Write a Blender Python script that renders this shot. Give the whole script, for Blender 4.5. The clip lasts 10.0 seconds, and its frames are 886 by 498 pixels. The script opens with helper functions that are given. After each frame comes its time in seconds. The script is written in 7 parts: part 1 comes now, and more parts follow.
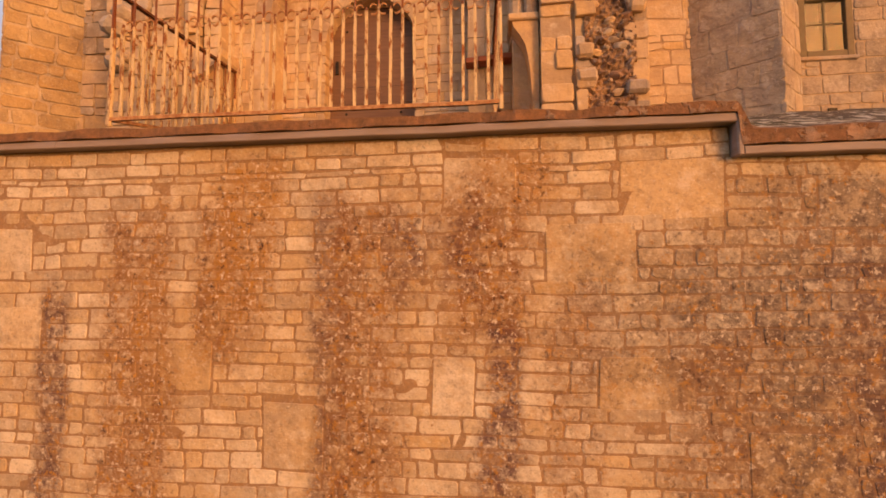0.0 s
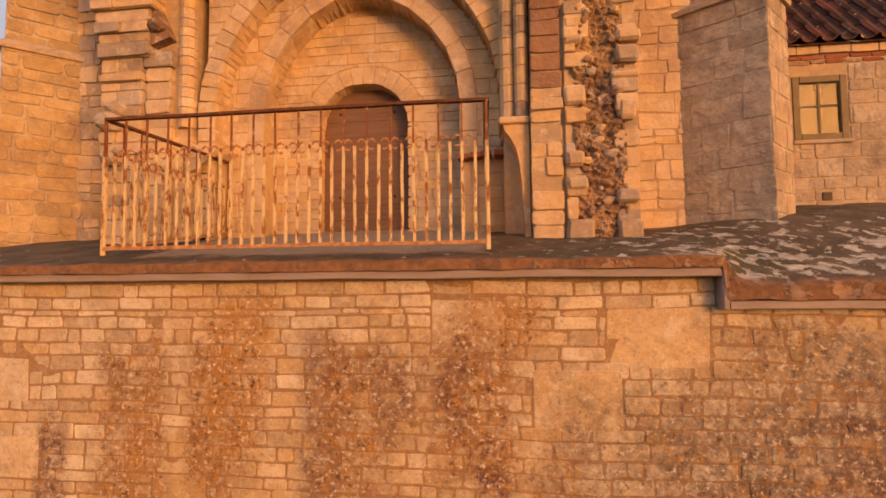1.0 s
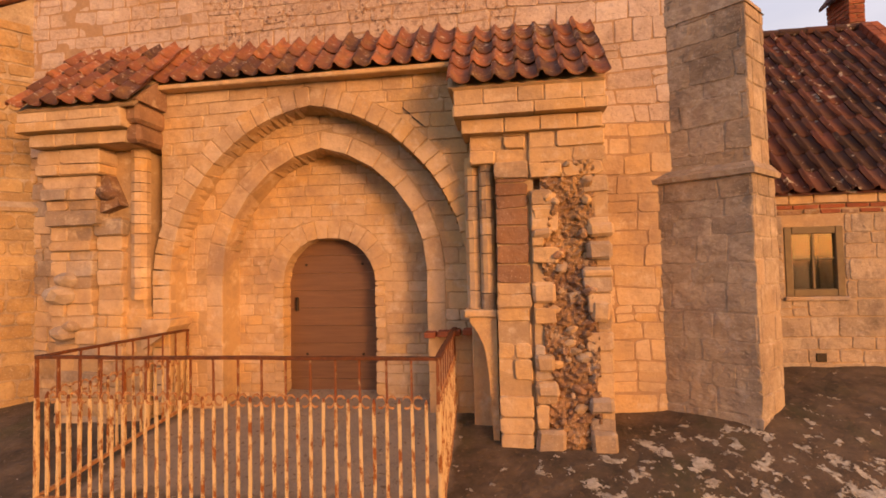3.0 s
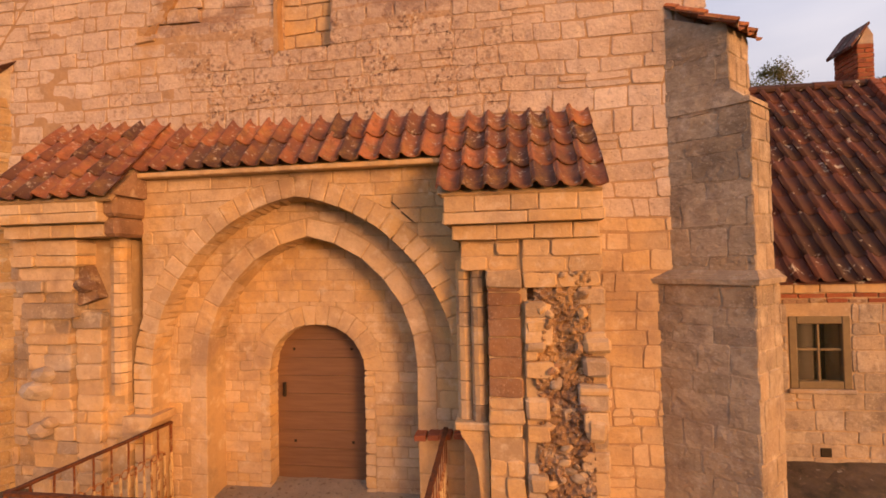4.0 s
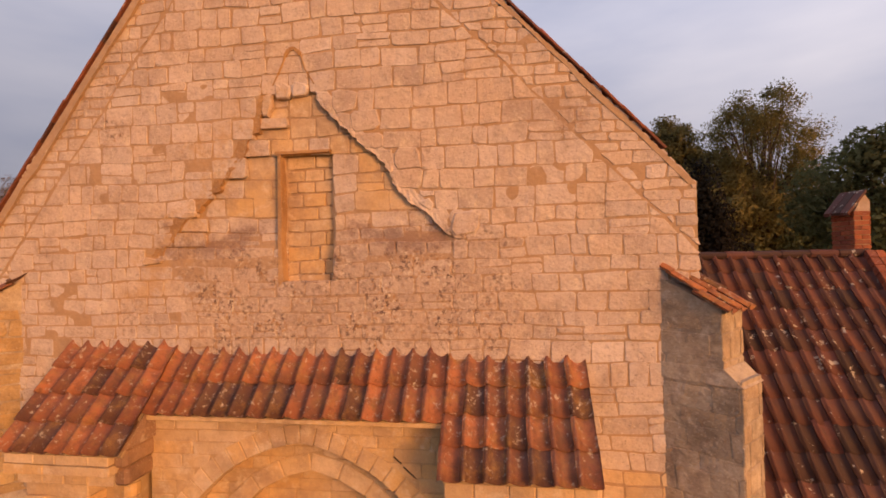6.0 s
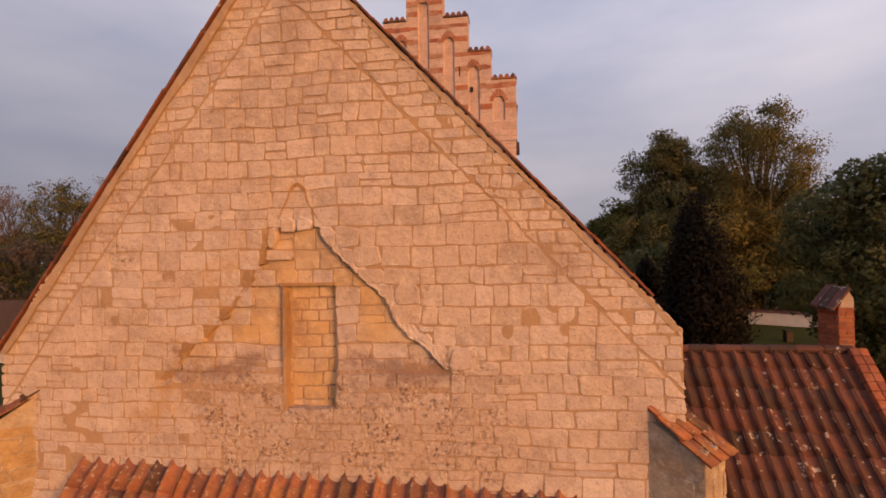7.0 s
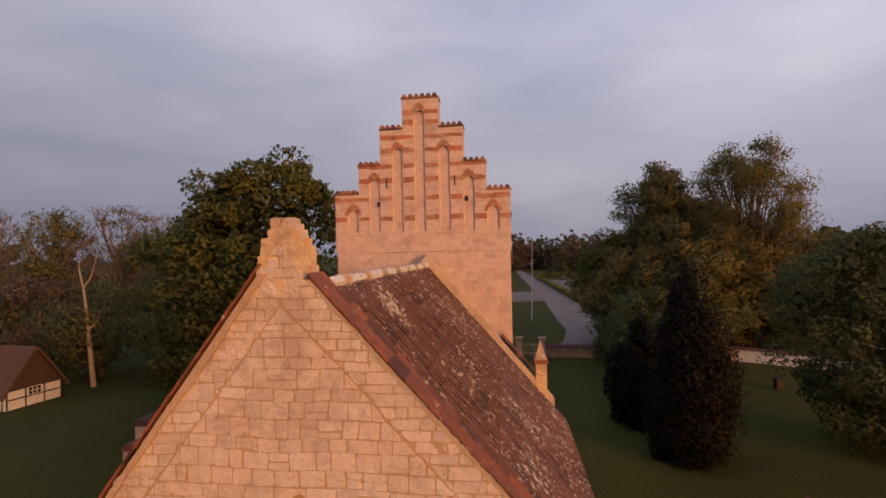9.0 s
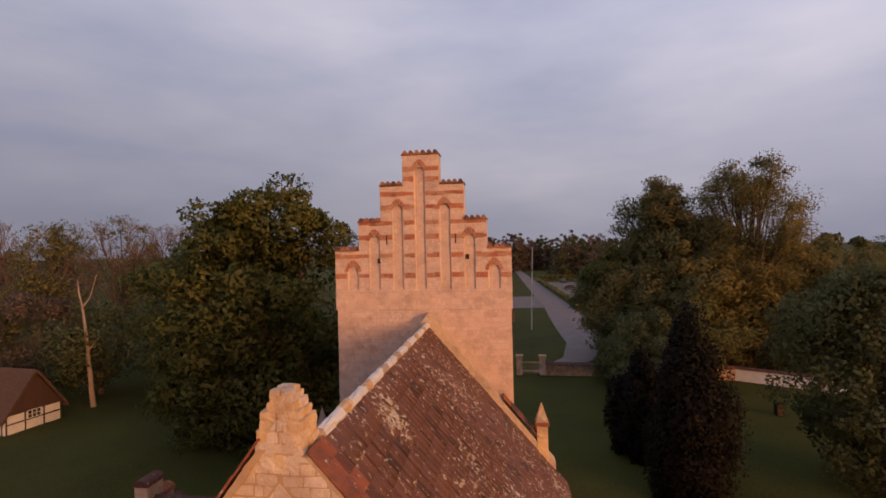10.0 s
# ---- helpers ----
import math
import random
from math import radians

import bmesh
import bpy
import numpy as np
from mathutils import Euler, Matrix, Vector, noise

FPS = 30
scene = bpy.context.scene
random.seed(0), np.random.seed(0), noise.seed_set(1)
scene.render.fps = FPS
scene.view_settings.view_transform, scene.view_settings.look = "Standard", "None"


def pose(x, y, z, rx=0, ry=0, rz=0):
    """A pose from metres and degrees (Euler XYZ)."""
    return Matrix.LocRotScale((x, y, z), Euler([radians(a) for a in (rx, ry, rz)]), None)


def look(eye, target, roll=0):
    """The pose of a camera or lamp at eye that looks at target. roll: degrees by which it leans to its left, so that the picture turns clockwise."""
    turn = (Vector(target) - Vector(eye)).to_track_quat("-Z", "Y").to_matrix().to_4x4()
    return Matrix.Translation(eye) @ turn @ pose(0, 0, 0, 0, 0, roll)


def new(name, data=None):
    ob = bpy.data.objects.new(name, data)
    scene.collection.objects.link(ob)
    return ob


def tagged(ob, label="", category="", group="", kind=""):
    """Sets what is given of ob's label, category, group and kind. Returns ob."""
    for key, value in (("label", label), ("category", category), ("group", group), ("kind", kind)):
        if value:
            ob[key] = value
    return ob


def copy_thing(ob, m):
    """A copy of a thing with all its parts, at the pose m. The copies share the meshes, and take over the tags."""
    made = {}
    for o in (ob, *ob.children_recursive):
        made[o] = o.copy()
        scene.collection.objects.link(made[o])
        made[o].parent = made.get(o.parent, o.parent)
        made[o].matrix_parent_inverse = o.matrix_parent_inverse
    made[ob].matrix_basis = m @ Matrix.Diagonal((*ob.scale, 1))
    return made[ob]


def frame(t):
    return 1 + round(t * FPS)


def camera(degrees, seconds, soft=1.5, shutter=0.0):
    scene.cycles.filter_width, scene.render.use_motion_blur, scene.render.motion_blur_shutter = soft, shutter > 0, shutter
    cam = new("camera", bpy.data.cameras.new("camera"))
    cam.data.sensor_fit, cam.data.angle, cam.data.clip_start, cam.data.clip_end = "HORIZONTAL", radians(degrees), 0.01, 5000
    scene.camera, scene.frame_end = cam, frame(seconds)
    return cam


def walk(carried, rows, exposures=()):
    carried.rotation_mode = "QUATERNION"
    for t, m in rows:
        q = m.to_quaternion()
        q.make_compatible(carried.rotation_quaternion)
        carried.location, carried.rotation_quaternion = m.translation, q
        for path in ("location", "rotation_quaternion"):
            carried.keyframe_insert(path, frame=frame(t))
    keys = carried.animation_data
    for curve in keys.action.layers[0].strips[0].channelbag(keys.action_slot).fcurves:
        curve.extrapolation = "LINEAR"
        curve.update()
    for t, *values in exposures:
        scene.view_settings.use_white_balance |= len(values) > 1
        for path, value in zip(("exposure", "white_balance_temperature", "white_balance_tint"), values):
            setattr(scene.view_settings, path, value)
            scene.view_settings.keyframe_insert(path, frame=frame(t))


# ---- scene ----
cam = camera(86.4, 10.0, 1.7)
PATH = [
    (0, (-0.011, 0.163, -1.282), (-0.246, 2.145, -1.154), -0.2),
    (0.5, (0.009, 0.11, -0.703), (-0.231, 2.092, -0.586), -0.4),
    (1, (0.128, 0.085, -0.161), (-0.123, 2.066, -0.052), -0.6),
    (1.5, (0.285, 0.05, 0.32), (0.027, 2.031, 0.423), -0.7),
    (2, (0.404, 0.069, 0.895), (0.137, 2.05, 0.979), -1.0),
    (2.5, (0.486, 0.212, 1.393), (0.214, 2.192, 1.476), -1.3),
    (4, (0.652, 0.544, 2.997), (0.374, 2.524, 3.038), -1.3),
    (4.5, (0.689, 0.59, 3.544), (0.405, 2.569, 3.598), -1.4),
    (5, (0.675, 0.519, 4.151), (0.39, 2.498, 4.19), -1.4),
    (5.5, (0.757, 0.458, 4.832), (0.473, 2.437, 4.869), -1.4),
    (5.7, (0.746, 0.429, 5.163), (0.459, 2.408, 5.189), -1.4),
    (6.8, (0.789, 0.22, 6.93), (0.508, 2.2, 6.954), -1.1),
    (7, (0.818, 0.141, 7.223), (0.538, 2.121, 7.246), -1.2),
    (7.5, (0.925, -0.06, 8.108), (0.647, 1.921, 8.132), -1.2),
    (8, (0.937, -0.167, 9.061), (0.665, 1.814, 9.088), -1.3),
    (8.5, (0.926, -0.199, 10.062), (0.659, 1.782, 10.084), -1.3),
    (9, (0.93, -0.143, 11.141), (0.67, 1.84, 11.157), -1.3),
    (9.5, (0.952, -0.105, 12.237), (0.695, 1.878, 12.244), -1.3),
    (10, (0.93, -0.027, 13.382), (0.671, 1.956, 13.383), -1.3),
]
EXPOSURES = [(0.0, -0.06, 6800, 10), (2.5, -0.10, 6750, 10), (4.5, -0.14, 6650, 10), (5.5, -0.17, 6600, 11), (7.0, -0.32, 6600, 13), (8.5, -0.44, 6450, 14), (10.0, -0.42, 6350, 14)]
walk(cam, [(t, look(eye, target, roll)) for t, eye, target, roll in PATH], EXPOSURES)

# ---- world and sun ----
SUN_SIDE, SUN_UP = 46.0, 6.0  # degrees to the side of the gable's normal, and above the horizon
world = bpy.data.worlds.new("sky")
scene.world = world
world.use_nodes = True
wn, wl = world.node_tree.nodes, world.node_tree.links
wn.clear()
w_out, w_bg = wn.new("ShaderNodeOutputWorld"), wn.new("ShaderNodeBackground")
w_sky = wn.new("ShaderNodeTexSky")
w_sky.sky_type, w_sky.sun_disc = "NISHITA", False
w_sky.sun_elevation, w_sky.sun_rotation = radians(SUN_UP), radians(180 - SUN_SIDE)
w_sky.dust_density, w_sky.ozone_density = 2.0, 2.0
w_dim = wn.new("ShaderNodeVectorMath")
w_dim.operation = "MULTIPLY"
w_dim.inputs[1].default_value = (0.12, 0.068, 0.026)   # morning haze
wl.new(w_sky.outputs[0], w_dim.inputs[0])
w_co, w_map, w_noise = wn.new("ShaderNodeTexCoord"), wn.new("ShaderNodeMapping"), wn.new("ShaderNodeTexNoise")
w_map.inputs["Scale"].default_value = (1.1, 1.1, 3.6)
w_noise.inputs["Scale"].default_value, w_noise.inputs["Detail"].default_value, w_noise.inputs["Roughness"].default_value = 1.3, 5.0, 0.5
wl.new(w_co.outputs["Generated"], w_map.inputs[0])
wl.new(w_map.outputs[0], w_noise.inputs["Vector"])
w_ramp = wn.new("ShaderNodeValToRGB")
w_ramp.color_ramp.elements[0].position, w_ramp.color_ramp.elements[0].color = 0.30, (0.49, 0.54, 0.755, 1)
w_ramp.color_ramp.elements[1].position, w_ramp.color_ramp.elements[1].color = 0.72, (0.98, 0.94, 1.05, 1)
wl.new(w_noise.outputs[0], w_ramp.inputs[0])
w_mix = wn.new("ShaderNodeMix")
w_mix.data_type = "RGBA"
w_dot, w_thin = wn.new("ShaderNodeVectorMath"), wn.new("ShaderNodeMapRange")
w_dot.operation = "DOT_PRODUCT"
w_dot.inputs[1].default_value = (math.sin(radians(SUN_SIDE)), -math.cos(radians(SUN_SIDE)), 0.1)
wl.new(w_co.outputs["Generated"], w_dot.inputs[0])
for key, value in (("From Min", 0.1), ("From Max", 1.0), ("To Min", 0.92), ("To Max", 0.12)):
    w_thin.inputs[key].default_value = value
w_thin.interpolation_type = "SMOOTHSTEP"
wl.new(w_dot.outputs["Value"], w_thin.inputs[0])
wl.new(w_thin.outputs[0], w_mix.inputs["Factor"])
wl.new(w_dim.outputs[0], w_mix.inputs["A"])
wl.new(w_ramp.outputs[0], w_mix.inputs["B"])
# the clouds darken towards the horizon and towards the north
w_sep, w_low, w_side, w_mul = wn.new("ShaderNodeSeparateXYZ"), wn.new("ShaderNodeMapRange"), wn.new("ShaderNodeMapRange"), wn.new("ShaderNodeMath")
wl.new(w_co.outputs["Generated"], w_sep.inputs[0])
for node, out, values in ((w_low, 2, (-0.02, 0.42, 0.49, 1.0)), (w_side, 0, (-0.7, 0.8, 0.84, 1.14))):
    for key, value in zip(("From Min", "From Max", "To Min", "To Max"), values):
        node.inputs[key].default_value = value
    wl.new(w_sep.outputs[out], node.inputs[0])
w_east, w_both = wn.new("ShaderNodeMapRange"), wn.new("ShaderNodeMath")
for key, value in zip(("From Min", "From Max", "To Min", "To Max"), (-0.9, 0.25, 1.6, 1.0)):
    w_east.inputs[key].default_value = value
wl.new(w_sep.outputs[1], w_east.inputs[0])
w_mul.operation = w_both.operation = "MULTIPLY"
wl.new(w_low.outputs[0], w_both.inputs[0])
wl.new(w_side.outputs[0], w_both.inputs[1])
wl.new(w_both.outputs[0], w_mul.inputs[0])
wl.new(w_east.outputs[0], w_mul.inputs[1])
w_shade = wn.new("ShaderNodeVectorMath")
w_shade.operation = "SCALE"
wl.new(w_mix.outputs["Result"], w_shade.inputs[0])
wl.new(w_mul.outputs[0], w_shade.inputs["Scale"])
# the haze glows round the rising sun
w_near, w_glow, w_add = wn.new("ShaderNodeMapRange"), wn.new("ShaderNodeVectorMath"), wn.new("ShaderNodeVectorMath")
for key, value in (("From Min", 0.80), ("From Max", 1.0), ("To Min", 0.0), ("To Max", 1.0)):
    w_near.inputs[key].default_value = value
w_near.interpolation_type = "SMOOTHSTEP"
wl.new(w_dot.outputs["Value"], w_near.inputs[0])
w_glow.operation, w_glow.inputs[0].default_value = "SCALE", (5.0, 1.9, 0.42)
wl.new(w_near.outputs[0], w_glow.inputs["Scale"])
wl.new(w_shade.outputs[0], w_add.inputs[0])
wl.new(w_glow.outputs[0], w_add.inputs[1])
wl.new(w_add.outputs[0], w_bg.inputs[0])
w_bg.inputs[1].default_value = 1.0
wl.new(w_bg.outputs[0], w_out.inputs[0])

sun_data = bpy.data.lights.new("sun", "SUN")
sun_data.energy, sun_data.angle, sun_data.color = 2.86, radians(16.0), (1.0, 0.548, 0.268)
sun = new("sun", sun_data)
_s, _u = radians(SUN_SIDE), radians(SUN_UP)
sun.matrix_world = look((60 * math.sin(_s) * math.cos(_u), -60 * math.cos(_s) * math.cos(_u), 60 * math.sin(_u)), (0, 0, 0))

# ---- materials ----
def nodes_of(name, rough=0.9):
    m = bpy.data.materials.new(name)
    m.use_nodes = True
    nt = m.node_tree
    b = nt.nodes["Principled BSDF"]
    b.inputs["Roughness"].default_value = rough
    b.inputs["Specular IOR Level"].default_value = 0.25
    return m, nt, b


def noise_tex(nt, scale, detail=4.0, rough=0.6, stretch=(1, 1, 1), offset=(0, 0, 0)):
    geo, mp, n = nt.nodes.new("ShaderNodeNewGeometry"), nt.nodes.new("ShaderNodeMapping"), nt.nodes.new("ShaderNodeTexNoise")
    mp.inputs["Scale"].default_value, mp.inputs["Location"].default_value = stretch, offset
    n.inputs["Scale"].default_value, n.inputs["Detail"].default_value, n.inputs["Roughness"].default_value = scale, detail, rough
    nt.links.new(geo.outputs["Position"], mp.inputs[0])
    nt.links.new(mp.outputs[0], n.inputs["Vector"])
    return n.outputs[0]


def ramp(nt, src, lo, hi, c0=(0, 0, 0), c1=(1, 1, 1)):
    r = nt.nodes.new("ShaderNodeValToRGB")
    r.color_ramp.elements[0].position, r.color_ramp.elements[0].color = lo, (*c0, 1)
    r.color_ramp.elements[1].position, r.color_ramp.elements[1].color = hi, (*c1, 1)
    nt.links.new(src, r.inputs[0])
    return r.outputs[0]


def mix(nt, fac, a, b, blend="MIX"):
    m = nt.nodes.new("ShaderNodeMix")
    m.data_type, m.blend_type = "RGBA", blend
    for sock, v in ((m.inputs["Factor"], fac), (m.inputs["A"], a), (m.inputs["B"], b)):
        if isinstance(v, (int, float)):
            sock.default_value = v
        elif isinstance(v, tuple):
            sock.default_value = (*v, 1)
        else:
            nt.links.new(v, sock)
    return m.outputs["Result"]


def calc(nt, op, a, b=0.0, c=0.0):
    m = nt.nodes.new("ShaderNodeMath")
    m.operation = op
    for sock, v in zip(m.inputs, (a, b, c)):
        if isinstance(v, (int, float)):
            sock.default_value = v
        else:
            nt.links.new(v, sock)
    return m.outputs[0]


def piece_random(nt):
    info, geo = nt.nodes.new("ShaderNodeObjectInfo"), nt.nodes.new("ShaderNodeNewGeometry")
    return calc(nt, "FRACT", calc(nt, "ADD", info.outputs["Random"], geo.outputs["Random Per Island"]))


def relief(nt, b, height, strength=0.4, dist=0.02):
    bump = nt.nodes.new("ShaderNodeBump")
    bump.inputs["Strength"].default_value, bump.inputs["Distance"].default_value = strength, dist
    nt.links.new(height, bump.inputs["Height"])
    nt.links.new(bump.outputs[0], b.inputs["Normal"])


def stone_material(name, light, dark, stain=(0.16, 0.12, 0.085), stain_at=(0.54, 0.70), pits=0.5, bump=0.5, extra=None, patch=(0.34, 0.24, 0.155), ochre=(0.50, 0.31, 0.13), grit=0.25, pale=(0.70, 0.59, 0.45)):
    m, nt, b = nodes_of(name)
    r = piece_random(nt)
    col = ramp(nt, r, 0.0, 1.0, dark, light)
    # single stones that are yellower or browner than their neighbours
    odd = calc(nt, "FRACT", calc(nt, "MULTIPLY", r, 5.71))
    col = mix(nt, calc(nt, "MULTIPLY", ramp(nt, odd, 0.62, 1.0), 0.75), col, ochre)
    col = mix(nt, calc(nt, "MULTIPLY", ramp(nt, odd, 0.0, 0.22, (1, 1, 1), (0, 0, 0)), 0.45), col, patch)
    # broad ochre and grey areas, and smaller stains
    col = mix(nt, calc(nt, "MULTIPLY", ramp(nt, noise_tex(nt, 0.9, 5, 0.62), 0.42, 0.62), 0.6), col, ochre)
    col = mix(nt, calc(nt, "MULTIPLY", ramp(nt, noise_tex(nt, 1.25, 6, 0.66, offset=(7, 3, 1)), *stain_at), 0.65), col, stain)
    col = mix(nt, calc(nt, "MULTIPLY", ramp(nt, noise_tex(nt, 3.4, 6, 0.66, offset=(1, 8, 4)), 0.50, 0.64), 0.5), col, patch)
    col = mix(nt, calc(nt, "MULTIPLY", ramp(nt, noise_tex(nt, 5.2, 6, 0.7, offset=(9, 2, 2)), 0.54, 0.68), 0.5), col, pale)
    col = mix(nt, calc(nt, "MULTIPLY", ramp(nt, noise_tex(nt, 11.0, 5, 0.7, offset=(2, 6, 9)), 0.50, 0.68), grit), col, mix(nt, 0.6, col, (0.14, 0.095, 0.07)))
    col = mix(nt, calc(nt, "MULTIPLY", ramp(nt, noise_tex(nt, 36.0, 3, 0.6), 0.60, 0.70), pits * 0.6), col, (0.15, 0.11, 0.085))
    col = mix(nt, calc(nt, "MULTIPLY", ramp(nt, noise_tex(nt, 48.0, 2, 0.5, offset=(3, 9, 4)), 0.62, 0.70), pits * 0.5), col, (0.72, 0.66, 0.56))
    if extra:
        col = extra(nt, col)
    nt.links.new(col, b.inputs["Base Color"])
    relief(nt, b, calc(nt, "ADD", calc(nt, "MULTIPLY", noise_tex(nt, 26.0, 5, 0.6), 0.6), calc(nt, "MULTIPLY", noise_tex(nt, 6.0, 4, 0.55), 2.2)), bump, 0.018)
    return m


def streaks(nt, col, k=1.0):
    """Brown and violet lichen that runs down the wall in bands under the gutter. Grey bands also paint in shadow."""
    sep, geo = nt.nodes.new("ShaderNodeSeparateXYZ"), nt.nodes.new("ShaderNodeNewGeometry")
    nt.links.new(geo.outputs["Position"], sep.inputs[0])
    wob = calc(nt, "MULTIPLY", calc(nt, "SUBTRACT", noise_tex(nt, 1.6, 4, 0.6, (1, 1, 0.7)), 0.5), 0.55)
    x, z = calc(nt, "ADD", sep.outputs[0], wob), calc(nt, "ADD", sep.outputs[2], calc(nt, "MULTIPLY", wob, 1.4))
    grain = ramp(nt, noise_tex(nt, 8.0, 6, 0.78, offset=(2, 5, 8)), 0.40, 0.58)
    crust = noise_tex(nt, 21.0, 5, 0.75, offset=(1, 2, 3))
    total = 0.0
    for x0, half, top, bottom, tint, power in STREAKS:
        d = calc(nt, "ABSOLUTE", calc(nt, "SUBTRACT", x, x0))
        band = calc(nt, "SMOOTH_MIN", 1.0, calc(nt, "MAXIMUM", 0.0, calc(nt, "MULTIPLY", calc(nt, "SUBTRACT", half * 1.2, d), 1.6 / half)), 0.1)
        down = calc(nt, "MINIMUM", 1.0, calc(nt, "MAXIMUM", 0.0, calc(nt, "MULTIPLY", calc(nt, "SUBTRACT", top, z), 4.0)))
        up = calc(nt, "MINIMUM", 1.0, calc(nt, "MAXIMUM", 0.0, calc(nt, "MULTIPLY", calc(nt, "SUBTRACT", z, bottom), 3.0)))
        fac = calc(nt, "MULTIPLY", calc(nt, "MULTIPLY", band, down), calc(nt, "MULTIPLY", up, power * k))
        fac = calc(nt, "MULTIPLY", fac, calc(nt, "ADD", calc(nt, "MULTIPLY", grain, 0.68), 0.32))
        col = mix(nt, fac, col, tint)
        total = calc(nt, "MAXIMUM", total, fac)
    # crusts: pale, ochre and dark grains on the streaks
    grow = calc(nt, "ADD", calc(nt, "MULTIPLY", total, 0.85), 0.22)
    col = mix(nt, calc(nt, "MULTIPLY", ramp(nt, crust, 0.54, 0.63), grow), col, (0.69, 0.57, 0.43))
    col = mix(nt, calc(nt, "MULTIPLY", ramp(nt, noise_tex(nt, 16.0, 5, 0.75, offset=(8, 2, 5)), 0.55, 0.62), grow), col, (0.42, 0.20, 0.04))
    col = mix(nt, calc(nt, "MULTIPLY", ramp(nt, noise_tex(nt, 23.0, 5, 0.75, offset=(5, 7, 1)), 0.545, 0.645), grow), col, (0.07, 0.035, 0.025))
    return col


def speckles(nt, col):
    """Orange broken stone along the vanished roof's line, and a field of dark and pale lichen below the blocked window."""
    sep, geo = nt.nodes.new("ShaderNodeSeparateXYZ"), nt.nodes.new("ShaderNodeNewGeometry")
    nt.links.new(geo.outputs["Position"], sep.inputs[0])
    x, z = sep.outputs[0], sep.outputs[2]
    # the broken line: from (-2.0, 7.6) down to (-4.0, 5.0)
    off = calc(nt, "ADD", calc(nt, "MULTIPLY", calc(nt, "ADD", x, 2.0), 0.793), calc(nt, "MULTIPLY", calc(nt, "SUBTRACT", z, 7.6), -0.61))
    off = calc(nt, "ADD", off, calc(nt, "MULTIPLY", calc(nt, "SUBTRACT", noise_tex(nt, 2.2, 5, 0.65, offset=(5, 1, 2)), 0.5), 1.5))
    near = ramp(nt, calc(nt, "ABSOLUTE", off), 0.12, 0.36, (1, 1, 1), (0, 0, 0))
    low = calc(nt, "MINIMUM", 1.0, calc(nt, "MAXIMUM", 0.0, calc(nt, "MULTIPLY", calc(nt, "SUBTRACT", z, 4.7), 2.0)))
    high = calc(nt, "MINIMUM", 1.0, calc(nt, "MAXIMUM", 0.0, calc(nt, "MULTIPLY", calc(nt, "SUBTRACT", 7.9, z), 3.0)))
    near = calc(nt, "MULTIPLY", calc(nt, "MULTIPLY", near, low), calc(nt, "MULTIPLY", high, ramp(nt, noise_tex(nt, 5.0, 5, 0.7, offset=(4, 4, 1)), 0.42, 0.56)))
    col = mix(nt, calc(nt, "MULTIPLY", near, 0.5), col, (0.48, 0.29, 0.12))
    wob = calc(nt, "MULTIPLY", calc(nt, "SUBTRACT", noise_tex(nt, 1.3, 6, 0.7, offset=(3, 3, 3)), 0.5), 3.6)
    dx = calc(nt, "DIVIDE", calc(nt, "ABSOLUTE", calc(nt, "ADD", x, 1.2)), 2.3)
    dz = calc(nt, "DIVIDE", calc(nt, "ABSOLUTE", calc(nt, "SUBTRACT", z, 5.2)), 0.75)
    field = calc(nt, "SUBTRACT", calc(nt, "SUBTRACT", 1.05, calc(nt, "MAXIMUM", dx, dz)), calc(nt, "MULTIPLY", wob, 0.5))
    field = ramp(nt, field, 0.0, 0.5)
    # and small colonies here and there on the rest of the wall
    field = calc(nt, "MAXIMUM", field, calc(nt, "MULTIPLY", ramp(nt, noise_tex(nt, 1.5, 4, 0.55, offset=(9, 4, 7)), 0.585, 0.67), 0.7))
    clump = ramp(nt, noise_tex(nt, 3.0, 5, 0.65, offset=(8, 5, 2)), 0.42, 0.60)
    col = mix(nt, calc(nt, "MULTIPLY", field, 0.45), col, (0.38, 0.26, 0.19))
    for sc, tint, at, lo, power in ((17.0, (0.13, 0.08, 0.07), (1, 4, 2), 0.52, 1.0), (22.0, (0.64, 0.55, 0.44), (6, 1, 9), 0.53, 0.9), (19.0, (0.38, 0.18, 0.05), (2, 9, 3), 0.56, 0.7)):
        dots = calc(nt, "MULTIPLY", ramp(nt, noise_tex(nt, sc, 4, 0.7, offset=at), lo, lo + 0.09), calc(nt, "MULTIPLY", field, power))
        col = mix(nt, calc(nt, "MULTIPLY", dots, calc(nt, "ADD", calc(nt, "MULTIPLY", clump, 0.7), 0.3)), col, tint)
    # two dark blots at the field's upper edge
    for x0, half in ((-2.75, 0.55), (-0.45, 0.62)):
        bx = calc(nt, "DIVIDE", calc(nt, "ABSOLUTE", calc(nt, "SUBTRACT", x, x0)), half)
        bz = calc(nt, "DIVIDE", calc(nt, "ABSOLUTE", calc(nt, "SUBTRACT", z, 5.88)), 0.16)
        blot = calc(nt, "SUBTRACT", 1.15, calc(nt, "ADD", calc(nt, "MAXIMUM", bx, bz), calc(nt, "MULTIPLY", calc(nt, "SUBTRACT", noise_tex(nt, 3.2, 7, 0.78, offset=(1, 1, 6)), 0.5), 7.0)))
        col = mix(nt, calc(nt, "MULTIPLY", ramp(nt, blot, 0.0, 0.9), 0.55), col, (0.17, 0.095, 0.085))
    return col


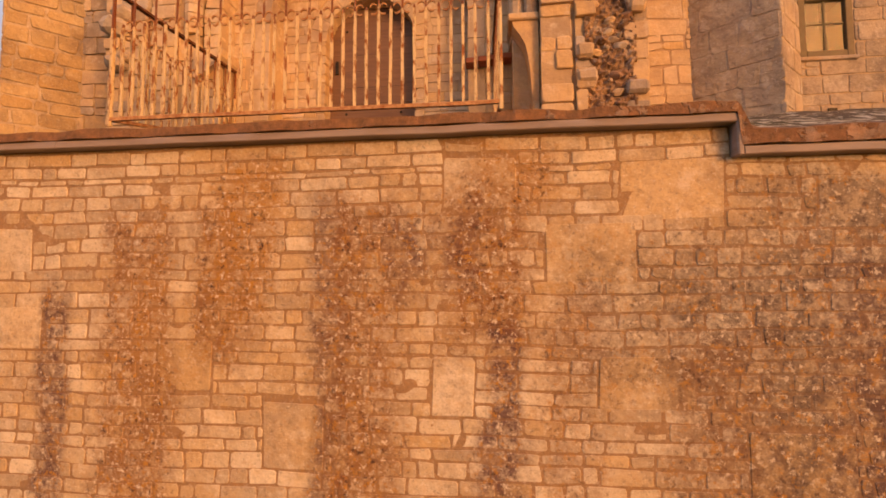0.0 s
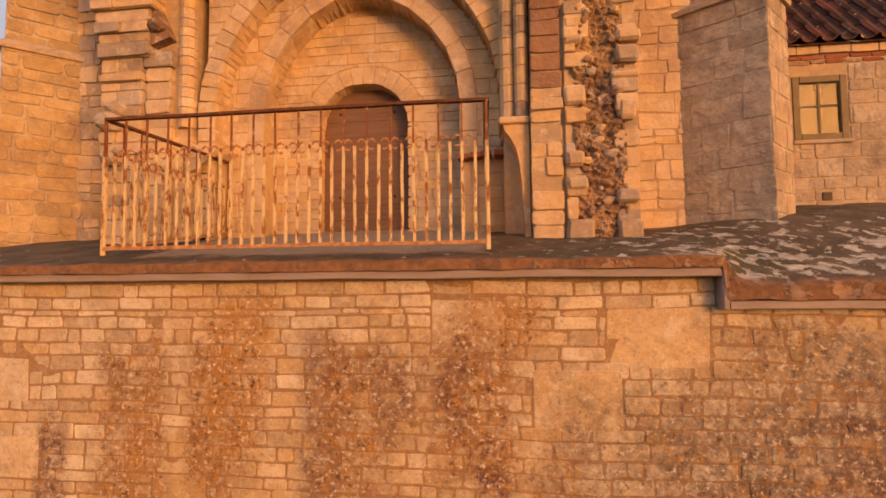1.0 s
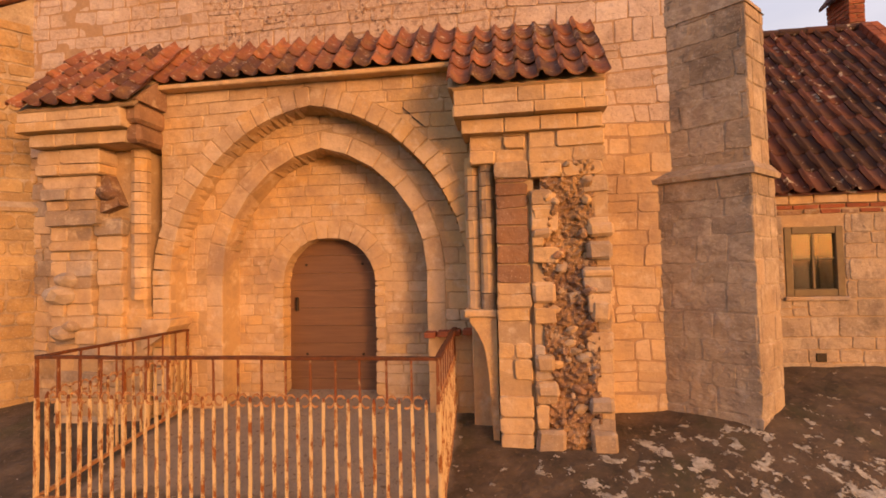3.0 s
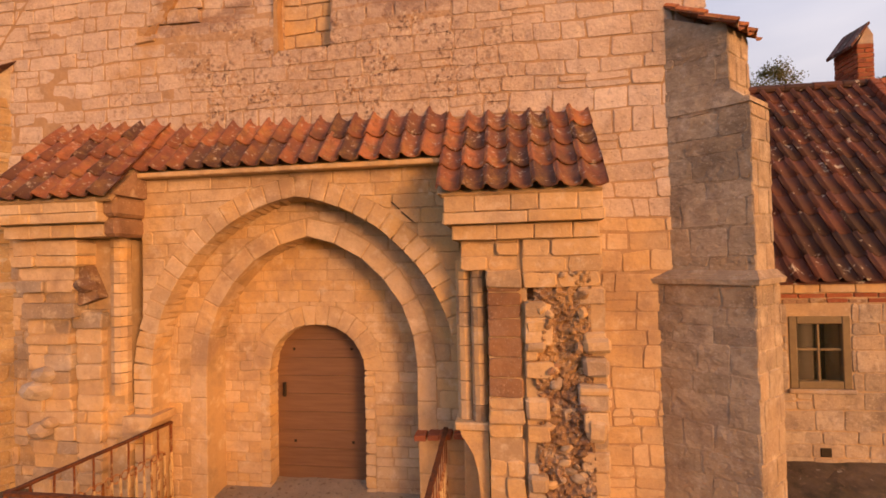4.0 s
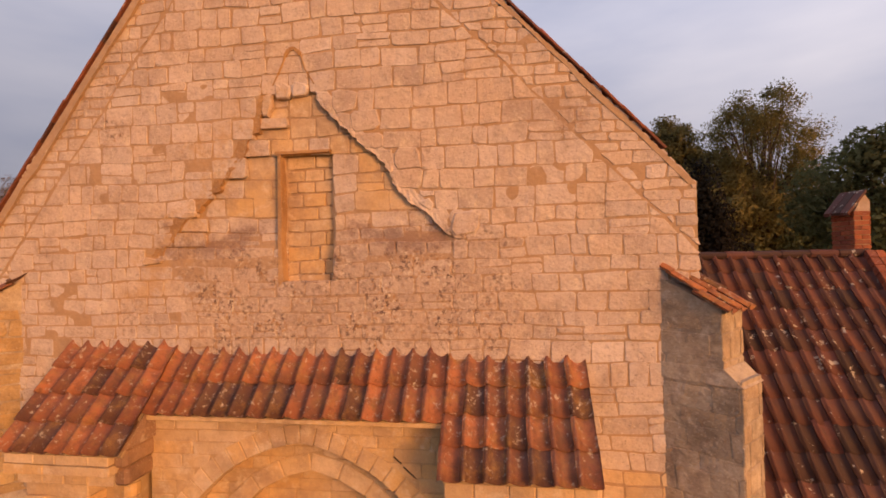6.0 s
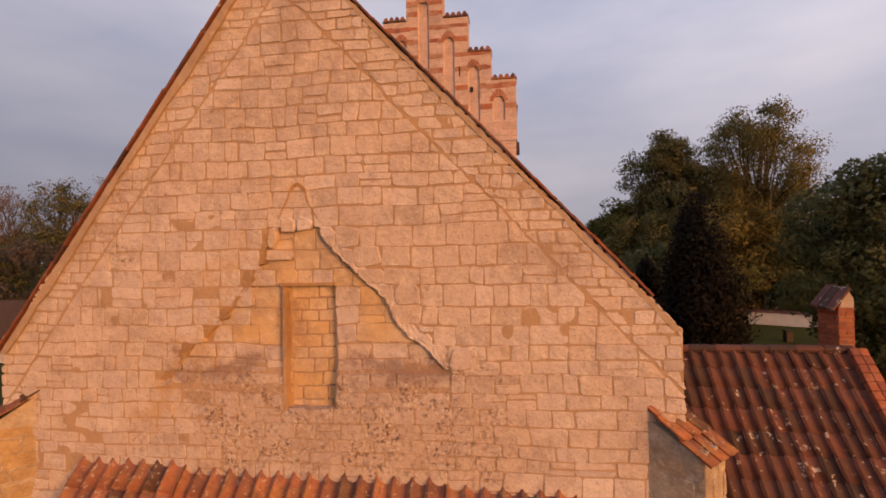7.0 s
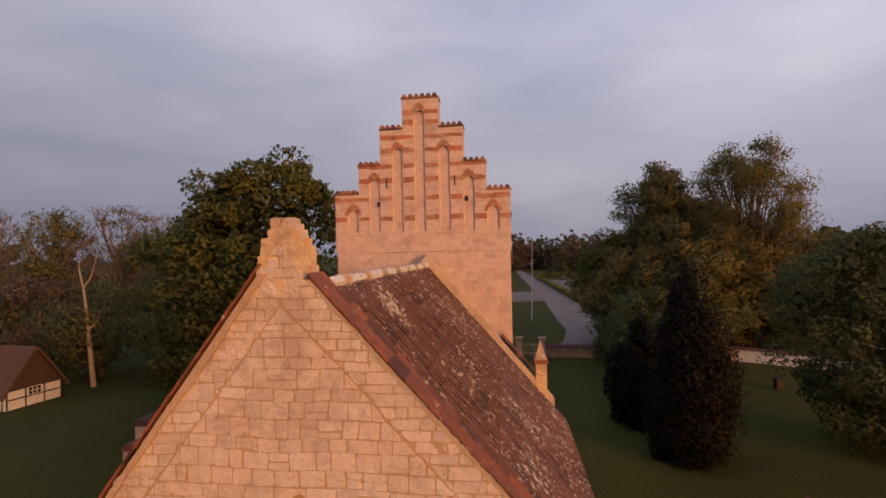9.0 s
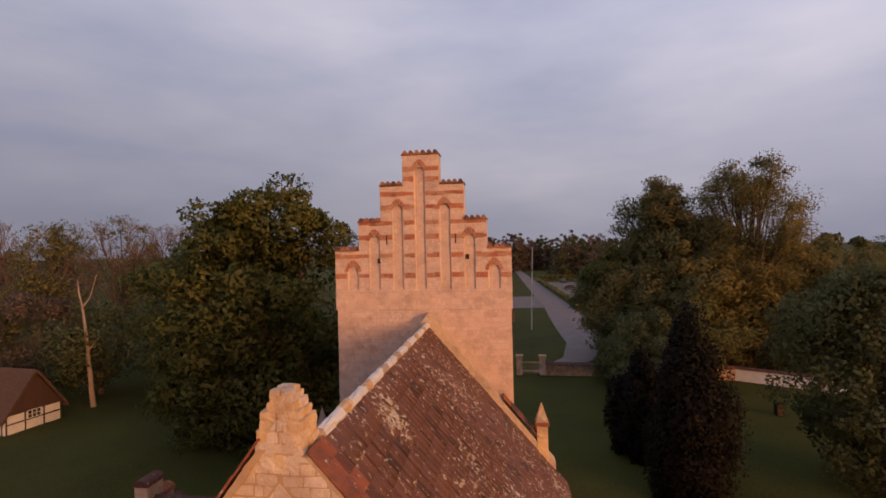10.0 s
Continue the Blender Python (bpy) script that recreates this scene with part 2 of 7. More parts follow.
BROWN, VIOLET, OCHRE, GREY = (0.23, 0.100, 0.034), (0.105, 0.048, 0.045), (0.35, 0.170, 0.048), (0.105, 0.072, 0.058)
# the GREY bands darken the wall's right part in place of its shadows
STREAKS = [
    (-3.68, 0.16, -1.2, -9, VIOLET, 0.9), (-2.95, 0.36, -0.55, -9, BROWN, 0.9), (-2.85, 0.2, -1.0, -2.2, OCHRE, 0.6), (-2.22, 0.24, -0.50, -2.1, BROWN, 0.95),
    (-2.02, 0.28, -0.25, -1.8, OCHRE, 0.95), (-1.33, 0.20, -0.60, -9, VIOLET, 0.75), (-1.05, 0.34, -0.50, -9, BROWN, 0.9), (-0.72, 0.13, -0.55, -1.6, VIOLET, 0.75),
    (-0.12, 0.40, -0.50, -2.0, BROWN, 1.0), (-0.35, 0.22, -0.70, -1.6, VIOLET, 0.6), (0.0, 0.20, -1.45, -9, VIOLET, 0.9), (1.0, 0.6, -0.85, -2.4, GREY, 0.55), (0.5, 0.25, -1.2, -9, BROWN, 0.5),
    (0.1, 0.36, -0.20, -0.85, OCHRE, 0.9), (2.2, 0.6, -0.42, -9, GREY, 0.7), (1.7, 0.6, -1.1, -9, GREY, 0.75), (1.5, 0.4, -1.5, -9, BROWN, 0.45), (2.95, 0.75, -0.9, -9, VIOLET, 0.9), (3.6, 1.2, -0.6, -9, GREY, 0.85),
]
M_WALL = stone_material("weathered limestone with lichen streaks", (0.71, 0.59, 0.425), (0.42, 0.31, 0.20), pits=0.8, stain_at=(0.58, 0.76), bump=0.6, extra=streaks, ochre=(0.52, 0.33, 0.14))
M_STONE = stone_material("pale limestone ashlar", (0.61, 0.505, 0.44), (0.385, 0.31, 0.268), stain=(0.24, 0.18, 0.145), stain_at=(0.50, 0.68), pits=0.35, bump=0.6, ochre=(0.49, 0.355, 0.25))
M_TOWER = stone_material("pinkish pale tower limestone", (0.575, 0.435, 0.39), (0.435, 0.33, 0.295), stain=(0.33, 0.23, 0.185), stain_at=(0.52, 0.66), pits=0.3, bump=0.5, ochre=(0.56, 0.40, 0.32), patch=(0.42, 0.29, 0.24), pale=(0.70, 0.56, 0.50))
M_GABLE = stone_material("pale limestone with lichen field", (0.635, 0.535, 0.48), (0.49, 0.40, 0.35), stain=(0.37, 0.27, 0.215), stain_at=(0.51, 0.67), pits=0.75, bump=0.8, extra=speckles, ochre=(0.575, 0.43, 0.32), patch=(0.40, 0.295, 0.235), grit=0.35)
M_WARM = stone_material("golden limestone", (0.64, 0.485, 0.33), (0.52, 0.375, 0.235), stain=(0.30, 0.20, 0.145), stain_at=(0.50, 0.66), pits=0.25, bump=0.6, ochre=(0.60, 0.375, 0.155), patch=(0.42, 0.29, 0.185))
M_GREYSTONE = stone_material("grey weathered limestone", (0.50, 0.415, 0.34), (0.32, 0.255, 0.21), stain=(0.15, 0.115, 0.10), stain_at=(0.46, 0.64), pits=0.45, bump=0.7)
M_BUTTRESS = stone_material("mottled grey-brown limestone", (0.52, 0.425, 0.32), (0.37, 0.295, 0.215), stain=(0.15, 0.115, 0.088), stain_at=(0.48, 0.64), pits=0.55, bump=0.9, ochre=(0.46, 0.33, 0.21), patch=(0.26, 0.195, 0.155), grit=0.5, pale=(0.60, 0.51, 0.42))
M_GOLD = stone_material("ochre broken limestone", (0.47, 0.295, 0.155), (0.36, 0.205, 0.10), stain=(0.22, 0.12, 0.065), stain_at=(0.48, 0.64), pits=0.4, bump=0.8, ochre=(0.52, 0.28, 0.09), patch=(0.28, 0.15, 0.07), pale=(0.55, 0.38, 0.21))
M_FIELDSTONE = stone_material("yellow field stone", (0.50, 0.365, 0.205), (0.35, 0.245, 0.135), stain=(0.26, 0.165, 0.09), stain_at=(0.48, 0.64), pits=0.5, bump=1.0, ochre=(0.48, 0.30, 0.12), patch=(0.29, 0.195, 0.11), grit=0.5, pale=(0.55, 0.43, 0.28))
M_RUBBLE = stone_material("broken rubble and mortar", (0.36, 0.225, 0.15), (0.20, 0.115, 0.08), stain=(0.10, 0.055, 0.045), stain_at=(0.44, 0.62), pits=0.7, bump=1.0, patch=(0.24, 0.14, 0.10))
M_STAINED = stone_material("brown stained limestone", (0.42, 0.265, 0.160), (0.29, 0.175, 0.11), stain=(0.15, 0.085, 0.06), stain_at=(0.44, 0.60), pits=0.4, bump=0.6, patch=(0.30, 0.17, 0.11), ochre=(0.30, 0.14, 0.06), pale=(0.38, 0.24, 0.16))
M_MORTAR = stone_material("sandy lime mortar", (0.44, 0.31, 0.19), (0.40, 0.28, 0.17), pits=0.2, bump=0.5, ochre=(0.54, 0.36, 0.18))
M_GABLEMORTAR = stone_material("pale flush lime mortar", (0.445, 0.315, 0.21), (0.445, 0.315, 0.21), pits=0.2, bump=0.5, extra=speckles, ochre=(0.41, 0.25, 0.13), patch=(0.33, 0.22, 0.14), pale=(0.51, 0.39, 0.29), stain=(0.32, 0.22, 0.16), stain_at=(0.52, 0.68))
M_WALLMORTAR = stone_material("sandy brown mortar", (0.33, 0.195, 0.10), (0.28, 0.16, 0.08), pits=0.3, ochre=(0.34, 0.19, 0.08), patch=(0.24, 0.14, 0.075), pale=(0.44, 0.30, 0.18), extra=lambda nt, col: streaks(nt, col, 0.55))
M_BRICK = stone_material("old red brick", (0.34, 0.11, 0.052), (0.20, 0.06, 0.034), stain=(0.14, 0.06, 0.045), pits=0.3, ochre=(0.42, 0.125, 0.05), patch=(0.22, 0.07, 0.045), pale=(0.44, 0.20, 0.11))
M_TOWERBRICK = stone_material("faded red brick band", (0.31, 0.112, 0.068), (0.21, 0.078, 0.052), stain=(0.42, 0.26, 0.18), stain_at=(0.46, 0.60), pits=0.3, ochre=(0.42, 0.15, 0.075), patch=(0.30, 0.13, 0.085), pale=(0.54, 0.36, 0.26), grit=0.5)


def tile_material(name, light, dark, black=0.25, lichen=(0.60, 0.68), spot=7.0, rough=0.75, cluster=0.12, ochre=0.0, blotch=None):
    m, nt, b = nodes_of(name, rough)
    r = piece_random(nt)
    col = ramp(nt, r, 0.0, 1.0, dark, light)
    sooty = ramp(nt, calc(nt, "FRACT", calc(nt, "MULTIPLY", r, 7.31)), 1.0 - black - 0.05, 1.0 - black + 0.05)
    col = mix(nt, sooty, col, mix(nt, 0.75, col, (0.035, 0.022, 0.020)))
    col = mix(nt, ramp(nt, noise_tex(nt, 5.0, 5, 0.7), 0.48, 0.70), col, mix(nt, 0.6, col, (0.05, 0.03, 0.025)))
    if ochre:
        col = mix(nt, calc(nt, "MULTIPLY", ramp(nt, noise_tex(nt, 4.0, 6, 0.72, offset=(2, 7, 5)), 0.50, 0.66), ochre), col, (0.34, 0.19, 0.06))
        col = mix(nt, calc(nt, "MULTIPLY", ramp(nt, noise_tex(nt, 9.0, 6, 0.75, offset=(8, 1, 4)), 0.50, 0.64), 0.55), col, (0.11, 0.05, 0.04))
    grown = calc(nt, "ADD", noise_tex(nt, spot, 5, 0.7, offset=(4, 1, 6)), calc(nt, "MULTIPLY", calc(nt, "SUBTRACT", noise_tex(nt, 0.7, 4, 0.6, offset=(3, 8, 1)), 0.5), cluster))
    col = mix(nt, ramp(nt, noise_tex(nt, 1.6, 4, 0.6, offset=(6, 6, 3)), 0.45, 0.65), col, mix(nt, 0.45, col, (0.10, 0.055, 0.05)))
    if blotch:
        dist = nt.nodes.new("ShaderNodeVectorMath")
        geo = nt.nodes.new("ShaderNodeNewGeometry")
        dist.operation = "DISTANCE"
        dist.inputs[1].default_value = blotch
        nt.links.new(geo.outputs["Position"], dist.inputs[0])
        grown = calc(nt, "ADD", grown, calc(nt, "MAXIMUM", 0.0, calc(nt, "SUBTRACT", 0.19, calc(nt, "MULTIPLY", dist.outputs["Value"], 0.25))))
    col = mix(nt, ramp(nt, grown, *lichen), col, (0.46, 0.405, 0.34))
    nt.links.new(col, b.inputs["Base Color"])
    relief(nt, b, noise_tex(nt, 40.0, 5, 0.6), 0.35, 0.01)
    return m


BLOTCH = (-1.29, 8.97, 10.09)
M_TILE = tile_material("red clay pantile", (0.39, 0.145, 0.068), (0.20, 0.072, 0.042), 0.27, (0.575, 0.72), 15.0, 0.55, 0.12, 0.6)
M_OLDTILE = tile_material("brown mossy pantile", (0.150, 0.054, 0.040), (0.075, 0.033, 0.029), 0.25, (0.625, 0.665), 8.0, 0.7, 0.22)
M_COPING = tile_material("orange clay coping tile", (0.285, 0.090, 0.041), (0.185, 0.064, 0.034), 0.15, (0.62, 0.72))
M_ROOFTILE = tile_material("lichen-spotted roof tile", (0.158, 0.074, 0.054), (0.112, 0.054, 0.042), 0.12, (0.578, 0.625), 8.5, 0.75, 0.28, 0.0, BLOTCH)


def plain(name, c0, c1, scale=8.0, rough=0.8, bump=0.2, stretch=(1, 1, 1), metal=0.0):
    m, nt, b = nodes_of(name, rough)
    n = noise_tex(nt, scale, 5, 0.65, stretch)
    nt.links.new(mix(nt, ramp(nt, n, 0.3, 0.7), c0, c1), b.inputs["Base Color"])
    b.inputs["Metallic"].default_value = metal
    relief(nt, b, noise_tex(nt, scale * 4, 4, 0.6, stretch), bump, 0.01)
    return m


def rusty_material():
    m, nt, b = nodes_of("cream paint over rust", 0.7)
    col = mix(nt, ramp(nt, noise_tex(nt, 9.0, 6, 0.7, (1.5, 1.5, 0.7)), 0.49, 0.59), (0.66, 0.485, 0.26), (0.28, 0.098, 0.026))
    sep, geo = nt.nodes.new("ShaderNodeSeparateXYZ"), nt.nodes.new("ShaderNodeNewGeometry")
    nt.links.new(geo.outputs["Position"], sep.inputs[0])
    high = calc(nt, "MULTIPLY", ramp(nt, noise_tex(nt, 14.0, 4, 0.7), 0.26, 0.46), 0.95)
    top = calc(nt, "GREATER_THAN", sep.outputs[2], 0.90)
    col = mix(nt, calc(nt, "MULTIPLY", high, top), col, (0.20, 0.06, 0.022))
    nt.links.new(col, b.inputs["Base Color"])
    relief(nt, b, noise_tex(nt, 60.0, 5, 0.7), 0.6, 0.006)
    return m


M_RAIL = rusty_material()
M_RUSTY = plain("flaking rust with paint remains", (0.58, 0.34, 0.16), (0.27, 0.09, 0.03), 18.0, 0.8, 0.5)
M_RUST = plain("dark rust", (0.20, 0.065, 0.022), (0.07, 0.03, 0.018), 16.0, 0.8, 0.6)
M_DOOR = plain("brown painted boards", (0.215, 0.118, 0.068), (0.15, 0.080, 0.048), 3.0, 0.55, 0.3, (0.6, 1, 9))
M_IRON = plain("black iron", (0.03, 0.025, 0.02), (0.05, 0.035, 0.025), 30.0, 0.5, 0.2, metal=0.6)
M_GUTTER = plain("grey lead flashing", (0.34, 0.26, 0.225), (0.25, 0.185, 0.155), 5.0, 0.6, 0.2, (0.5, 1, 3))
M_OLIVE = plain("olive painted wood", (0.23, 0.165, 0.085), (0.17, 0.12, 0.065), 12.0, 0.6, 0.2)
M_DARKROOM = plain("dim room plaster", (0.13, 0.10, 0.075), (0.10, 0.08, 0.06), 2.0)
M_WHITE = plain("white limewash", (0.60, 0.58, 0.57), (0.50, 0.48, 0.47), 2.0, 0.85, 0.15)
M_TIMBER = plain("black tarred timber", (0.035, 0.028, 0.024), (0.06, 0.045, 0.035), 9.0)
M_BOARD = plain("dark gable boards", (0.075, 0.04, 0.03), (0.05, 0.028, 0.022), 6.0, 0.85, 0.3, (6, 6, 0.6))
M_THATCH = plain("brown thatch", (0.095, 0.056, 0.038), (0.06, 0.037, 0.027), 5.0, 0.95, 0.6)
M_ROAD = plain("pale gravel road", (0.20, 0.165, 0.158), (0.15, 0.126, 0.122), 0.4, 0.95, 0.2)
M_PATH = plain("cobbled path", (0.17, 0.15, 0.14), (0.10, 0.09, 0.085), 3.0, 0.9, 0.4)
M_BARK = plain("grey-brown bark", (0.12, 0.085, 0.06), (0.06, 0.045, 0.035), 6.0, 0.95, 0.6, (1, 1, 0.3))
M_BIRCH = plain("pale dead bark", (0.36, 0.27, 0.21), (0.22, 0.165, 0.13), 4.0, 0.9, 0.4, (1, 1, 0.4))
M_CAR = plain("dark car paint", (0.04, 0.045, 0.055), (0.06, 0.06, 0.07), 2.0, 0.3, 0.0)


def leaf_material(name, a, b_, rough=0.75):
    m, nt, b = nodes_of(name, rough)
    r = piece_random(nt)
    col = mix(nt, r, a, b_)
    col = mix(nt, ramp(nt, noise_tex(nt, 0.35, 3, 0.6), 0.35, 0.7), col, mix(nt, 0.4, col, (0.02, 0.025, 0.012)))
    nt.links.new(col, b.inputs["Base Color"])
    tr, mx, out = nt.nodes.new("ShaderNodeBsdfTranslucent"), nt.nodes.new("ShaderNodeMixShader"), nt.nodes["Material Output"]
    nt.links.new(col, tr.inputs["Color"])
    mx.inputs[0].default_value = 0.5
    nt.links.new(b.outputs[0], mx.inputs[1])
    nt.links.new(tr.outputs[0], mx.inputs[2])
    nt.links.new(mx.outputs[0], out.inputs["Surface"])
    return m


M_LEAF = leaf_material("dark green spring leaves", (0.118, 0.132, 0.038), (0.205, 0.205, 0.056))
M_LEAF_OLIVE = leaf_material("olive spring leaves", (0.20, 0.178, 0.066), (0.285, 0.242, 0.092))
M_LEAF_BROWN = leaf_material("brown budding twigs", (0.205, 0.150, 0.112), (0.27, 0.195, 0.146))
M_LEAF_PURPLE = leaf_material("blackish purple leaves", (0.018, 0.014, 0.012), (0.027, 0.021, 0.017))
M_LEAF_DARK = leaf_material("deep green leaves", (0.140, 0.152, 0.062), (0.20, 0.205, 0.085))


def lawn_material():
    m, nt, b = nodes_of("mown grass", 1.0)
    b.inputs["Specular IOR Level"].default_value = 0.1
    col = mix(nt, ramp(nt, noise_tex(nt, 0.12, 5, 0.6), 0.3, 0.7), (0.046, 0.055, 0.009), (0.022, 0.030, 0.006))
    col = mix(nt, ramp(nt, noise_tex(nt, 9.0, 3, 0.7), 0.4, 0.65), col, mix(nt, 0.5, col, (0.10, 0.09, 0.035)))
    nt.links.new(col, b.inputs["Base Color"])
    relief(nt, b, noise_tex(nt, 25.0, 4, 0.7), 0.7, 0.05)
    return m


def terrace_material():
    m, nt, b = nodes_of("mossy cement with pale lichen", 0.95)
    col = mix(nt, ramp(nt, noise_tex(nt, 3.0, 6, 0.7), 0.35, 0.65), (0.155, 0.108, 0.072), (0.062, 0.046, 0.032))
    col = mix(nt, calc(nt, "MULTIPLY", ramp(nt, noise_tex(nt, 1.4, 4, 0.6, offset=(2, 2, 8)), 0.50, 0.66), 0.6), col, (0.075, 0.070, 0.035))
    sep, geo = nt.nodes.new("ShaderNodeSeparateXYZ"), nt.nodes.new("ShaderNodeNewGeometry")
    nt.links.new(geo.outputs["Position"], sep.inputs[0])
    # crusts of pale lichen: islands with crisp, lobed edges, thickest by the step
    east = calc(nt, "MINIMUM", 0.055, calc(nt, "MAXIMUM", -0.08, calc(nt, "MULTIPLY", calc(nt, "SUBTRACT", sep.outputs[0], 1.1), 0.10)))
    near = calc(nt, "MINIMUM", 0.03, calc(nt, "MAXIMUM", -0.13, calc(nt, "MULTIPLY", calc(nt, "SUBTRACT", 4.7, sep.outputs[1]), 0.12)))
    pale = calc(nt, "ADD", calc(nt, "ADD", noise_tex(nt, 7.0, 4, 0.6, (1.0, 0.9, 1)), east), near)
    pale = calc(nt, "ADD", pale, calc(nt, "MULTIPLY", calc(nt, "SUBTRACT", noise_tex(nt, 19.0, 4, 0.7, offset=(4, 2, 2)), 0.5), 0.30))
    crust = mix(nt, ramp(nt, noise_tex(nt, 11.0, 5, 0.75, offset=(7, 7, 1)), 0.38, 0.62), (0.27, 0.235, 0.185), (0.56, 0.51, 0.42))
    col = mix(nt, ramp(nt, pale, 0.600, 0.622), col, crust)
    # plain cement inside the railing
    px_ = calc(nt, "SUBTRACT", 1.66, calc(nt, "ABSOLUTE", calc(nt, "ADD", sep.outputs[0], 1.62)))
    py_ = calc(nt, "SUBTRACT", sep.outputs[1], 3.95)
    floor_fac = ramp(nt, calc(nt, "ADD", calc(nt, "MINIMUM", px_, py_), calc(nt, "MULTIPLY", calc(nt, "SUBTRACT", noise_tex(nt, 4.0, 4, 0.6), 0.5), 0.4)), 0.0, 0.15)
    col = mix(nt, calc(nt, "MULTIPLY", floor_fac, 0.85), col, mix(nt, ramp(nt, noise_tex(nt, 6.0, 4, 0.6), 0.3, 0.7), (0.40, 0.315, 0.235), (0.32, 0.25, 0.19)))
    col = mix(nt, ramp(nt, noise_tex(nt, 18.0, 4, 0.7), 0.58, 0.66), col, (0.17, 0.115, 0.07))
    # the rim turns rust-brown towards the front
    edge = calc(nt, "MINIMUM", 1.0, calc(nt, "MAXIMUM", 0.0, calc(nt, "MULTIPLY", calc(nt, "SUBTRACT", 3.70, calc(nt, "ADD", sep.outputs[1], calc(nt, "MULTIPLY", calc(nt, "SUBTRACT", noise_tex(nt, 5.0, 5, 0.7), 0.5), 0.2))), 14.0)))
    col = mix(nt, calc(nt, "MULTIPLY", edge, 0.75), col, mix(nt, ramp(nt, noise_tex(nt, 12.0, 5, 0.7, offset=(1, 6, 6)), 0.35, 0.65), (0.36, 0.165, 0.075), (0.17, 0.085, 0.045)))
    nt.links.new(col, b.inputs["Base Color"])
    lumps = calc(nt, "ADD", noise_tex(nt, 14.0, 6, 0.7), calc(nt, "MULTIPLY", ramp(nt, pale, 0.59, 0.63), 0.5))
    relief(nt, b, lumps, 0.8, 0.03)
    return m


def glass_material():
    m, nt, b = nodes_of("old window glass", 0.06)
    b.inputs["Base Color"].default_value = (0.9, 0.9, 0.85, 1)
    b.inputs["Transmission Weight"].default_value, b.inputs["IOR"].default_value, b.inputs["Specular IOR Level"].default_value = 1.0, 1.45, 0.8
    b.inputs["Coat Weight"].default_value, b.inputs["Coat IOR"].default_value, b.inputs["Coat Roughness"].default_value = 0.3, 1.8, 0.08
    return m


M_LAWN, M_TERRACE, M_GLASS = lawn_material(), terrace_material(), glass_material()

# ---- helpers for building ----
rng = random.Random(11)


def part(name, bm, material, parent=None, label="", at=None):
    me = bpy.data.meshes.new(name)
    bm.to_mesh(me)
    bm.free()
    me.materials.append(material)
    ob = new(name, me)
    if at is not None:
        ob.matrix_basis = at
    if parent:
        ob.parent = parent
    if label:
        ob["label"] = label
    return ob


def raw(name, verts, faces, material, parent=None, label="", smooth=False, at=None):
    me = bpy.data.meshes.new(name)
    me.from_pydata([tuple(v) for v in verts], [], faces)
    me.materials.append(material)
    if smooth:
        me.shade_smooth()
    ob = new(name, me)
    if at is not None:
        ob.matrix_basis = at
    if parent:
        ob.parent = parent
    if label:
        ob["label"] = label
    return ob


def thing(name, label, category, at=None, group="", kind=""):
    ob = new(name)
    ob.empty_display_size = 0.2
    if at is not None:
        ob.matrix_basis = at
    return tagged(ob, label, category, group, kind)


def box_into(bm, x0, x1, y0, y1, z0, z1, bevel=0.0, m=None):
    g = bmesh.ops.create_cube(bm, size=1.0)
    vs = g["verts"]
    for v in vs:
        v.co = Vector((x0 + (v.co.x + 0.5) * (x1 - x0), y0 + (v.co.y + 0.5) * (y1 - y0), z0 + (v.co.z + 0.5) * (z1 - z0)))
    if m:
        for v in vs:
            v.co = m @ v.co
    if bevel:
        es = list({e for v in vs for e in v.link_edges})
        bmesh.ops.bevel(bm, geom=es, offset=bevel, segments=1, affect="EDGES")


def box(name, x0, x1, y0, y1, z0, z1, material, parent=None, bevel=0.01, label="", m=None):
    bm = bmesh.new()
    box_into(bm, x0, x1, y0, y1, z0, z1, bevel, m)
    return part(name, bm, material, parent, label)


def prism(name, poly, y0, y1, material, parent=None, label="", at=None):
    """A polygon in x and z, from y0 back to y1."""
    n = len(poly)
    vs = [(x, y0, z) for x, z in poly] + [(x, y1, z) for x, z in poly]
    fs = [tuple(range(n)), tuple(reversed(range(n, 2 * n)))] + [(i, i + n, (i + 1) % n + n, (i + 1) % n) for i in range(n)]
    ob = raw(name, vs, fs, material, parent, label, at=at)
    bm = bmesh.new()
    bm.from_mesh(ob.data)
    bmesh.ops.recalc_face_normals(bm, faces=bm.faces)
    bm.to_mesh(ob.data)
    bm.free()
    return ob


def clip(poly, a, b, c):
    """The part of a polygon where a * u + b * v <= c."""
    out = []
    for i, p in enumerate(poly):
        q = poly[(i + 1) % len(poly)]
        dp, dq = a * p[0] + b * p[1] - c, a * q[0] + b * q[1] - c
        if dp <= 0:
            out.append(p)
        if dp * dq < 0:
            k = dp / (dp - dq)
            out.append((p[0] + k * (q[0] - p[0]), p[1] + k * (q[1] - p[1])))
    return out


def area(poly):
    return 0.5 * sum(p[0] * q[1] - q[0] * p[1] for p, q in zip(poly, poly[1:] + poly[:1]))


def worn(poly, cut, wobble):
    """Nips the corners of a polygon, and shifts them a little."""
    out = []
    for i, p in enumerate(poly):
        a, b = Vector(poly[i - 1]), Vector(poly[(i + 1) % len(poly)])
        p = Vector(p)
        for q in (a, b):
            d = q - p
            if d.length < 1e-5:
                continue
            k = min(cut * rng.uniform(0.5, 1.6), d.length * 0.3)
            s = p + d.normalized() * k
            out.append((s.x + rng.uniform(-wobble, wobble), s.y + rng.uniform(-wobble, wobble)))
    return out


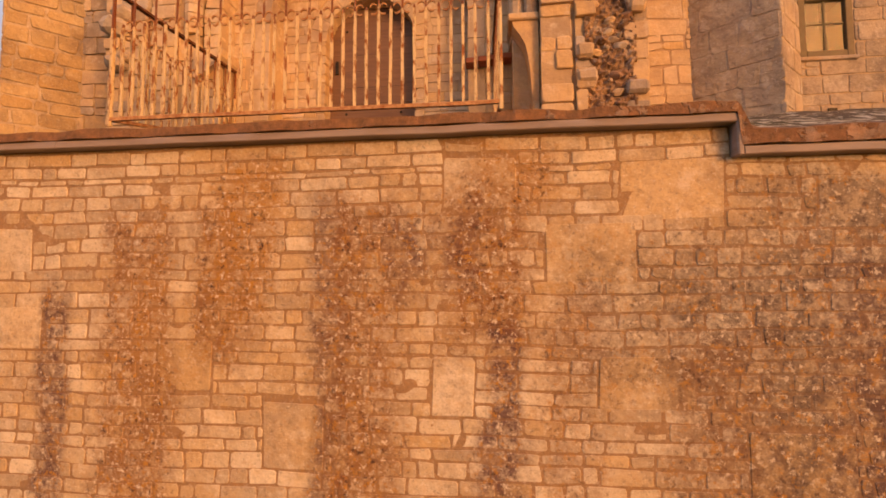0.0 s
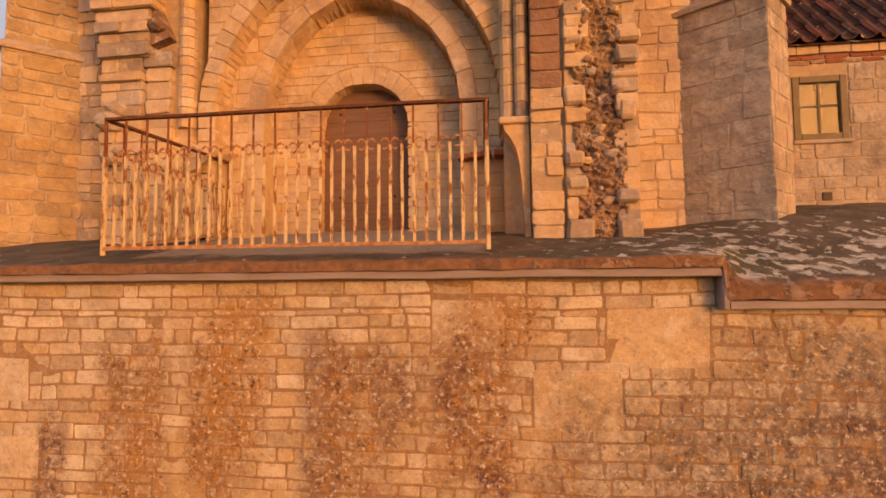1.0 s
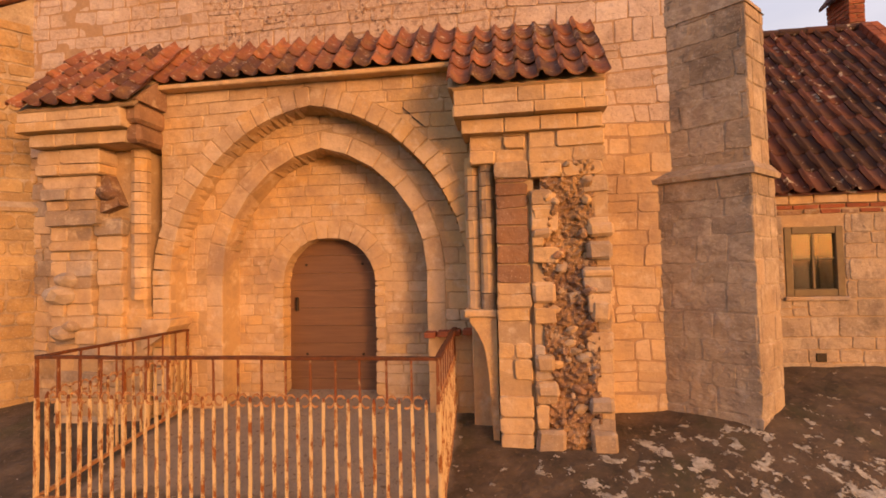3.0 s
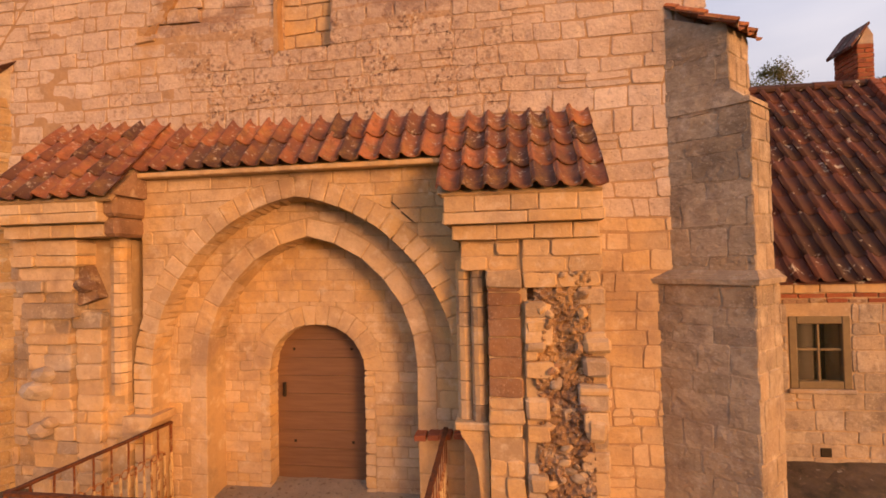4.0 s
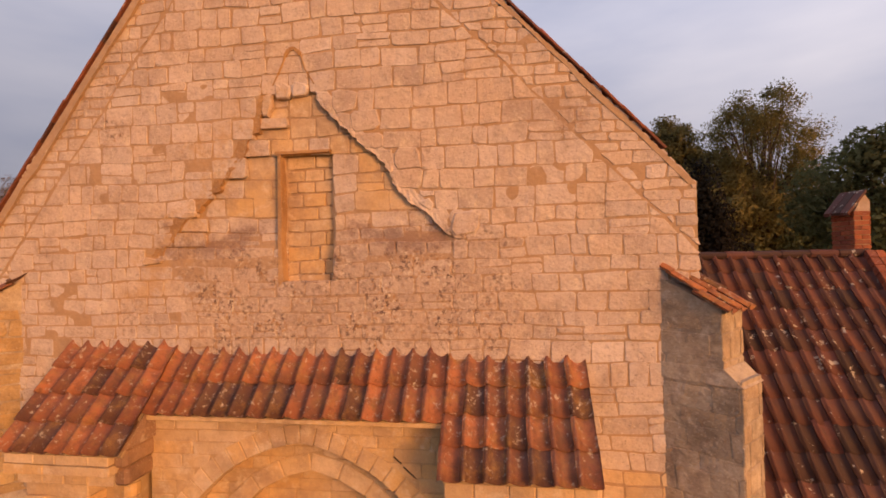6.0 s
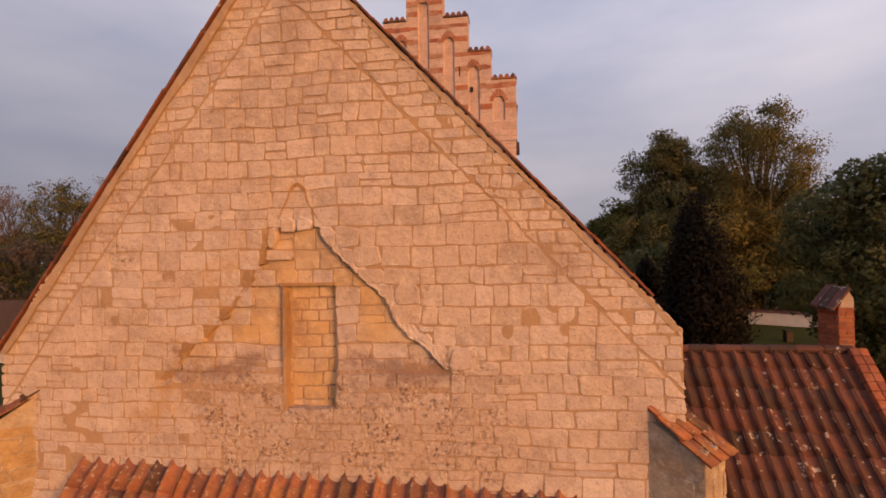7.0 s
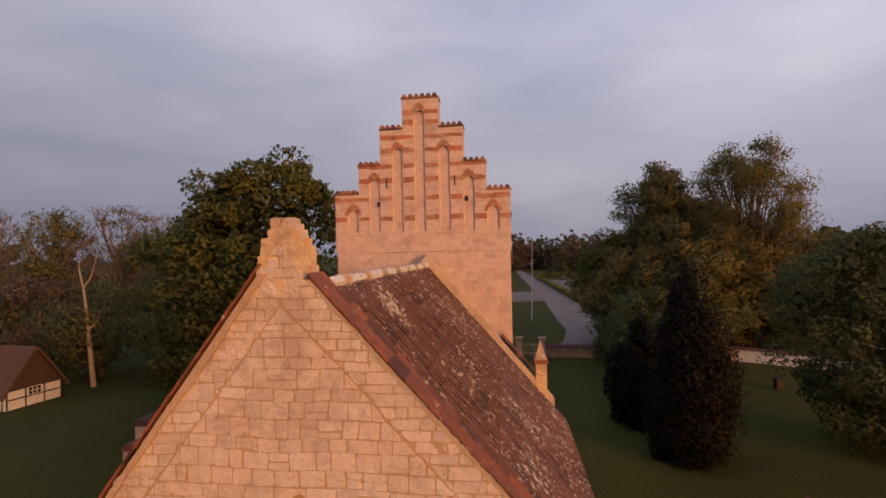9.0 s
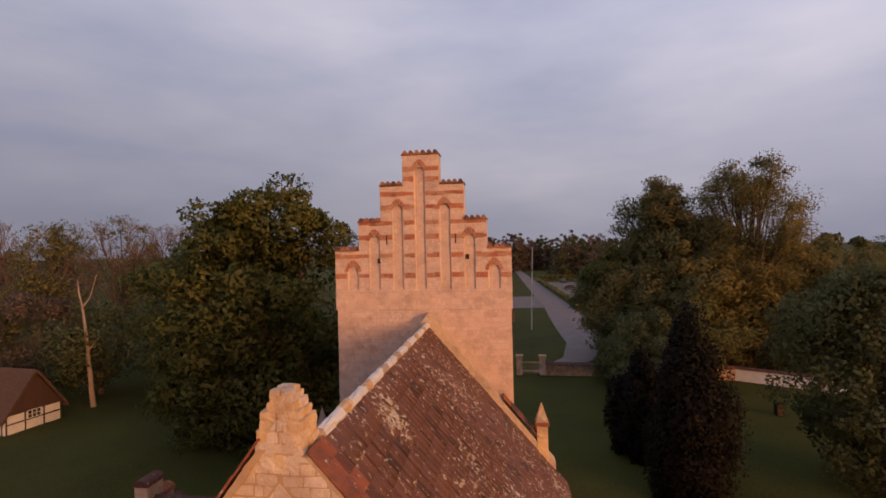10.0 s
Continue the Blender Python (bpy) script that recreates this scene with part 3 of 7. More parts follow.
def block_shape(poly, proud, back, edge, cut=0.014, wobble=0.004):
    """Vertices and faces of one stone: u to the right, v up, its face at y = -proud."""
    ring = worn(poly, cut, wobble)
    n = len(ring)
    cu, cv = sum(p[0] for p in ring) / n, sum(p[1] for p in ring) / n
    tilt_u, tilt_v = rng.uniform(-0.012, 0.012), rng.uniform(-0.012, 0.012)
    inner = []
    for u, v in ring:
        d = Vector((cu - u, cv - v))
        k = min(edge, d.length * 0.4) / max(d.length, 1e-6)
        inner.append((u + d.x * k, v + d.y * k))
    vs = [(u, back, v) for u, v in ring] + [(u, -proud + edge * 0.7, v) for u, v in ring]
    vs += [(u, -proud + tilt_u * (u - cu) + tilt_v * (v - cv), v) for u, v in inner]
    fs = [tuple(range(2 * n, 3 * n))]
    for i in range(n):
        j = (i + 1) % n
        fs += [(i, j, n + j, n + i), (n + i, n + j, 2 * n + j, 2 * n + i)]
    return vs, fs


class Masonry:
    """Gathers the stones of one wall; the first ones become parts, the rest one joined part."""

    def __init__(self, owner, material, m=None, limit=300, name="stone", warp=0.012):
        self.owner, self.material, self.m, self.limit, self.name, self.warp = owner, material, m or Matrix(), limit, name, warp
        self.stones = []

    def add(self, poly, y, proud=0.006, back=0.03, edge=0.012, cut=0.014, wobble=0.004, material=None):
        if len(poly) < 3 or abs(area(poly)) < 0.0015:
            return
        if area(poly) < 0:
            poly = poly[::-1]
        w = self.warp
        poly = [(u + w * noise.noise((u * 0.9, v * 0.9, 3)) + 0.4 * w * noise.noise((u * 3.1, v * 3.1, 5)), v + w * noise.noise((u * 0.8, v * 0.8, 9)) + 0.5 * w * noise.noise((u * 2.7, v * 2.7, 1))) for u, v in poly]
        vs, fs = block_shape(poly, proud * 0.6, back, edge * 0.75, cut, wobble)
        self.stones.append((poly, [(u, y + d, v) for u, d, v in vs], fs, material or self.material))

    def build(self, first=None):
        """first: tells which stones are to be parts."""
        order = self.stones if first is None else sorted(self.stones, key=lambda s: 0 if first(*s[0][0]) else 1)
        for poly, vs, fs, mat in order[:self.limit]:
            c = Vector((sum(v[0] for v in vs) / len(vs), sum(v[1] for v in vs) / len(vs), sum(v[2] for v in vs) / len(vs)))
            raw(self.name, [Vector(v) - c for v in vs], fs, mat, self.owner, at=self.m @ Matrix.Translation(c))
        rest, by = order[self.limit:], {}
        for poly, vs, fs, mat in rest:
            V, Fc = by.setdefault(mat.name, ([], []))
            o = len(V)
            V += vs
            Fc += [tuple(i + o for i in f) for f in fs]
        for mat_name, (V, Fc) in by.items():
            ob = raw("far_stonework", V, Fc, bpy.data.materials[mat_name], self.owner, at=self.m)
            ob["kind"] = "stuff"


def rows_of(u0, u1, v0, v1, h, hv, w, wv, joint=0.012, big=(), split=0.0):
    """Courses of stones, as (u0, u1, v0, v1); big: rectangles kept free for larger stones."""
    v = v0
    while v < v1 - 0.03:
        hh = min(h * rng.uniform(1 - hv, 1 + hv), v1 - v)
        if v1 - v - hh < 0.04:
            hh = v1 - v
        u = u0 - rng.uniform(0, w)
        while u < u1:
            ww = w * rng.uniform(1 - wv, 1 + wv)
            spans = [(max(u, u0), min(u + ww, u1))]
            for a0, a1, b0, b1 in big:
                if v + hh * 0.5 > b0 and v + hh * 0.5 < b1:
                    nxt = []
                    for s0, s1 in spans:
                        nxt += [(s0, min(s1, a0)), (max(s0, a1), s1)]
                    spans = [s for s in nxt if s[1] - s[0] > 0.03]
            for s0, s1 in spans:
                if s1 - s0 > 0.035:
                    dv = rng.uniform(-0.004, 0.004)
                    if split and hh > 0.15 and rng.random() < split:
                        k = v + hh * rng.uniform(0.4, 0.6)
                        yield s0 + joint / 2, s1 - joint / 2, v + joint / 2 + dv, k - joint / 2
                        yield s0 + joint / 2, s1 - joint / 2, k + joint / 2, v + hh - joint / 2 + dv
                        continue
                    yield s0 + joint / 2, s1 - joint / 2, v + joint / 2 + dv, v + hh - joint / 2 + dv
            u += ww
        v += hh


def rect(r):
    u0, u1, v0, v1 = r
    return [(u0, v0), (u1, v0), (u1, v1), (u0, v1)]


def height_sheet(name, u0, u1, v0, v1, step, depth, inside, material, parent, label=""):
    """A skin of mortar over x and z, whose y is depth(u, v)."""
    nu, nv = int(round((u1 - u0) / step)), int(round((v1 - v0) / step))
    vs, fs = [], []
    for j in range(nv + 1):
        for i in range(nu + 1):
            u, v = u0 + i * (u1 - u0) / nu, v0 + j * (v1 - v0) / nv
            vs.append((u, depth(u, v), v))
    for j in range(nv):
        for i in range(nu):
            u, v = u0 + (i + 0.5) * (u1 - u0) / nu, v0 + (j + 0.5) * (v1 - v0) / nv
            if inside(u, v):
                a = j * (nu + 1) + i
                fs.append((a, a + 1, a + nu + 2, a + nu + 1))
    return raw(name, vs, fs, material, parent, label)


class Arch:
    """A pointed arch of two arcs on straight jambs."""

    def __init__(self, cx, half, spring, rise):
        self.cx, self.a, self.zs, self.h = cx, half, spring, rise
        self.r = (half * half + rise * rise) / (2 * half)
        self.c = self.r - half

    def gap(self, u, v):
        """How far outside the opening a point lies (negative: inside)."""
        if v <= self.zs:
            return abs(u - self.cx) - self.a
        side = 1 if u >= self.cx else -1
        return math.hypot(u - (self.cx - side * self.c), v - self.zs) - self.r

    def cut(self, poly, off, keep_outside=True):
        """Clips a polygon by the tangent of the arch at its middle."""
        u, v = sum(p[0] for p in poly) / len(poly), sum(p[1] for p in poly) / len(poly)
        side = 1 if u >= self.cx else -1
        if v <= self.zs:
            n, o = Vector((side, 0)), Vector((self.cx + side * (self.a + off), v))
        else:
            mid = Vector((self.cx - side * self.c, self.zs))
            n = (Vector((u, v)) - mid).normalized()
            o = mid + n * (self.r + off)
        s = -1 if keep_outside else 1
        return clip(poly, s * n.x, s * n.y, s * n.dot(o))

    def ring(self, off0, off1, size, low=None):
        """Voussoirs between two distances outside the opening, from both springings to the top, and down the jambs to low."""
        top = math.acos(max(-1, min(1, self.c / (self.r + (off0 + off1) / 2))))
        for side in (-1, 1):
            count = max(3, int(round(top * (self.r + off0) / size)))
            for i in range(count):
                t0, t1 = top * i / count + 0.004, top * (i + 1) / count - 0.004
                mid = (self.cx - side * self.c, self.zs)
                pts = [(mid[0] + side * math.cos(t) * (self.r + o), mid[1] + math.sin(t) * (self.r + o)) for t, o in ((t0, off0), (t0, off1 * rng.uniform(0.96, 1.04)), (t1, off1 * rng.uniform(0.96, 1.04)), (t1, off0))]
                yield clip(pts, -side, 0, -side * self.cx)
            if low is not None:
                v = low
                while v < self.zs - 0.05:
                    h = min(size * rng.uniform(0.9, 1.4), self.zs - v)
                    a, b = self.cx + side * (self.a + off0), self.cx + side * (self.a + off1)
                    yield [(min(a, b), v + 0.005), (max(a, b), v + 0.005), (max(a, b), v + h - 0.005), (min(a, b), v + h - 0.005)]
                    v += h


# ---- the church's plan ----
FACE = 5.55            # y of the gable's face
PORTAL = 5.20          # y of the wall round the great arch
INNER, FILL, DOOR_Y = 5.46, 5.77, 5.96
WALL_Y = 3.71          # y of the retaining wall's face
GL, GR = -5.92, 2.67   # the gable's corners
APEX_X, APEX_Z = -1.86, 11.22
EAVE_L, EAVE_R = 6.08, 6.38
APEX_ZL = 11.40
SL = (APEX_ZL - EAVE_L) / (APEX_X - GL)
SR = (APEX_Z - EAVE_R) / (GR - APEX_X)
OUTER = Arch(-1.55, 1.68, 1.75, 1.93)
SECOND = Arch(-1.55, 1.21, 1.85, 1.42)
DOORWAY = Arch(-1.59, 0.575, 1.74, 0.52)
P_L, P_R, P_TOP = -3.33, 0.30, 3.98   # the wall round the arch
NICHE = (-1.90, -1.32, 5.36, 6.90)


def terrace_z(x, y):
    """The sloping cement apron in front of the gable."""
    yy = y - 3.62
    left = -0.05 + 0.20 * yy
    right = -0.24 + 0.40 * min(yy, 1.6) + 0.22 * max(0.0, yy - 1.6)
    w = 0.06 + 0.75 * max(0.0, yy)
    k = min(1.0, max(0.0, (x - 1.66) / w))
    return left + (right - left) * k * k * (3 - 2 * k)


# ---- ground ----
def ground_z(x, y):
    if y < 4.6:
        return -5.5
    k = min(1.0, max(0.0, (-22 - x) / 14))
    fall = 0.85 * k * k * (3 - 2 * k)
    return -0.9 - fall if y < 6.5 else (0.25 if y < 10 else max(0.0, 0.25 - 0.03 * (y - 10))) - fall


def build_ground():
    xs = [-3000, -1200, -500, -200, -120, -80] + [-60 + 4 * i for i in range(31)] + [80, 120, 200, 500, 1200, 3000]
    ys = [-3000, -800, -200, -60, -20, -6, 2, 4.5, 4.7, 6.4, 6.7, 10, 12] + [15 + 4 * i for i in range(22)] + [120, 160, 240, 400, 800, 3000]
    vs = [(x, y, ground_z(x, y) + (0.06 * noise.noise((x * 0.13, y * 0.13, 0)) if y > 9 else 0)) for y in ys for x in xs]
    n = len(xs)
    fs = [(j * n + i, j * n + i + 1, j * n + n + i + 1, j * n + n + i) for j in range(len(ys) - 1) for i in range(n - 1)]
    tagged(raw("ground", vs, fs, M_LAWN, smooth=True), "dark green mown churchyard lawn round the church", "lawn", kind="structure")


build_ground()


def build_terrace():
    xs = [-9 + 0.12 * i for i in range(int(10.5 / 0.12) + 1)] + [1.60, 1.645, 1.675] + [1.74 + 0.1 * i for i in range(76)]
    ys = [3.60 + 0.1 * i for i in range(32)]
    vs, fs = [], []
    for y in ys:
        for x in xs:
            rough = 0.022 * noise.noise((x * 2.3, y * 2.3, 3)) + 0.012 * noise.noise((x * 9, y * 9, 5))
            lip = -0.015 + 0.03 * noise.noise((x * 3.1, 0, 9)) + 0.018 * noise.noise((x * 14, 0, 2)) if y == ys[0] else 0
            vs.append((x, y + lip, terrace_z(x, y) + rough))
    n = len(xs)
    fs = [(j * n + i, j * n + i + 1, j * n + n + i + 1, j * n + n + i) for j in range(len(ys) - 1) for i in range(n - 1)]
    base = len(vs)
    for i, x in enumerate(xs):
        low = -0.125 if x < 1.66 else -0.355
        vs.append((x, vs[i][1] + 0.012 * noise.noise((x * 6, 4, 1)), low + 0.01 * noise.noise((x * 5, 1, 7))))
        vs.append((x, WALL_Y + 0.05, low))
    fs += [(base + 2 * i, base + 2 * i + 2, i + 1, i) for i in range(n - 1)]
    fs += [(base + 2 * i + 1, base + 2 * i + 3, base + 2 * i + 2, base + 2 * i) for i in range(n - 1)]
    tagged(raw("pavement", vs, fs, M_TERRACE, smooth=False), "brown mossy cement apron with pale lichen patches", "apron", kind="structure")


build_terrace()

# ---- the retaining wall ----
wall_front = thing("wall_retaining", "tall retaining wall of weathered limestone blocks with lichen streaks", "retaining wall", kind="structure")


def build_retaining():
    box("core", -9, 9.3, WALL_Y + 0.030, WALL_Y + 0.9, -5.6, -0.42, M_WALLMORTAR, wall_front, 0)
    box("upper_core", -9, 1.64, WALL_Y + 0.030, WALL_Y + 0.9, -0.42, -0.13, M_WALLMORTAR, wall_front, 0)

    def bed(u, v):
        """Mortar, nearly flush, smeared over the stones' edges here and there."""
        return WALL_Y + 0.0030 - 0.0040 * noise.noise((u * 1.3, v * 1.7, 8)) - 0.004 * noise.noise((u * 6.0, v * 7.0, 2))

    height_sheet("mortar_skin", -6.4, 6.4, -4.0, -0.13, 0.04, bed, lambda u, v: u < 1.64 or v < -0.42, M_WALLMORTAR, wall_front).data.shade_smooth()
    big = [(0.87, 1.60, -0.86, -0.42), (0.32, 0.98, -1.32, -0.87), (-0.42, 0.14, -0.76, -0.36), (-4.5, -3.93, -1.22, -0.83), (-4.6, -3.80, -1.85, -1.50),
           (-1.85, -1.35, -2.75, -2.24), (-2.75, -2.28, -2.17, -1.77), (0.68, 1.35, -2.22, -1.82), (1.68, 2.35, -2.9, -2.34), (2.20, 2.75, -0.93, -0.56), (-0.52, -0.2, -2.3, -1.85),
           (3.3, 3.9, -1.6, -1.2), (-5.6, -5.1, -1.0, -0.6)]
    mas = Masonry(wall_front, M_WALL, limit=300, name="block", warp=0.024)
    for r in rows_of(-9, 1.645, -0.42, -0.205, 0.105, 0.15, 0.27, 0.5, 0.017, big):
        mas.add(rect(r), WALL_Y, rng.uniform(0.0, 0.006), 0.04, 0.007, 0.010, 0.005)
    for r in rows_of(-9, 9.2, -5.5, -0.42, 0.113, 0.20, 0.255, 0.55, 0.018, big, 0.05):
        mas.add(rect(r), WALL_Y, rng.uniform(-0.002, 0.004), 0.04, 0.007, 0.012, 0.007)
    for a0, a1, b0, b1 in big:
        mas.add(rect((a0 + 0.007, a1 - 0.007, b0 + 0.007, b1 - 0.007)), WALL_Y, rng.uniform(0.002, 0.006), 0.04, 0.007, 0.014, 0.006)
    mas.build(lambda u, v: -3.6 < u < 2.3 and v > -2.2)


build_retaining()
def build_gutter(x0, x1, z):
    g = thing("gutter", "grey lead strip under the apron's edge on the retaining wall", "flashing", group="flashing strips")
    ring = [(3.72, 0.033), (3.609, 0.031), (3.602, 0.024), (3.602, -0.022), (3.609, -0.029), (3.72, -0.029)]
    count = int(round((x1 - x0) / 1.8))
    for k in range(count):
        a, b = x0 + (x1 - x0) * k / count, x0 + (x1 - x0) * (k + 1) / count + (0.03 if k < count - 1 else 0.0)
        bm = bmesh.new()
        rows = []
        for i in range(13):
            x = a + (b - a) * i / 12
            dz = 0.006 * noise.noise((x * 1.3, 0, z)) + 0.004 * noise.noise((x * 6, 2, z))
            out = 0.004 if i > 10 else 0.0
            rows.append([bm.verts.new((x, y - out, z + q * (1 + out * 10) + dz)) for y, q in ring])
        for r0, r1 in zip(rows, rows[1:]):
            for j in range(5):
                bm.faces.new((r0[j], r1[j], r1[j + 1], r0[j + 1]))
        bm.faces.new(rows[0][::-1]), bm.faces.new(rows[-1])
        bmesh.ops.recalc_face_normals(bm, faces=bm.faces)
        part("lead_length", bm, M_GUTTER, g)


build_gutter(-9, 1.65, -0.160)
_g = thing("gutter", "grey lead turned down at the apron's step", "flashing", group="flashing strips")
box("lead_return", 1.645, 1.69, 3.60, 3.75, -0.43, -0.13, M_GUTTER, _g, 0.010)
build_gutter(1.692, 9.2, -0.395)

# ---- the east gable ----
gable = thing("wall_east", "sunlit limestone church gable with a blocked window and a scarred joint", "church gable", kind="structure")


def slope_in(u, v, inset=0.0):
    top = APEX_ZL + (u - APEX_X) * SL if u < APEX_X else APEX_Z - (u - APEX_X) * SR
    return v < top - inset and GL + inset * 0.5 < u < GR - inset * 0.5


# the broken edge of the outer skin, along the line of the vanished roof
SCAR = [(-1.70, 8.11), (-1.62, 8.04), (-1.57, 7.86), (-1.46, 7.68), (-1.42, 7.49), (-1.27, 7.29), (-1.06, 7.09), (-0.87, 6.89), (-0.63, 6.70), (-0.57, 6.50), (-0.36, 6.26), (-0.18, 6.15), (-0.04, 5.98), (0.08, 5.88)]


SCAR_LEFT = [(-1.96, 7.66), (-2.02, 7.55), (-2.15, 7.36), (-2.13, 7.22), (-2.30, 7.05), (-2.38, 6.85), (-2.55, 6.68), (-2.62, 6.50), (-2.80, 6.42), (-2.96, 6.25), (-3.12, 6.14), (-3.30, 5.90), (-3.50, 5.66)]


def scar_at(v, line=SCAR, side=1):
    """The scar's place at a height, and the normal pointing out to the whole skin."""
    for (u0, v0), (u1, v1) in zip(line, line[1:]):
        if v0 >= v >= v1:
            k = (v0 - v) / max(v0 - v1, 1e-6)
            return u0 + (u1 - u0) * k, Vector((v0 - v1, u1 - u0)).normalized() * side
    return (line[0][0], Vector((side, 0))) if v > line[0][1] else (line[-1][0], Vector((side, 0)))


def scar_depth(u, v, grow=0.0):
    """How far the skin lies back inside the old roof's outline."""
    if v < 5.66 or v > 7.6:
        return 0.0
    if u > scar_at(v)[0] + grow or u < scar_at(v, SCAR_LEFT)[0] - grow:
        return 0.0
    return 0.06 * min(1.0, (v - 5.66) / 0.3)


def build_scar_lip(line, first, side, height, material, label):
    """A ragged lip of broken stone and mortar along the scar."""
    steps, across = 150, 9
    vs, fs = [], []
    for i in range(steps + 1):
        v = line[first][1] - 0.03 + (line[-1][1] - line[first][1] + 0.03) * i / steps
        u, n = scar_at(v, line, side)
        fade = min(1.0, i / 10, (steps - i) / 10)
        course = math.floor(v / 0.13) + 40 * side
        jag = 0.085 * noise.noise((course * 3.7 + 0.4, 0, 1)) + 0.04 * noise.noise((v * 14, 0, 4)) + 0.022 * noise.noise((v * 37, 0, 2))
        for k in range(across + 1):
            t = k / across
            out = -0.02 + jag * (1 - t) + t * (0.17 + 0.07 * noise.noise((v * 2.2, 3, 1)))
            rise = height * (1 - max(0.0, t - 0.1) / 0.9) ** 1.4 * fade * (0.65 + 0.8 * noise.noise((course * 2.3, 5, 5)))
            y = FACE + 0.075 if k == 0 else FACE + 0.006 - rise - 0.7 * height * noise.noise((u * 9 + out * 26, v * 17, 7)) * (1 - t) * fade + (0.012 if k == across else 0.0)
            vs.append((u + n.x * out, y, v + n.y * out))
    w = across + 1
    fs = [(i * w + k, i * w + k + 1, (i + 1) * w + k + 1, (i + 1) * w + k)[::-side] for i in range(steps) for k in range(across)]
    raw("scar_lip", vs, fs, material, gable, label)


def gable_depth(u, v):
    y = FACE + ((0.016 if u < -4.5 else 0.0065) if v < 4.25 else 0.0055 if v < 7.8 else 0.0075) - 0.004 * noise.noise((u * 1.1, v * 1.1, 6)) - 0.0045 * noise.noise((u * 4.5, v * 5.5, 2))
    if NICHE[0] < u < NICHE[1] and NICHE[2] < v < NICHE[3]:
        return FACE + 0.158
    if v > 4.2:
        return y + scar_depth(u, v, 0.03)
    return y


def build_gable():
    height_sheet("mortar_skin", GL, GR, -0.4, APEX_Z, 0.05, gable_depth, lambda u, v: slope_in(u, v, 0.10) and not (P_L + 0.05 < u < P_R and v < P_TOP - 0.1), M_GABLEMORTAR, gable).data.shade_smooth()
    prism("core", [(GL + 0.03, -0.4), (GR - 0.03, -0.4), (GR - 0.03, EAVE_R - 0.05), (APEX_X, APEX_Z - 0.05), (GL + 0.03, EAVE_L - 0.05)], FACE + 0.46, FACE + 0.58, M_MORTAR, gable)
    for sx in (GL + 0.02, GR - 0.14):
        box("quoin_core", sx, sx + 0.12, FACE + 0.02, FACE + 0.74, -0.4, (EAVE_L if sx < 0 else EAVE_R) - 0.06, M_MORTAR, gable, 0)
    mas = Masonry(gable, M_GABLE, limit=300, warp=0.045)
    nz = NICHE

    def lay(poly):
        poly = clip(clip(poly, -SL, 1, APEX_ZL - SL * APEX_X - 0.02), SR, 1, APEX_Z + SR * APEX_X - 0.02)
        poly = clip(clip(poly, -1, 0, -GL), 1, 0, GR)
        if len(poly) < 3:
            return
        u, v = sum(p[0] for p in poly) / len(poly), sum(p[1] for p in poly) / len(poly)
        back = scar_depth(u, v) if v > 4.2 else 0.0
        edge_u, edge_n = scar_at(v)
        near = edge_u - u
        left = abs((u + 2.0) * 0.793 - (v - 7.6) * 0.61)
        if 5.8 < v < 7.6 and abs(near) < 0.42 and u > -1.7:
            # the skin breaks off along the scar; the stones behind it run on underneath
            full = abs(area(poly))
            front = clip(poly, -edge_n.x, -edge_n.y, -(edge_n.x * edge_u + edge_n.y * v) - rng.uniform(0.0, 0.04))
            if len(front) > 2 and abs(area(front)) > 0.3 * full:
                mas.add(front, FACE, rng.uniform(0.004, 0.02), 0.09, 0.016, 0.035, 0.022)
            if near > -0.26:
                mas.add(poly, FACE + 0.06, rng.uniform(0.0, 0.008), 0.03, 0.009, 0.012, 0.011, M_WARM if v > 6.1 else None)
            return
        if left < 0.2 and 5.2 < v < 7.7 and back > 0 and rng.random() < 0.4:
            back = rng.uniform(0.0, 0.03)
        mat = M_WARM if (back > 0.03 and v > 6.1 and rng.random() < 0.75) or v < 3.4 else None
        if u < -4.55 and v < 3.0 and rng.random() < 0.5:
            mat = M_GREYSTONE
        flush = noise.noise((u * 0.5, v * 0.5, 12)) + (0.35 if u < -2.6 else 0.0)
        rough = rng.uniform(0.0, 0.024) if v < 4.25 and u < -4.5 else 0.0
        mas.add(poly, FACE + back, rough + rng.uniform(-0.004, 0.010) - (0.004 if flush > 0.1 else 0.0), 0.12 if back < 0.02 else 0.03, 0.008, 0.016, 0.011, mat)

    hole = [(nz[0] - 0.03, nz[1] + 0.03, nz[2], nz[3]), (P_L - 0.02, P_R + 0.1, -1, P_TOP + 0.02)]
    for r in rows_of(GL, GR, 0.05, 4.25, 0.175, 0.35, 0.33, 0.6, 0.015, hole, 0.15):
        lay(rect(r))
    band = 0.62
    cl, cr = APEX_ZL - SL * APEX_X - SL * band, APEX_Z + SR * APEX_X - SR * (band + 0.1)
    for r in list(rows_of(GL, GR, 4.25, 8.2, 0.205, 0.28, 0.31, 0.45, 0.015, hole, 0.14)) + list(rows_of(GL, GR, 8.2, APEX_Z, 0.195, 0.26, 0.28, 0.42, 0.020, (), 0.10)):
        poly = clip(clip(rect(r), -SL, 1, cl), SR, 1, cr)
        if len(poly) > 2:
            lay(poly)
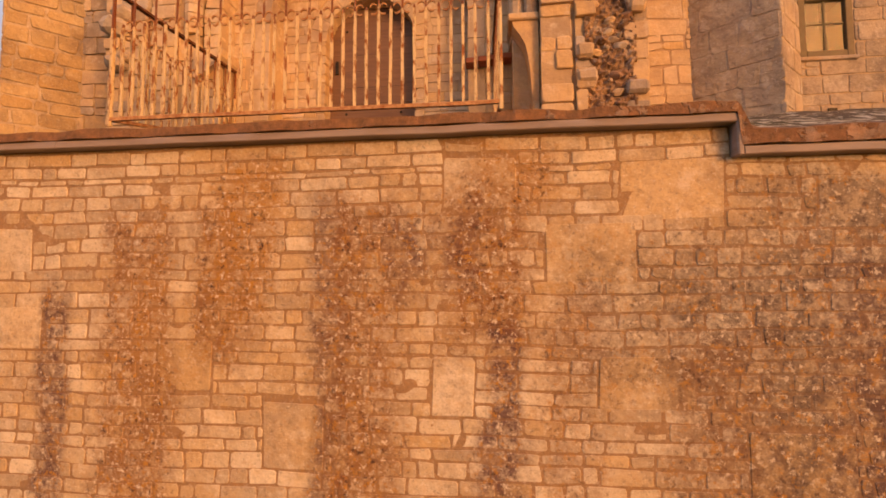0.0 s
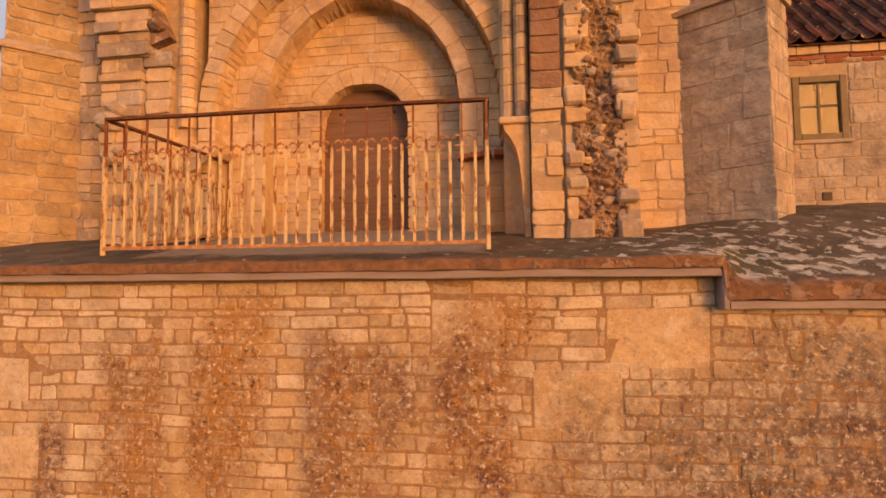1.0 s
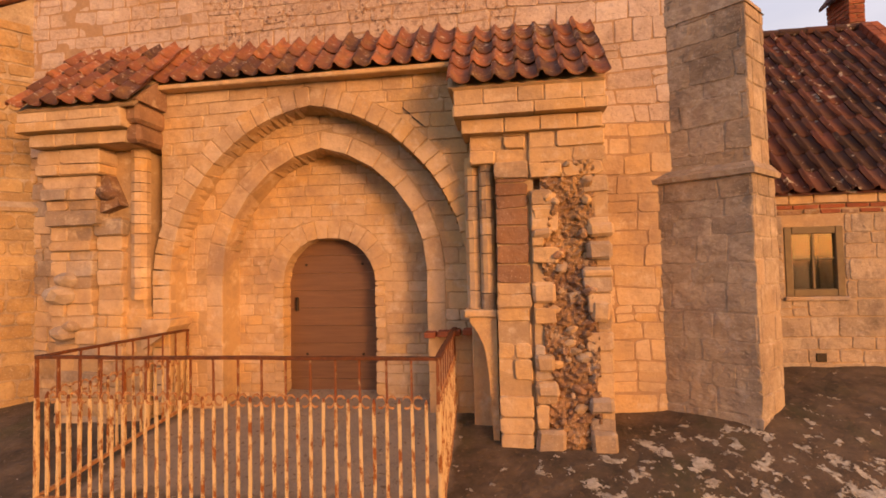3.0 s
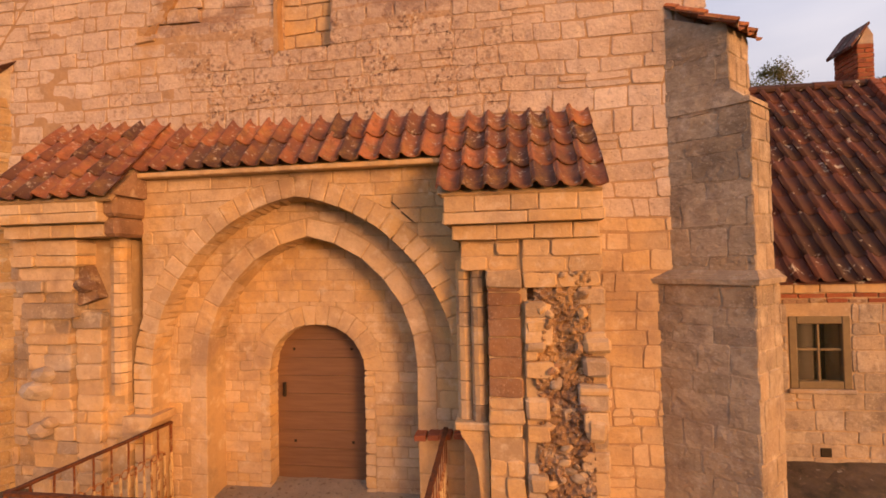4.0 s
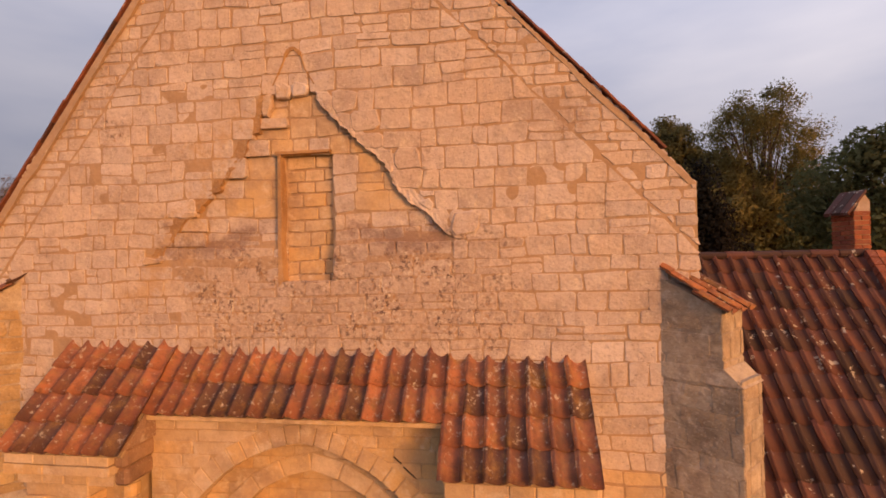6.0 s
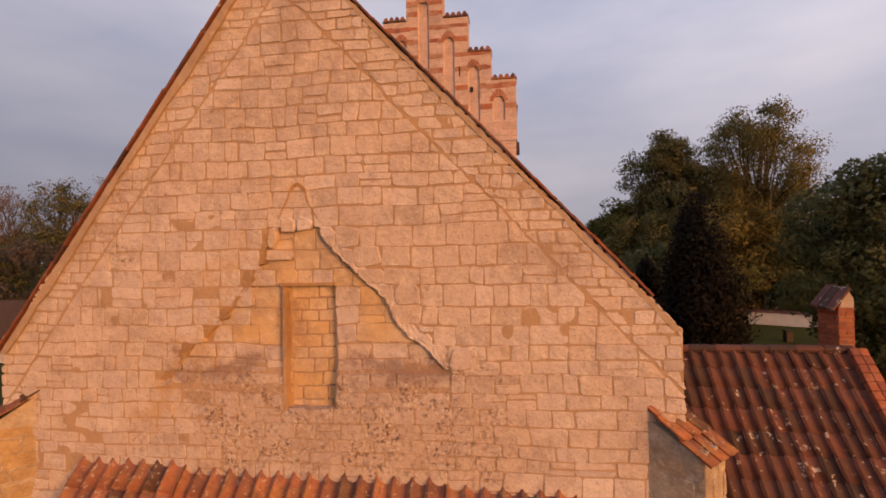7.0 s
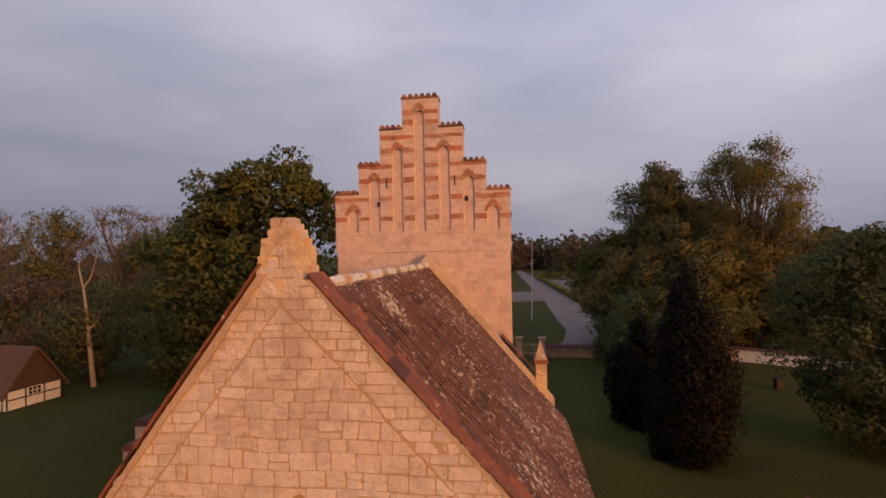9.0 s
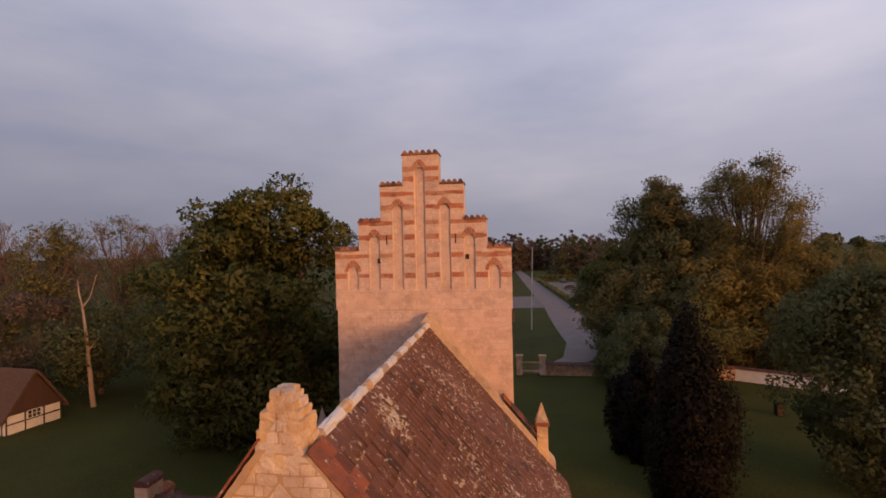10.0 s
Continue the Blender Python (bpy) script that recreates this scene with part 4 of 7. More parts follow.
    for r in rows_of(GL, GR, 4.25, APEX_ZL, 0.135, 0.3, 0.27, 0.55, 0.019, hole):
        left = clip(clip(rect(r), SL, -1, -cl - 0.05), 1, 0, APEX_X)
        right = clip(clip(rect(r), -SR, -1, -cr - 0.05), -1, 0, -APEX_X)
        for poly in (left, right):
            if len(poly) > 2:
                lay(poly)
    # the blocked window
    for r in rows_of(nz[0], nz[1], nz[2], nz[3], 0.15, 0.15, 0.30, 0.45, 0.02):
        mas.add(rect(r), FACE + 0.145, rng.uniform(0.0, 0.012), 0.02, 0.008, 0.012, 0.005, M_WARM)
    mas.build(lambda u, v: 3.9 < v < 7.6 and -4.5 < u < 2.4)
    build_scar_lip(SCAR, 3, 1, 0.025, M_GABLE, "ragged broken edge of the outer stone skin")
    build_scar_lip(SCAR_LEFT, 0, -1, 0.016, M_GOLD, "ochre broken edge of the outer stone skin")
    # the blocked window's worn ochre jamb; the strip on top paints in shadow and a red patch
    for nm, poly in (("jamb", [(nz[0] - 0.045, nz[2] - 0.02), (nz[0] + 0.02, nz[2] + 0.05), (nz[0] + 0.004, nz[2] + 0.5), (nz[0] + 0.016, nz[2] + 0.9), (nz[0] + 0.005, nz[3] - 0.02), (nz[0] - 0.025, nz[3] - 0.02), (nz[0] - 0.035, nz[2] + 0.8)]), ("lintel", [(nz[0] - 0.07, nz[3] + 0.018), (nz[0] - 0.04, nz[3] - 0.035), (nz[0] + 0.01, nz[3] - 0.02), (nz[1] + 0.02, nz[3] - 0.015), (nz[1] + 0.04, nz[3] + 0.012)])):
        prism(nm, poly, FACE - 0.006, FACE + 0.16, M_GOLD, gable, "worn ochre " + nm + " of the blocked window")
    # a few shelves and lumps left along the scar
    for poly in ([(-1.96, 7.55), (-1.76, 7.53), (-1.75, 7.70), (-1.95, 7.71)], [(-1.745, 7.53), (-1.52, 7.54), (-1.54, 7.71), (-1.74, 7.70)],
                 [(0.10, 5.885), (0.40, 5.89), (0.41, 6.14), (0.12, 6.15)],
                 [(-2.14, 7.34), (-2.0, 7.36), (-1.97, 7.6), (-2.06, 7.62)], [(-3.18, 6.16), (-2.98, 6.18), (-2.97, 6.27), (-3.16, 6.26)], [(-3.7, 5.62), (-3.42, 5.64), (-3.42, 5.70), (-3.68, 5.70)]):
        vs, fs = block_shape(poly, 0.022, 0.09, 0.02, 0.045, 0.02)
        raw("scar_stone", [(a, FACE + b, c) for a, b, c in vs], fs, M_GABLE, gable)
    # the bell-shaped joint above the scar: darker strips paint in the hollow's shading
    bell = SCAR[3::-1] + [(-1.76, 8.10), (-1.81, 8.03), (-1.84, 7.94), (-1.90, 7.82), (-1.97, 7.69)]
    for (u0, v0), (u1, v1) in zip(bell, bell[1:]):
        d = Vector((u1 - u0, v1 - v0)).normalized() * (0.006 if min(v0, v1) < 7.8 else 0.011 if min(v0, v1) < 8.0 else 0.024)
        prism("open_joint", [(u0 - d.y, v0 + d.x), (u0 + d.y, v0 - d.x), (u1 + d.y * 0.8, v1 - d.x * 0.8), (u1 - d.y * 0.8, v1 + d.x * 0.8)], FACE - 0.011, FACE + 0.02, M_GOLD, gable)


build_gable()


def build_finial():
    """The stepped stump of stones on the gable's top."""
    f = thing("gable_finial", "stepped stump of worn limestone on the gable's apex", "finial")
    cx = APEX_X - 0.055
    courses = ((10.66, 10.84, 0.285), (10.83, 11.0, 0.31), (10.99, 11.14, 0.315), (11.13, 11.26, 0.29), (11.25, 11.37, 0.25), (11.36, 11.48, 0.19), (11.47, 11.56, 0.155), (11.55, 11.63, 0.125))
    for k, (z0, z1, half) in enumerate(courses):
        half *= 0.92
        deep = 0.24 - 0.012 * k
        cuts = [-half, rng.uniform(-0.4, -0.1) * half, rng.uniform(0.2, 0.5) * half, half] if k < 6 else [-half, rng.uniform(-0.2, 0.3) * half, half]
        for a, b in zip(cuts, cuts[1:]):
            for y0, y1 in ((-deep, rng.uniform(-0.05, 0.05)), (0.0, deep)):
                bm = bmesh.new()
                bmesh.ops.create_cube(bm, size=1.0)
                bmesh.ops.subdivide_edges(bm, edges=bm.edges[:], cuts=3, use_grid_fill=True)
                out = rng.uniform(-0.025, 0.03)
                seed = rng.uniform(0, 50)
                for v in bm.verts:
                    q = v.co.copy()
                    q *= 1.0 - 0.06 * max(0.0, (q.length - 0.5) / 0.366)
                    x = (a + b) / 2 + q.x * (b - a + 0.03) + (out if abs(a + b) > half * 0.6 else 0) * (1 if a + b > 0 else -1)
                    y = (y0 + y1) / 2 + q.y * (y1 - y0 + 0.03) + out * (1 if y0 >= 0 else -1) * 0.6
                    z = (z0 + z1) / 2 + q.z * (z1 - z0 + 0.026)
                    v.co = Vector((cx + x, 5.79 + y, z)) + noise.noise_vector((x * 11 + seed, y * 11, z * 11)) * 0.011 + noise.noise_vector((x * 27 + seed, y * 27, z * 27)) * 0.008
                part("stone", bm, M_WARM if rng.random() < 0.75 else M_GABLE, f)


build_finial()


def build_coping(side):
    """A row of overlapping clay tiles along the gable's slope."""
    s = SL if side < 0 else SR
    x_end, z_end = (GL, EAVE_L) if side < 0 else (GR, EAVE_R)
    c = thing("gable_coping", "orange clay tiles laid along the gable's sloping edge", "coping", group="gable copings")
    run = Vector((x_end - (APEX_X + side * 0.30), z_end - ((APEX_ZL if side < 0 else APEX_Z) - 0.30 * s)))
    length = run.length + 0.12
    n = int((length - (0.55 if side > 0 else 0.0)) / 0.30)   # the tiles on the sunny side stop short of the corner
    ang = math.atan2(run.y, run.x)
    for i in range(n):
        for k, (y0, y1) in enumerate(((5.52, 5.88), (5.875, 6.08 + rng.uniform(-0.04, 0.05)))):
            bm = bmesh.new()
            box_into(bm, 0, 0.33, y0 + rng.uniform(-0.012, 0.008), y1 + rng.uniform(-0.01, 0.01), -0.012, 0.018, 0.006)
            m = Matrix.Translation((APEX_X + side * 0.30, 0, APEX_Z - 0.30 * s + 0.01)) @ Matrix.Rotation(-ang, 4, "Y") @ Matrix.Translation((i * 0.30, 0, 0.0 + 0.012 * (n - i) / n)) @ Matrix.Rotation(radians(1.5), 4, "Y")
            if side < 0:
                m = Matrix.Translation((APEX_X - 0.30, 0, APEX_ZL - 0.30 * s + 0.03)) @ Matrix.Rotation(-ang, 4, "Y") @ Matrix.Translation((i * 0.30, 0, -0.03)) @ Matrix.Rotation(radians(-1.5), 4, "Y")
            part("tile", bm, M_COPING, c, at=m)


build_coping(-1)
build_coping(1)
# smoothed mortar along the weathered slope under the tiles
edge = []
for k in range(25):
    f = k / 24
    edge.append((APEX_X - 0.34 + f * (GL + 0.02 - APEX_X + 0.34), APEX_ZL - 0.34 * SL - 0.03 + f * (EAVE_L - 0.01 - APEX_ZL + 0.34 * SL)))
for (xa, za), (xb, zb) in zip(edge, edge[1:]):
    wide = 0.11 + 0.09 * noise.noise((xa * 2.6, za * 2.6, 3.0))
    wide_b = 0.11 + 0.09 * noise.noise((xb * 2.6, zb * 2.6, 3.0))
    prism("mortar_edge", [(xa, za), (xb, zb), (xb + wide_b, zb), (xa + wide, za)], FACE - 0.034, FACE + 0.2, M_GABLEMORTAR, gable)

edge = [(APEX_X + 0.34 + (GR - 0.02 - APEX_X - 0.34) * k / 24, APEX_Z - 0.34 * SR - 0.02 + (EAVE_R - 0.02 - APEX_Z + 0.34 * SR) * k / 24) for k in range(25)]
for (xa, za), (xb, zb) in zip(edge, edge[1:]):
    wide = 0.07 + 0.07 * noise.noise((xa * 2.6, za * 2.6, 8.0))
    wide_b = 0.07 + 0.07 * noise.noise((xb * 2.6, zb * 2.6, 8.0))
    prism("mortar_edge", [(xa, za), (xb, zb), (xb - wide_b, zb), (xa - wide, za)], FACE - 0.007, FACE + 0.46, M_GABLEMORTAR, gable)

# ---- the great arch and the door ----
portal = thing("wall_portal", "projecting limestone wall with a stepped pointed arch, bricked up round a door", "blocked archway", kind="structure")


def portal_depth(u, v):
    if DOORWAY.gap(u, v) < 0.0:
        return DOOR_Y + 0.1
    if SECOND.gap(u, v) < 0.0:
        return FILL + 0.007 + 0.003 * noise.noise((u * 2, v * 2, 1))
    if OUTER.gap(u, v) < 0.0 or (v < 1.32 and u > -0.4):
        return INNER + 0.007 + 0.004 * noise.noise((u * 2, v * 2, 1))
    return PORTAL + 0.007 + 0.004 * noise.noise((u * 2, v * 2, 1))


def build_portal():
    height_sheet("mortar_skin", P_L, P_R, -0.2, P_TOP, 0.03, portal_depth, lambda u, v: True, M_MORTAR, portal)
    box("flank", P_L, P_L + 0.1, PORTAL + 0.02, FACE + 0.1, 0, P_TOP, M_MORTAR, portal, 0)
    box("flank", P_R - 0.1, P_R, PORTAL + 0.02, FACE + 0.1, 1.4, P_TOP, M_MORTAR, portal, 0)
    box("top", P_L, P_R, PORTAL + 0.02, FACE + 0.1, P_TOP - 0.02, P_TOP + 0.04, M_MORTAR, portal, 0)
    mas = Masonry(portal, M_WARM, limit=400, warp=0.010)
    # outer face
    for r in rows_of(P_L, P_R, 0.1, P_TOP - 0.04, 0.16, 0.18, 0.52, 0.5, 0.010):
        u, v = (r[0] + r[1]) / 2, (r[2] + r[3]) / 2
        if OUTER.gap(u, v) > 0.10 and not (v < 1.32 and u > -0.4):
            mas.add(OUTER.cut(rect(r), 0.2), PORTAL, rng.uniform(0.0, 0.008), 0.03)
    for poly in OUTER.ring(0.0, 0.21, 0.17, 0.3):
        if not (poly and poly[0][1] < 1.25 and poly[0][0] > -1):
            mas.add(poly, PORTAL, rng.uniform(0.006, 0.012), INNER - PORTAL + 0.02, 0.009, 0.004, 0.003)
    # second order
    for r in rows_of(-3.25, 0.28, 0.1, 3.7, 0.16, 0.2, 0.34, 0.5, 0.012):
        u, v = (r[0] + r[1]) / 2, (r[2] + r[3]) / 2
        if OUTER.gap(u, v) < 0.06 and SECOND.gap(u, v) > 0.12 or (v < 1.3 and u > -0.4):
            mas.add(SECOND.cut(rect(r), 0.2), INNER, rng.uniform(0.0, 0.01), 0.03)
    for poly in SECOND.ring(0.0, 0.2, 0.34, 0.3):
        mas.add(poly, INNER, rng.uniform(0.004, 0.007), FILL - INNER + 0.02, 0.014, 0.004, 0.002)
    # infill round the door
    for r in rows_of(-2.8, -0.3, 0.3, 3.3, 0.118, 0.18, 0.30, 0.5, 0.009):
        u, v = (r[0] + r[1]) / 2, (r[2] + r[3]) / 2
        if SECOND.gap(u, v) < 0.05 and DOORWAY.gap(u, v) > 0.0:
            mas.add(DOORWAY.cut(rect(r), 0.22 if v > 1.7 else 0.12), FILL, rng.uniform(0.0, 0.006), 0.03, 0.008, 0.01, 0.003)
    for poly in DOORWAY.ring(0.0, 0.22, 0.125):
        mas.add(poly, FILL, rng.uniform(0.002, 0.007), DOOR_Y - FILL + 0.02, 0.008, 0.006)
    v = 0.3
    while v < DOORWAY.zs - 0.04:
        h = min(rng.uniform(0.1, 0.15), DOORWAY.zs - v)
        for s in (-1, 1):
            a, b = DOORWAY.cx + s * 0.575, DOORWAY.cx + s * (0.695 + rng.uniform(-0.01, 0.01))
            mas.add(rect((min(a, b), max(a, b), v + 0.005, v + h - 0.005)), FILL, 0.008, DOOR_Y - FILL + 0.02, 0.01)
        v += h
    mas.build()


build_portal()
# the joint that gapes over the arch: its shade, as black strips on the wall
for poly in ([(-0.52, 3.578), (-0.44, 3.505), (-0.435, 3.513), (-0.515, 3.587)], [(-0.42, 3.475), (-0.31, 3.378), (-0.28, 3.366), (-0.305, 3.39), (-0.414, 3.486)]):
    prism("open_joint", poly, PORTAL - 0.014, PORTAL + 0.01, M_TIMBER, portal, "dark strips painting in the shade of a joint over the arch")


def build_door():
    d = thing("door_1", "closed arched door of brown painted boards", "door", kind="structure")
    n, a = 9, 0.59
    top = 2.28
    for i in range(n):
        z0, z1 = 0.34 + i * (top - 0.34) / n, 0.34 + (i + 1) * (top - 0.34) / n - 0.004
        pts = []
        for k in range(9):
            v = z0 + (z1 - z0) * k / 8
            half = a if v < 1.76 else a * math.sqrt(max(0.0, 1 - ((v - 1.76) / (top - 1.76)) ** 2))
            pts.append((half, v))
        poly = [(-1.59 + h, v) for h, v in pts] + [(-1.59 - h, v) for h, v in reversed(pts)]
        if pts[-1][0] < 0.01:
            poly = poly[:len(pts)] + poly[len(pts) + 1:]
        prism("board", poly, DOOR_Y, DOOR_Y + 0.04, M_DOOR, d)
    box("latch", -2.09, -2.055, DOOR_Y - 0.035, DOOR_Y, 1.38, 1.55, M_IRON, d, 0.006, "black iron latch")
    for z in (0.85, 1.95):
        for x in (-1.95, -1.23):
            box("bolt", x - 0.015, x + 0.015, DOOR_Y - 0.012, DOOR_Y, z - 0.015, z + 0.015, M_IRON, d, 0.004)
    s = box("threshold", -2.20, -0.98, 5.72, 5.98, 0.22, 0.345, M_STONE, None, 0.02)
    tagged(s, "worn pale limestone threshold under the door", "doorstep", kind="structure")


build_door()

# ---- the broken piers at both ends of the arch ----
pier_r = thing("pier", "broken limestone wall end with a rubble core beside the arch", "wall stump", group="wall stumps")


def stack(owner, x0, x1, y, z0, z1, h, material, ragged=0.0, side=1, depth=0.5, name="stone", split=0.0):
    """A toothed column of stones, one or two to a course."""
    m_in = ragged * 0.9 if ragged else 0.006
    box("bedding", x0 + (m_in if side < 0 else 0.006), x1 - (m_in if side > 0 else 0.006), y + 0.016, y + depth, z0, z1, M_MORTAR, owner, 0)
    z = z0
    while z < z1 - 0.03:
        hh = min(h * rng.uniform(0.75, 1.3), z1 - z)
        a, b = x0, x1
        if ragged:
            if side > 0:
                b += rng.uniform(-ragged, ragged * 0.3)
            else:
                a -= rng.uniform(-ragged, ragged * 0.3)
        spans = [(a, b)]
        if split and rng.random() < split:
            c = a + (b - a) * rng.uniform(0.35, 0.65)
            spans = [(a, c - 0.006), (c + 0.006, b)]
        for s0, s1 in spans:
            if s1 - s0 < 0.03:
                continue
            vs, fs = block_shape(rect((s0, s1, z + 0.004, z + hh - 0.004)), 0.0, depth, 0.012, 0.02, 0.007)
            dy = rng.uniform(-0.045, 0.03) if ragged > 0.1 else rng.uniform(-0.02, 0.02) if ragged else rng.uniform(-0.006, 0.006)
            raw(name, [(u, y + dy + d, v) for u, d, v in vs], fs, material if not callable(material) else material(z), owner)
        z += hh


def rubble(owner, x0, x1, y0, z0, z1, count, size=(0.04, 0.11)):
    """A lumpy core of mortar with broken stones sticking out."""
    nu, nv = 36, 200
    vs, fs = [], []
    for j in range(nv + 1):
        for i in range(nu + 1):
            u, v = x0 + (x1 - x0) * i / nu, z0 + (z1 - z0) * j / nv
            vs.append((u, y0 + 0.05 * noise.noise((u * 5, v * 5, 2)) + 0.06 * abs(noise.noise((u * 10, v * 12, 4))) + 0.032 * noise.noise((u * 22, v * 26, 8)) + 0.016 * noise.noise((u * 55, v * 60, 3)), v))
    fs = [(j * (nu + 1) + i, j * (nu + 1) + i + 1, (j + 1) * (nu + 1) + i + 1, (j + 1) * (nu + 1) + i) for j in range(nv) for i in range(nu)]
    raw("rubble_core", vs, fs, M_RUBBLE, owner, "brown crumbling rubble core")
    for i in range(count):
        u, v = rng.uniform(x0 + 0.08, x1 - 0.08), rng.uniform(z0, z1)
        r = rng.uniform(*size)
        bm = bmesh.new()
        bmesh.ops.create_icosphere(bm, subdivisions=2, radius=r)
        seed = rng.uniform(0, 90)
        for w in bm.verts:
            k = 1.0 + 0.45 * noise.noise(w.co * (1.1 / r) + Vector((seed, 0, 0)))
            w.co = Vector((w.co.x * 1.4, w.co.y * 0.8, w.co.z * 0.75)) * k
        part("rubble_stone", bm, (M_RUBBLE, M_RUBBLE, M_STAINED, M_GREYSTONE, M_WARM)[rng.randrange(5)], owner, at=pose(u, y0 + rng.uniform(-0.015, 0.045), v, rng.uniform(-30, 30), rng.uniform(-30, 30), rng.uniform(0, 180)))


def build_right_pier():
    p = pier_r
    box("joint_fill", 0.72, 0.80, 4.915, 5.3, 0.14, 3.2, M_MORTAR, p, 0.0)
    box("core", 0.44, 1.40, 4.99, 5.56, 0.0, 3.2, M_RUBBLE, p, 0.02)
    grey = lambda z: M_WARM if rng.random() < 0.55 else M_GREYSTONE
    stack(p, 0.43, 0.75, 4.87, 0.12, 1.72, 0.165, M_WARM, 0.02, split=0.25, depth=0.6)
    stack(p, 0.44, 0.745, 4.88, 1.72, 2.72, 0.15, lambda z: M_STAINED if rng.random() < (z - 1.3) else M_WARM, 0.0, split=0.1, depth=0.6)
    stack(p, 0.43, 0.755, 4.86, 2.72, 2.88, 0.16, M_GREYSTONE, split=0.5, depth=0.6)
    stack(p, 0.20, 0.74, 4.91, 2.88, 3.20, 0.16, M_WARM, 0.03, split=1.0, depth=0.6)
    stack(p, 0.765, 1.48, 4.87, 2.72, 3.20, 0.15, grey, 0.04, split=1.0, depth=0.6)
    stack(p, 0.77, 0.99, 4.87, 0.15, 2.60, 0.19, grey, 0.13, depth=0.45)
    stack(p, 1.24, 1.48, 4.88, 0.12, 2.72, 0.19, grey, 0.13, -1, depth=0.55)
    stack(p, 1.26, 1.44, 5.15, 0.12, 3.2, 0.2, M_WARM, depth=0.42)
    rubble(p, 0.86, 1.36, 4.872, 0.15, 2.86, 44, (0.02, 0.065))
    for x, z, w, h in ((1.40, 2.20, 0.24, 0.13), (1.375, 2.01, 0.22, 0.17), (1.36, 1.80, 0.26, 0.06), (1.38, 1.46, 0.17, 0.20), (1.35, 0.60, 0.23, 0.14), (1.37, 0.26, 0.23, 0.22),
                       (0.875, 2.37, 0.21, 0.15), (0.865, 2.19, 0.19, 0.10), (0.87, 1.63, 0.20, 0.20), (0.88, 0.73, 0.22, 0.13), (0.86, 0.98, 0.17, 0.16), (0.90, 0.26, 0.27, 0.22)):
        bm = bmesh.new()
        box_into(bm, x - w / 2, x + w / 2, 4.815 + rng.uniform(-0.02, 0.02), 5.1, z - h / 2, z + h / 2, min(0.03, h * 0.3))
        for v in bm.verts:
            v.co += noise.noise_vector(v.co * 9) * 0.02
        part("weathered_block", bm, M_WARM if rng.random() < 0.5 else M_GREYSTONE, p)
    # roll mouldings between the arch and the stump
    for x, y, w, z0 in ((0.215, 5.05, 0.085, 1.47), (0.35, 4.965, 0.075, 1.47)):
        z = z0
        while z < 2.95:
            h = rng.uniform(0.13, 0.2)
            bm = bmesh.new()
            bmesh.ops.create_cone(bm, cap_ends=True, segments=10, radius1=w, radius2=w, depth=h - 0.008)
            part("roll", bm, M_WARM if rng.random() < 0.7 else M_GREYSTONE, p, at=pose(x, y + 0.05, z + h / 2))
            z += h
    # corbel on which the arch ends
    pts = [(0.15, 1.40), (0.42, 1.40), (0.42, 0.06), (0.365, 0.06), (0.355, 0.4), (0.335, 0.8), (0.315, 1.0), (0.285, 1.14), (0.23, 1.25), (0.17, 1.33)]
    prism("corbel", pts, 4.965, 5.48, M_WARM, p)
    box("corbel_slab", 0.105, 0.425, 4.93, 5.48, 1.395, 1.47, M_WARM, p, 0.014)
    box("jamb_fill", 0.16, 0.42, 5.22, 5.5, 0.05, 1.39, M_WARM, p, 0.01)
    box("moulding_back", 0.13, 0.44, 5.085, 5.5, 1.46, 2.96, M_WARM, p, 0.01)
    for i, x in enumerate((-0.36, -0.22, -0.1, 0.05, 0.16)):
        box("brick", x, x + 0.12, 5.30, 5.5, 1.14 + 0.01 * i, 1.20 + 0.01 * i, M_BRICK, p, 0.008)


def build_cornice(owner, x0, x1, ztop, flip=1):
    for z0, z1, y, a, b in ((ztop - 0.15, ztop, 4.74, x0, x1), (ztop - 0.255, ztop - 0.155, 4.73, x0 - 0.01, x1 + 0.02), (ztop - 0.40, ztop - 0.262, 4.83, x0 + 0.06, x1 - 0.02)):
        u = a
        while u < b - 0.02:
            w = min(rng.uniform(0.22, 0.42) * (2.0 if y == 4.73 else 1.0), b - u)
            if b - u - w < 0.06:
                w = b - u
            vs, fs = block_shape(rect((u + 0.001, u + w - 0.001, z0, z1)), 0.0, FACE - y, 0.012, 0.008, 0.004)
            raw("cornice_stone", [(q, y + d + rng.uniform(-0.004, 0.004), v) for q, d, v in vs], fs, M_WARM, owner)
            u += w
    prism("packing", [(x0 + 0.03, ztop), (x1 - 0.03, ztop), (x1 - 0.03, ztop + 0.06), (x0 + 0.03, ztop + 0.06)], 4.86, FACE, M_MORTAR, owner)


build_right_pier()
build_cornice(pier_r, 0.07, 1.46, 3.56)

pier_l = thing("pier", "broken limestone wall end with ragged courses beside the arch", "wall stump", group="wall stumps")


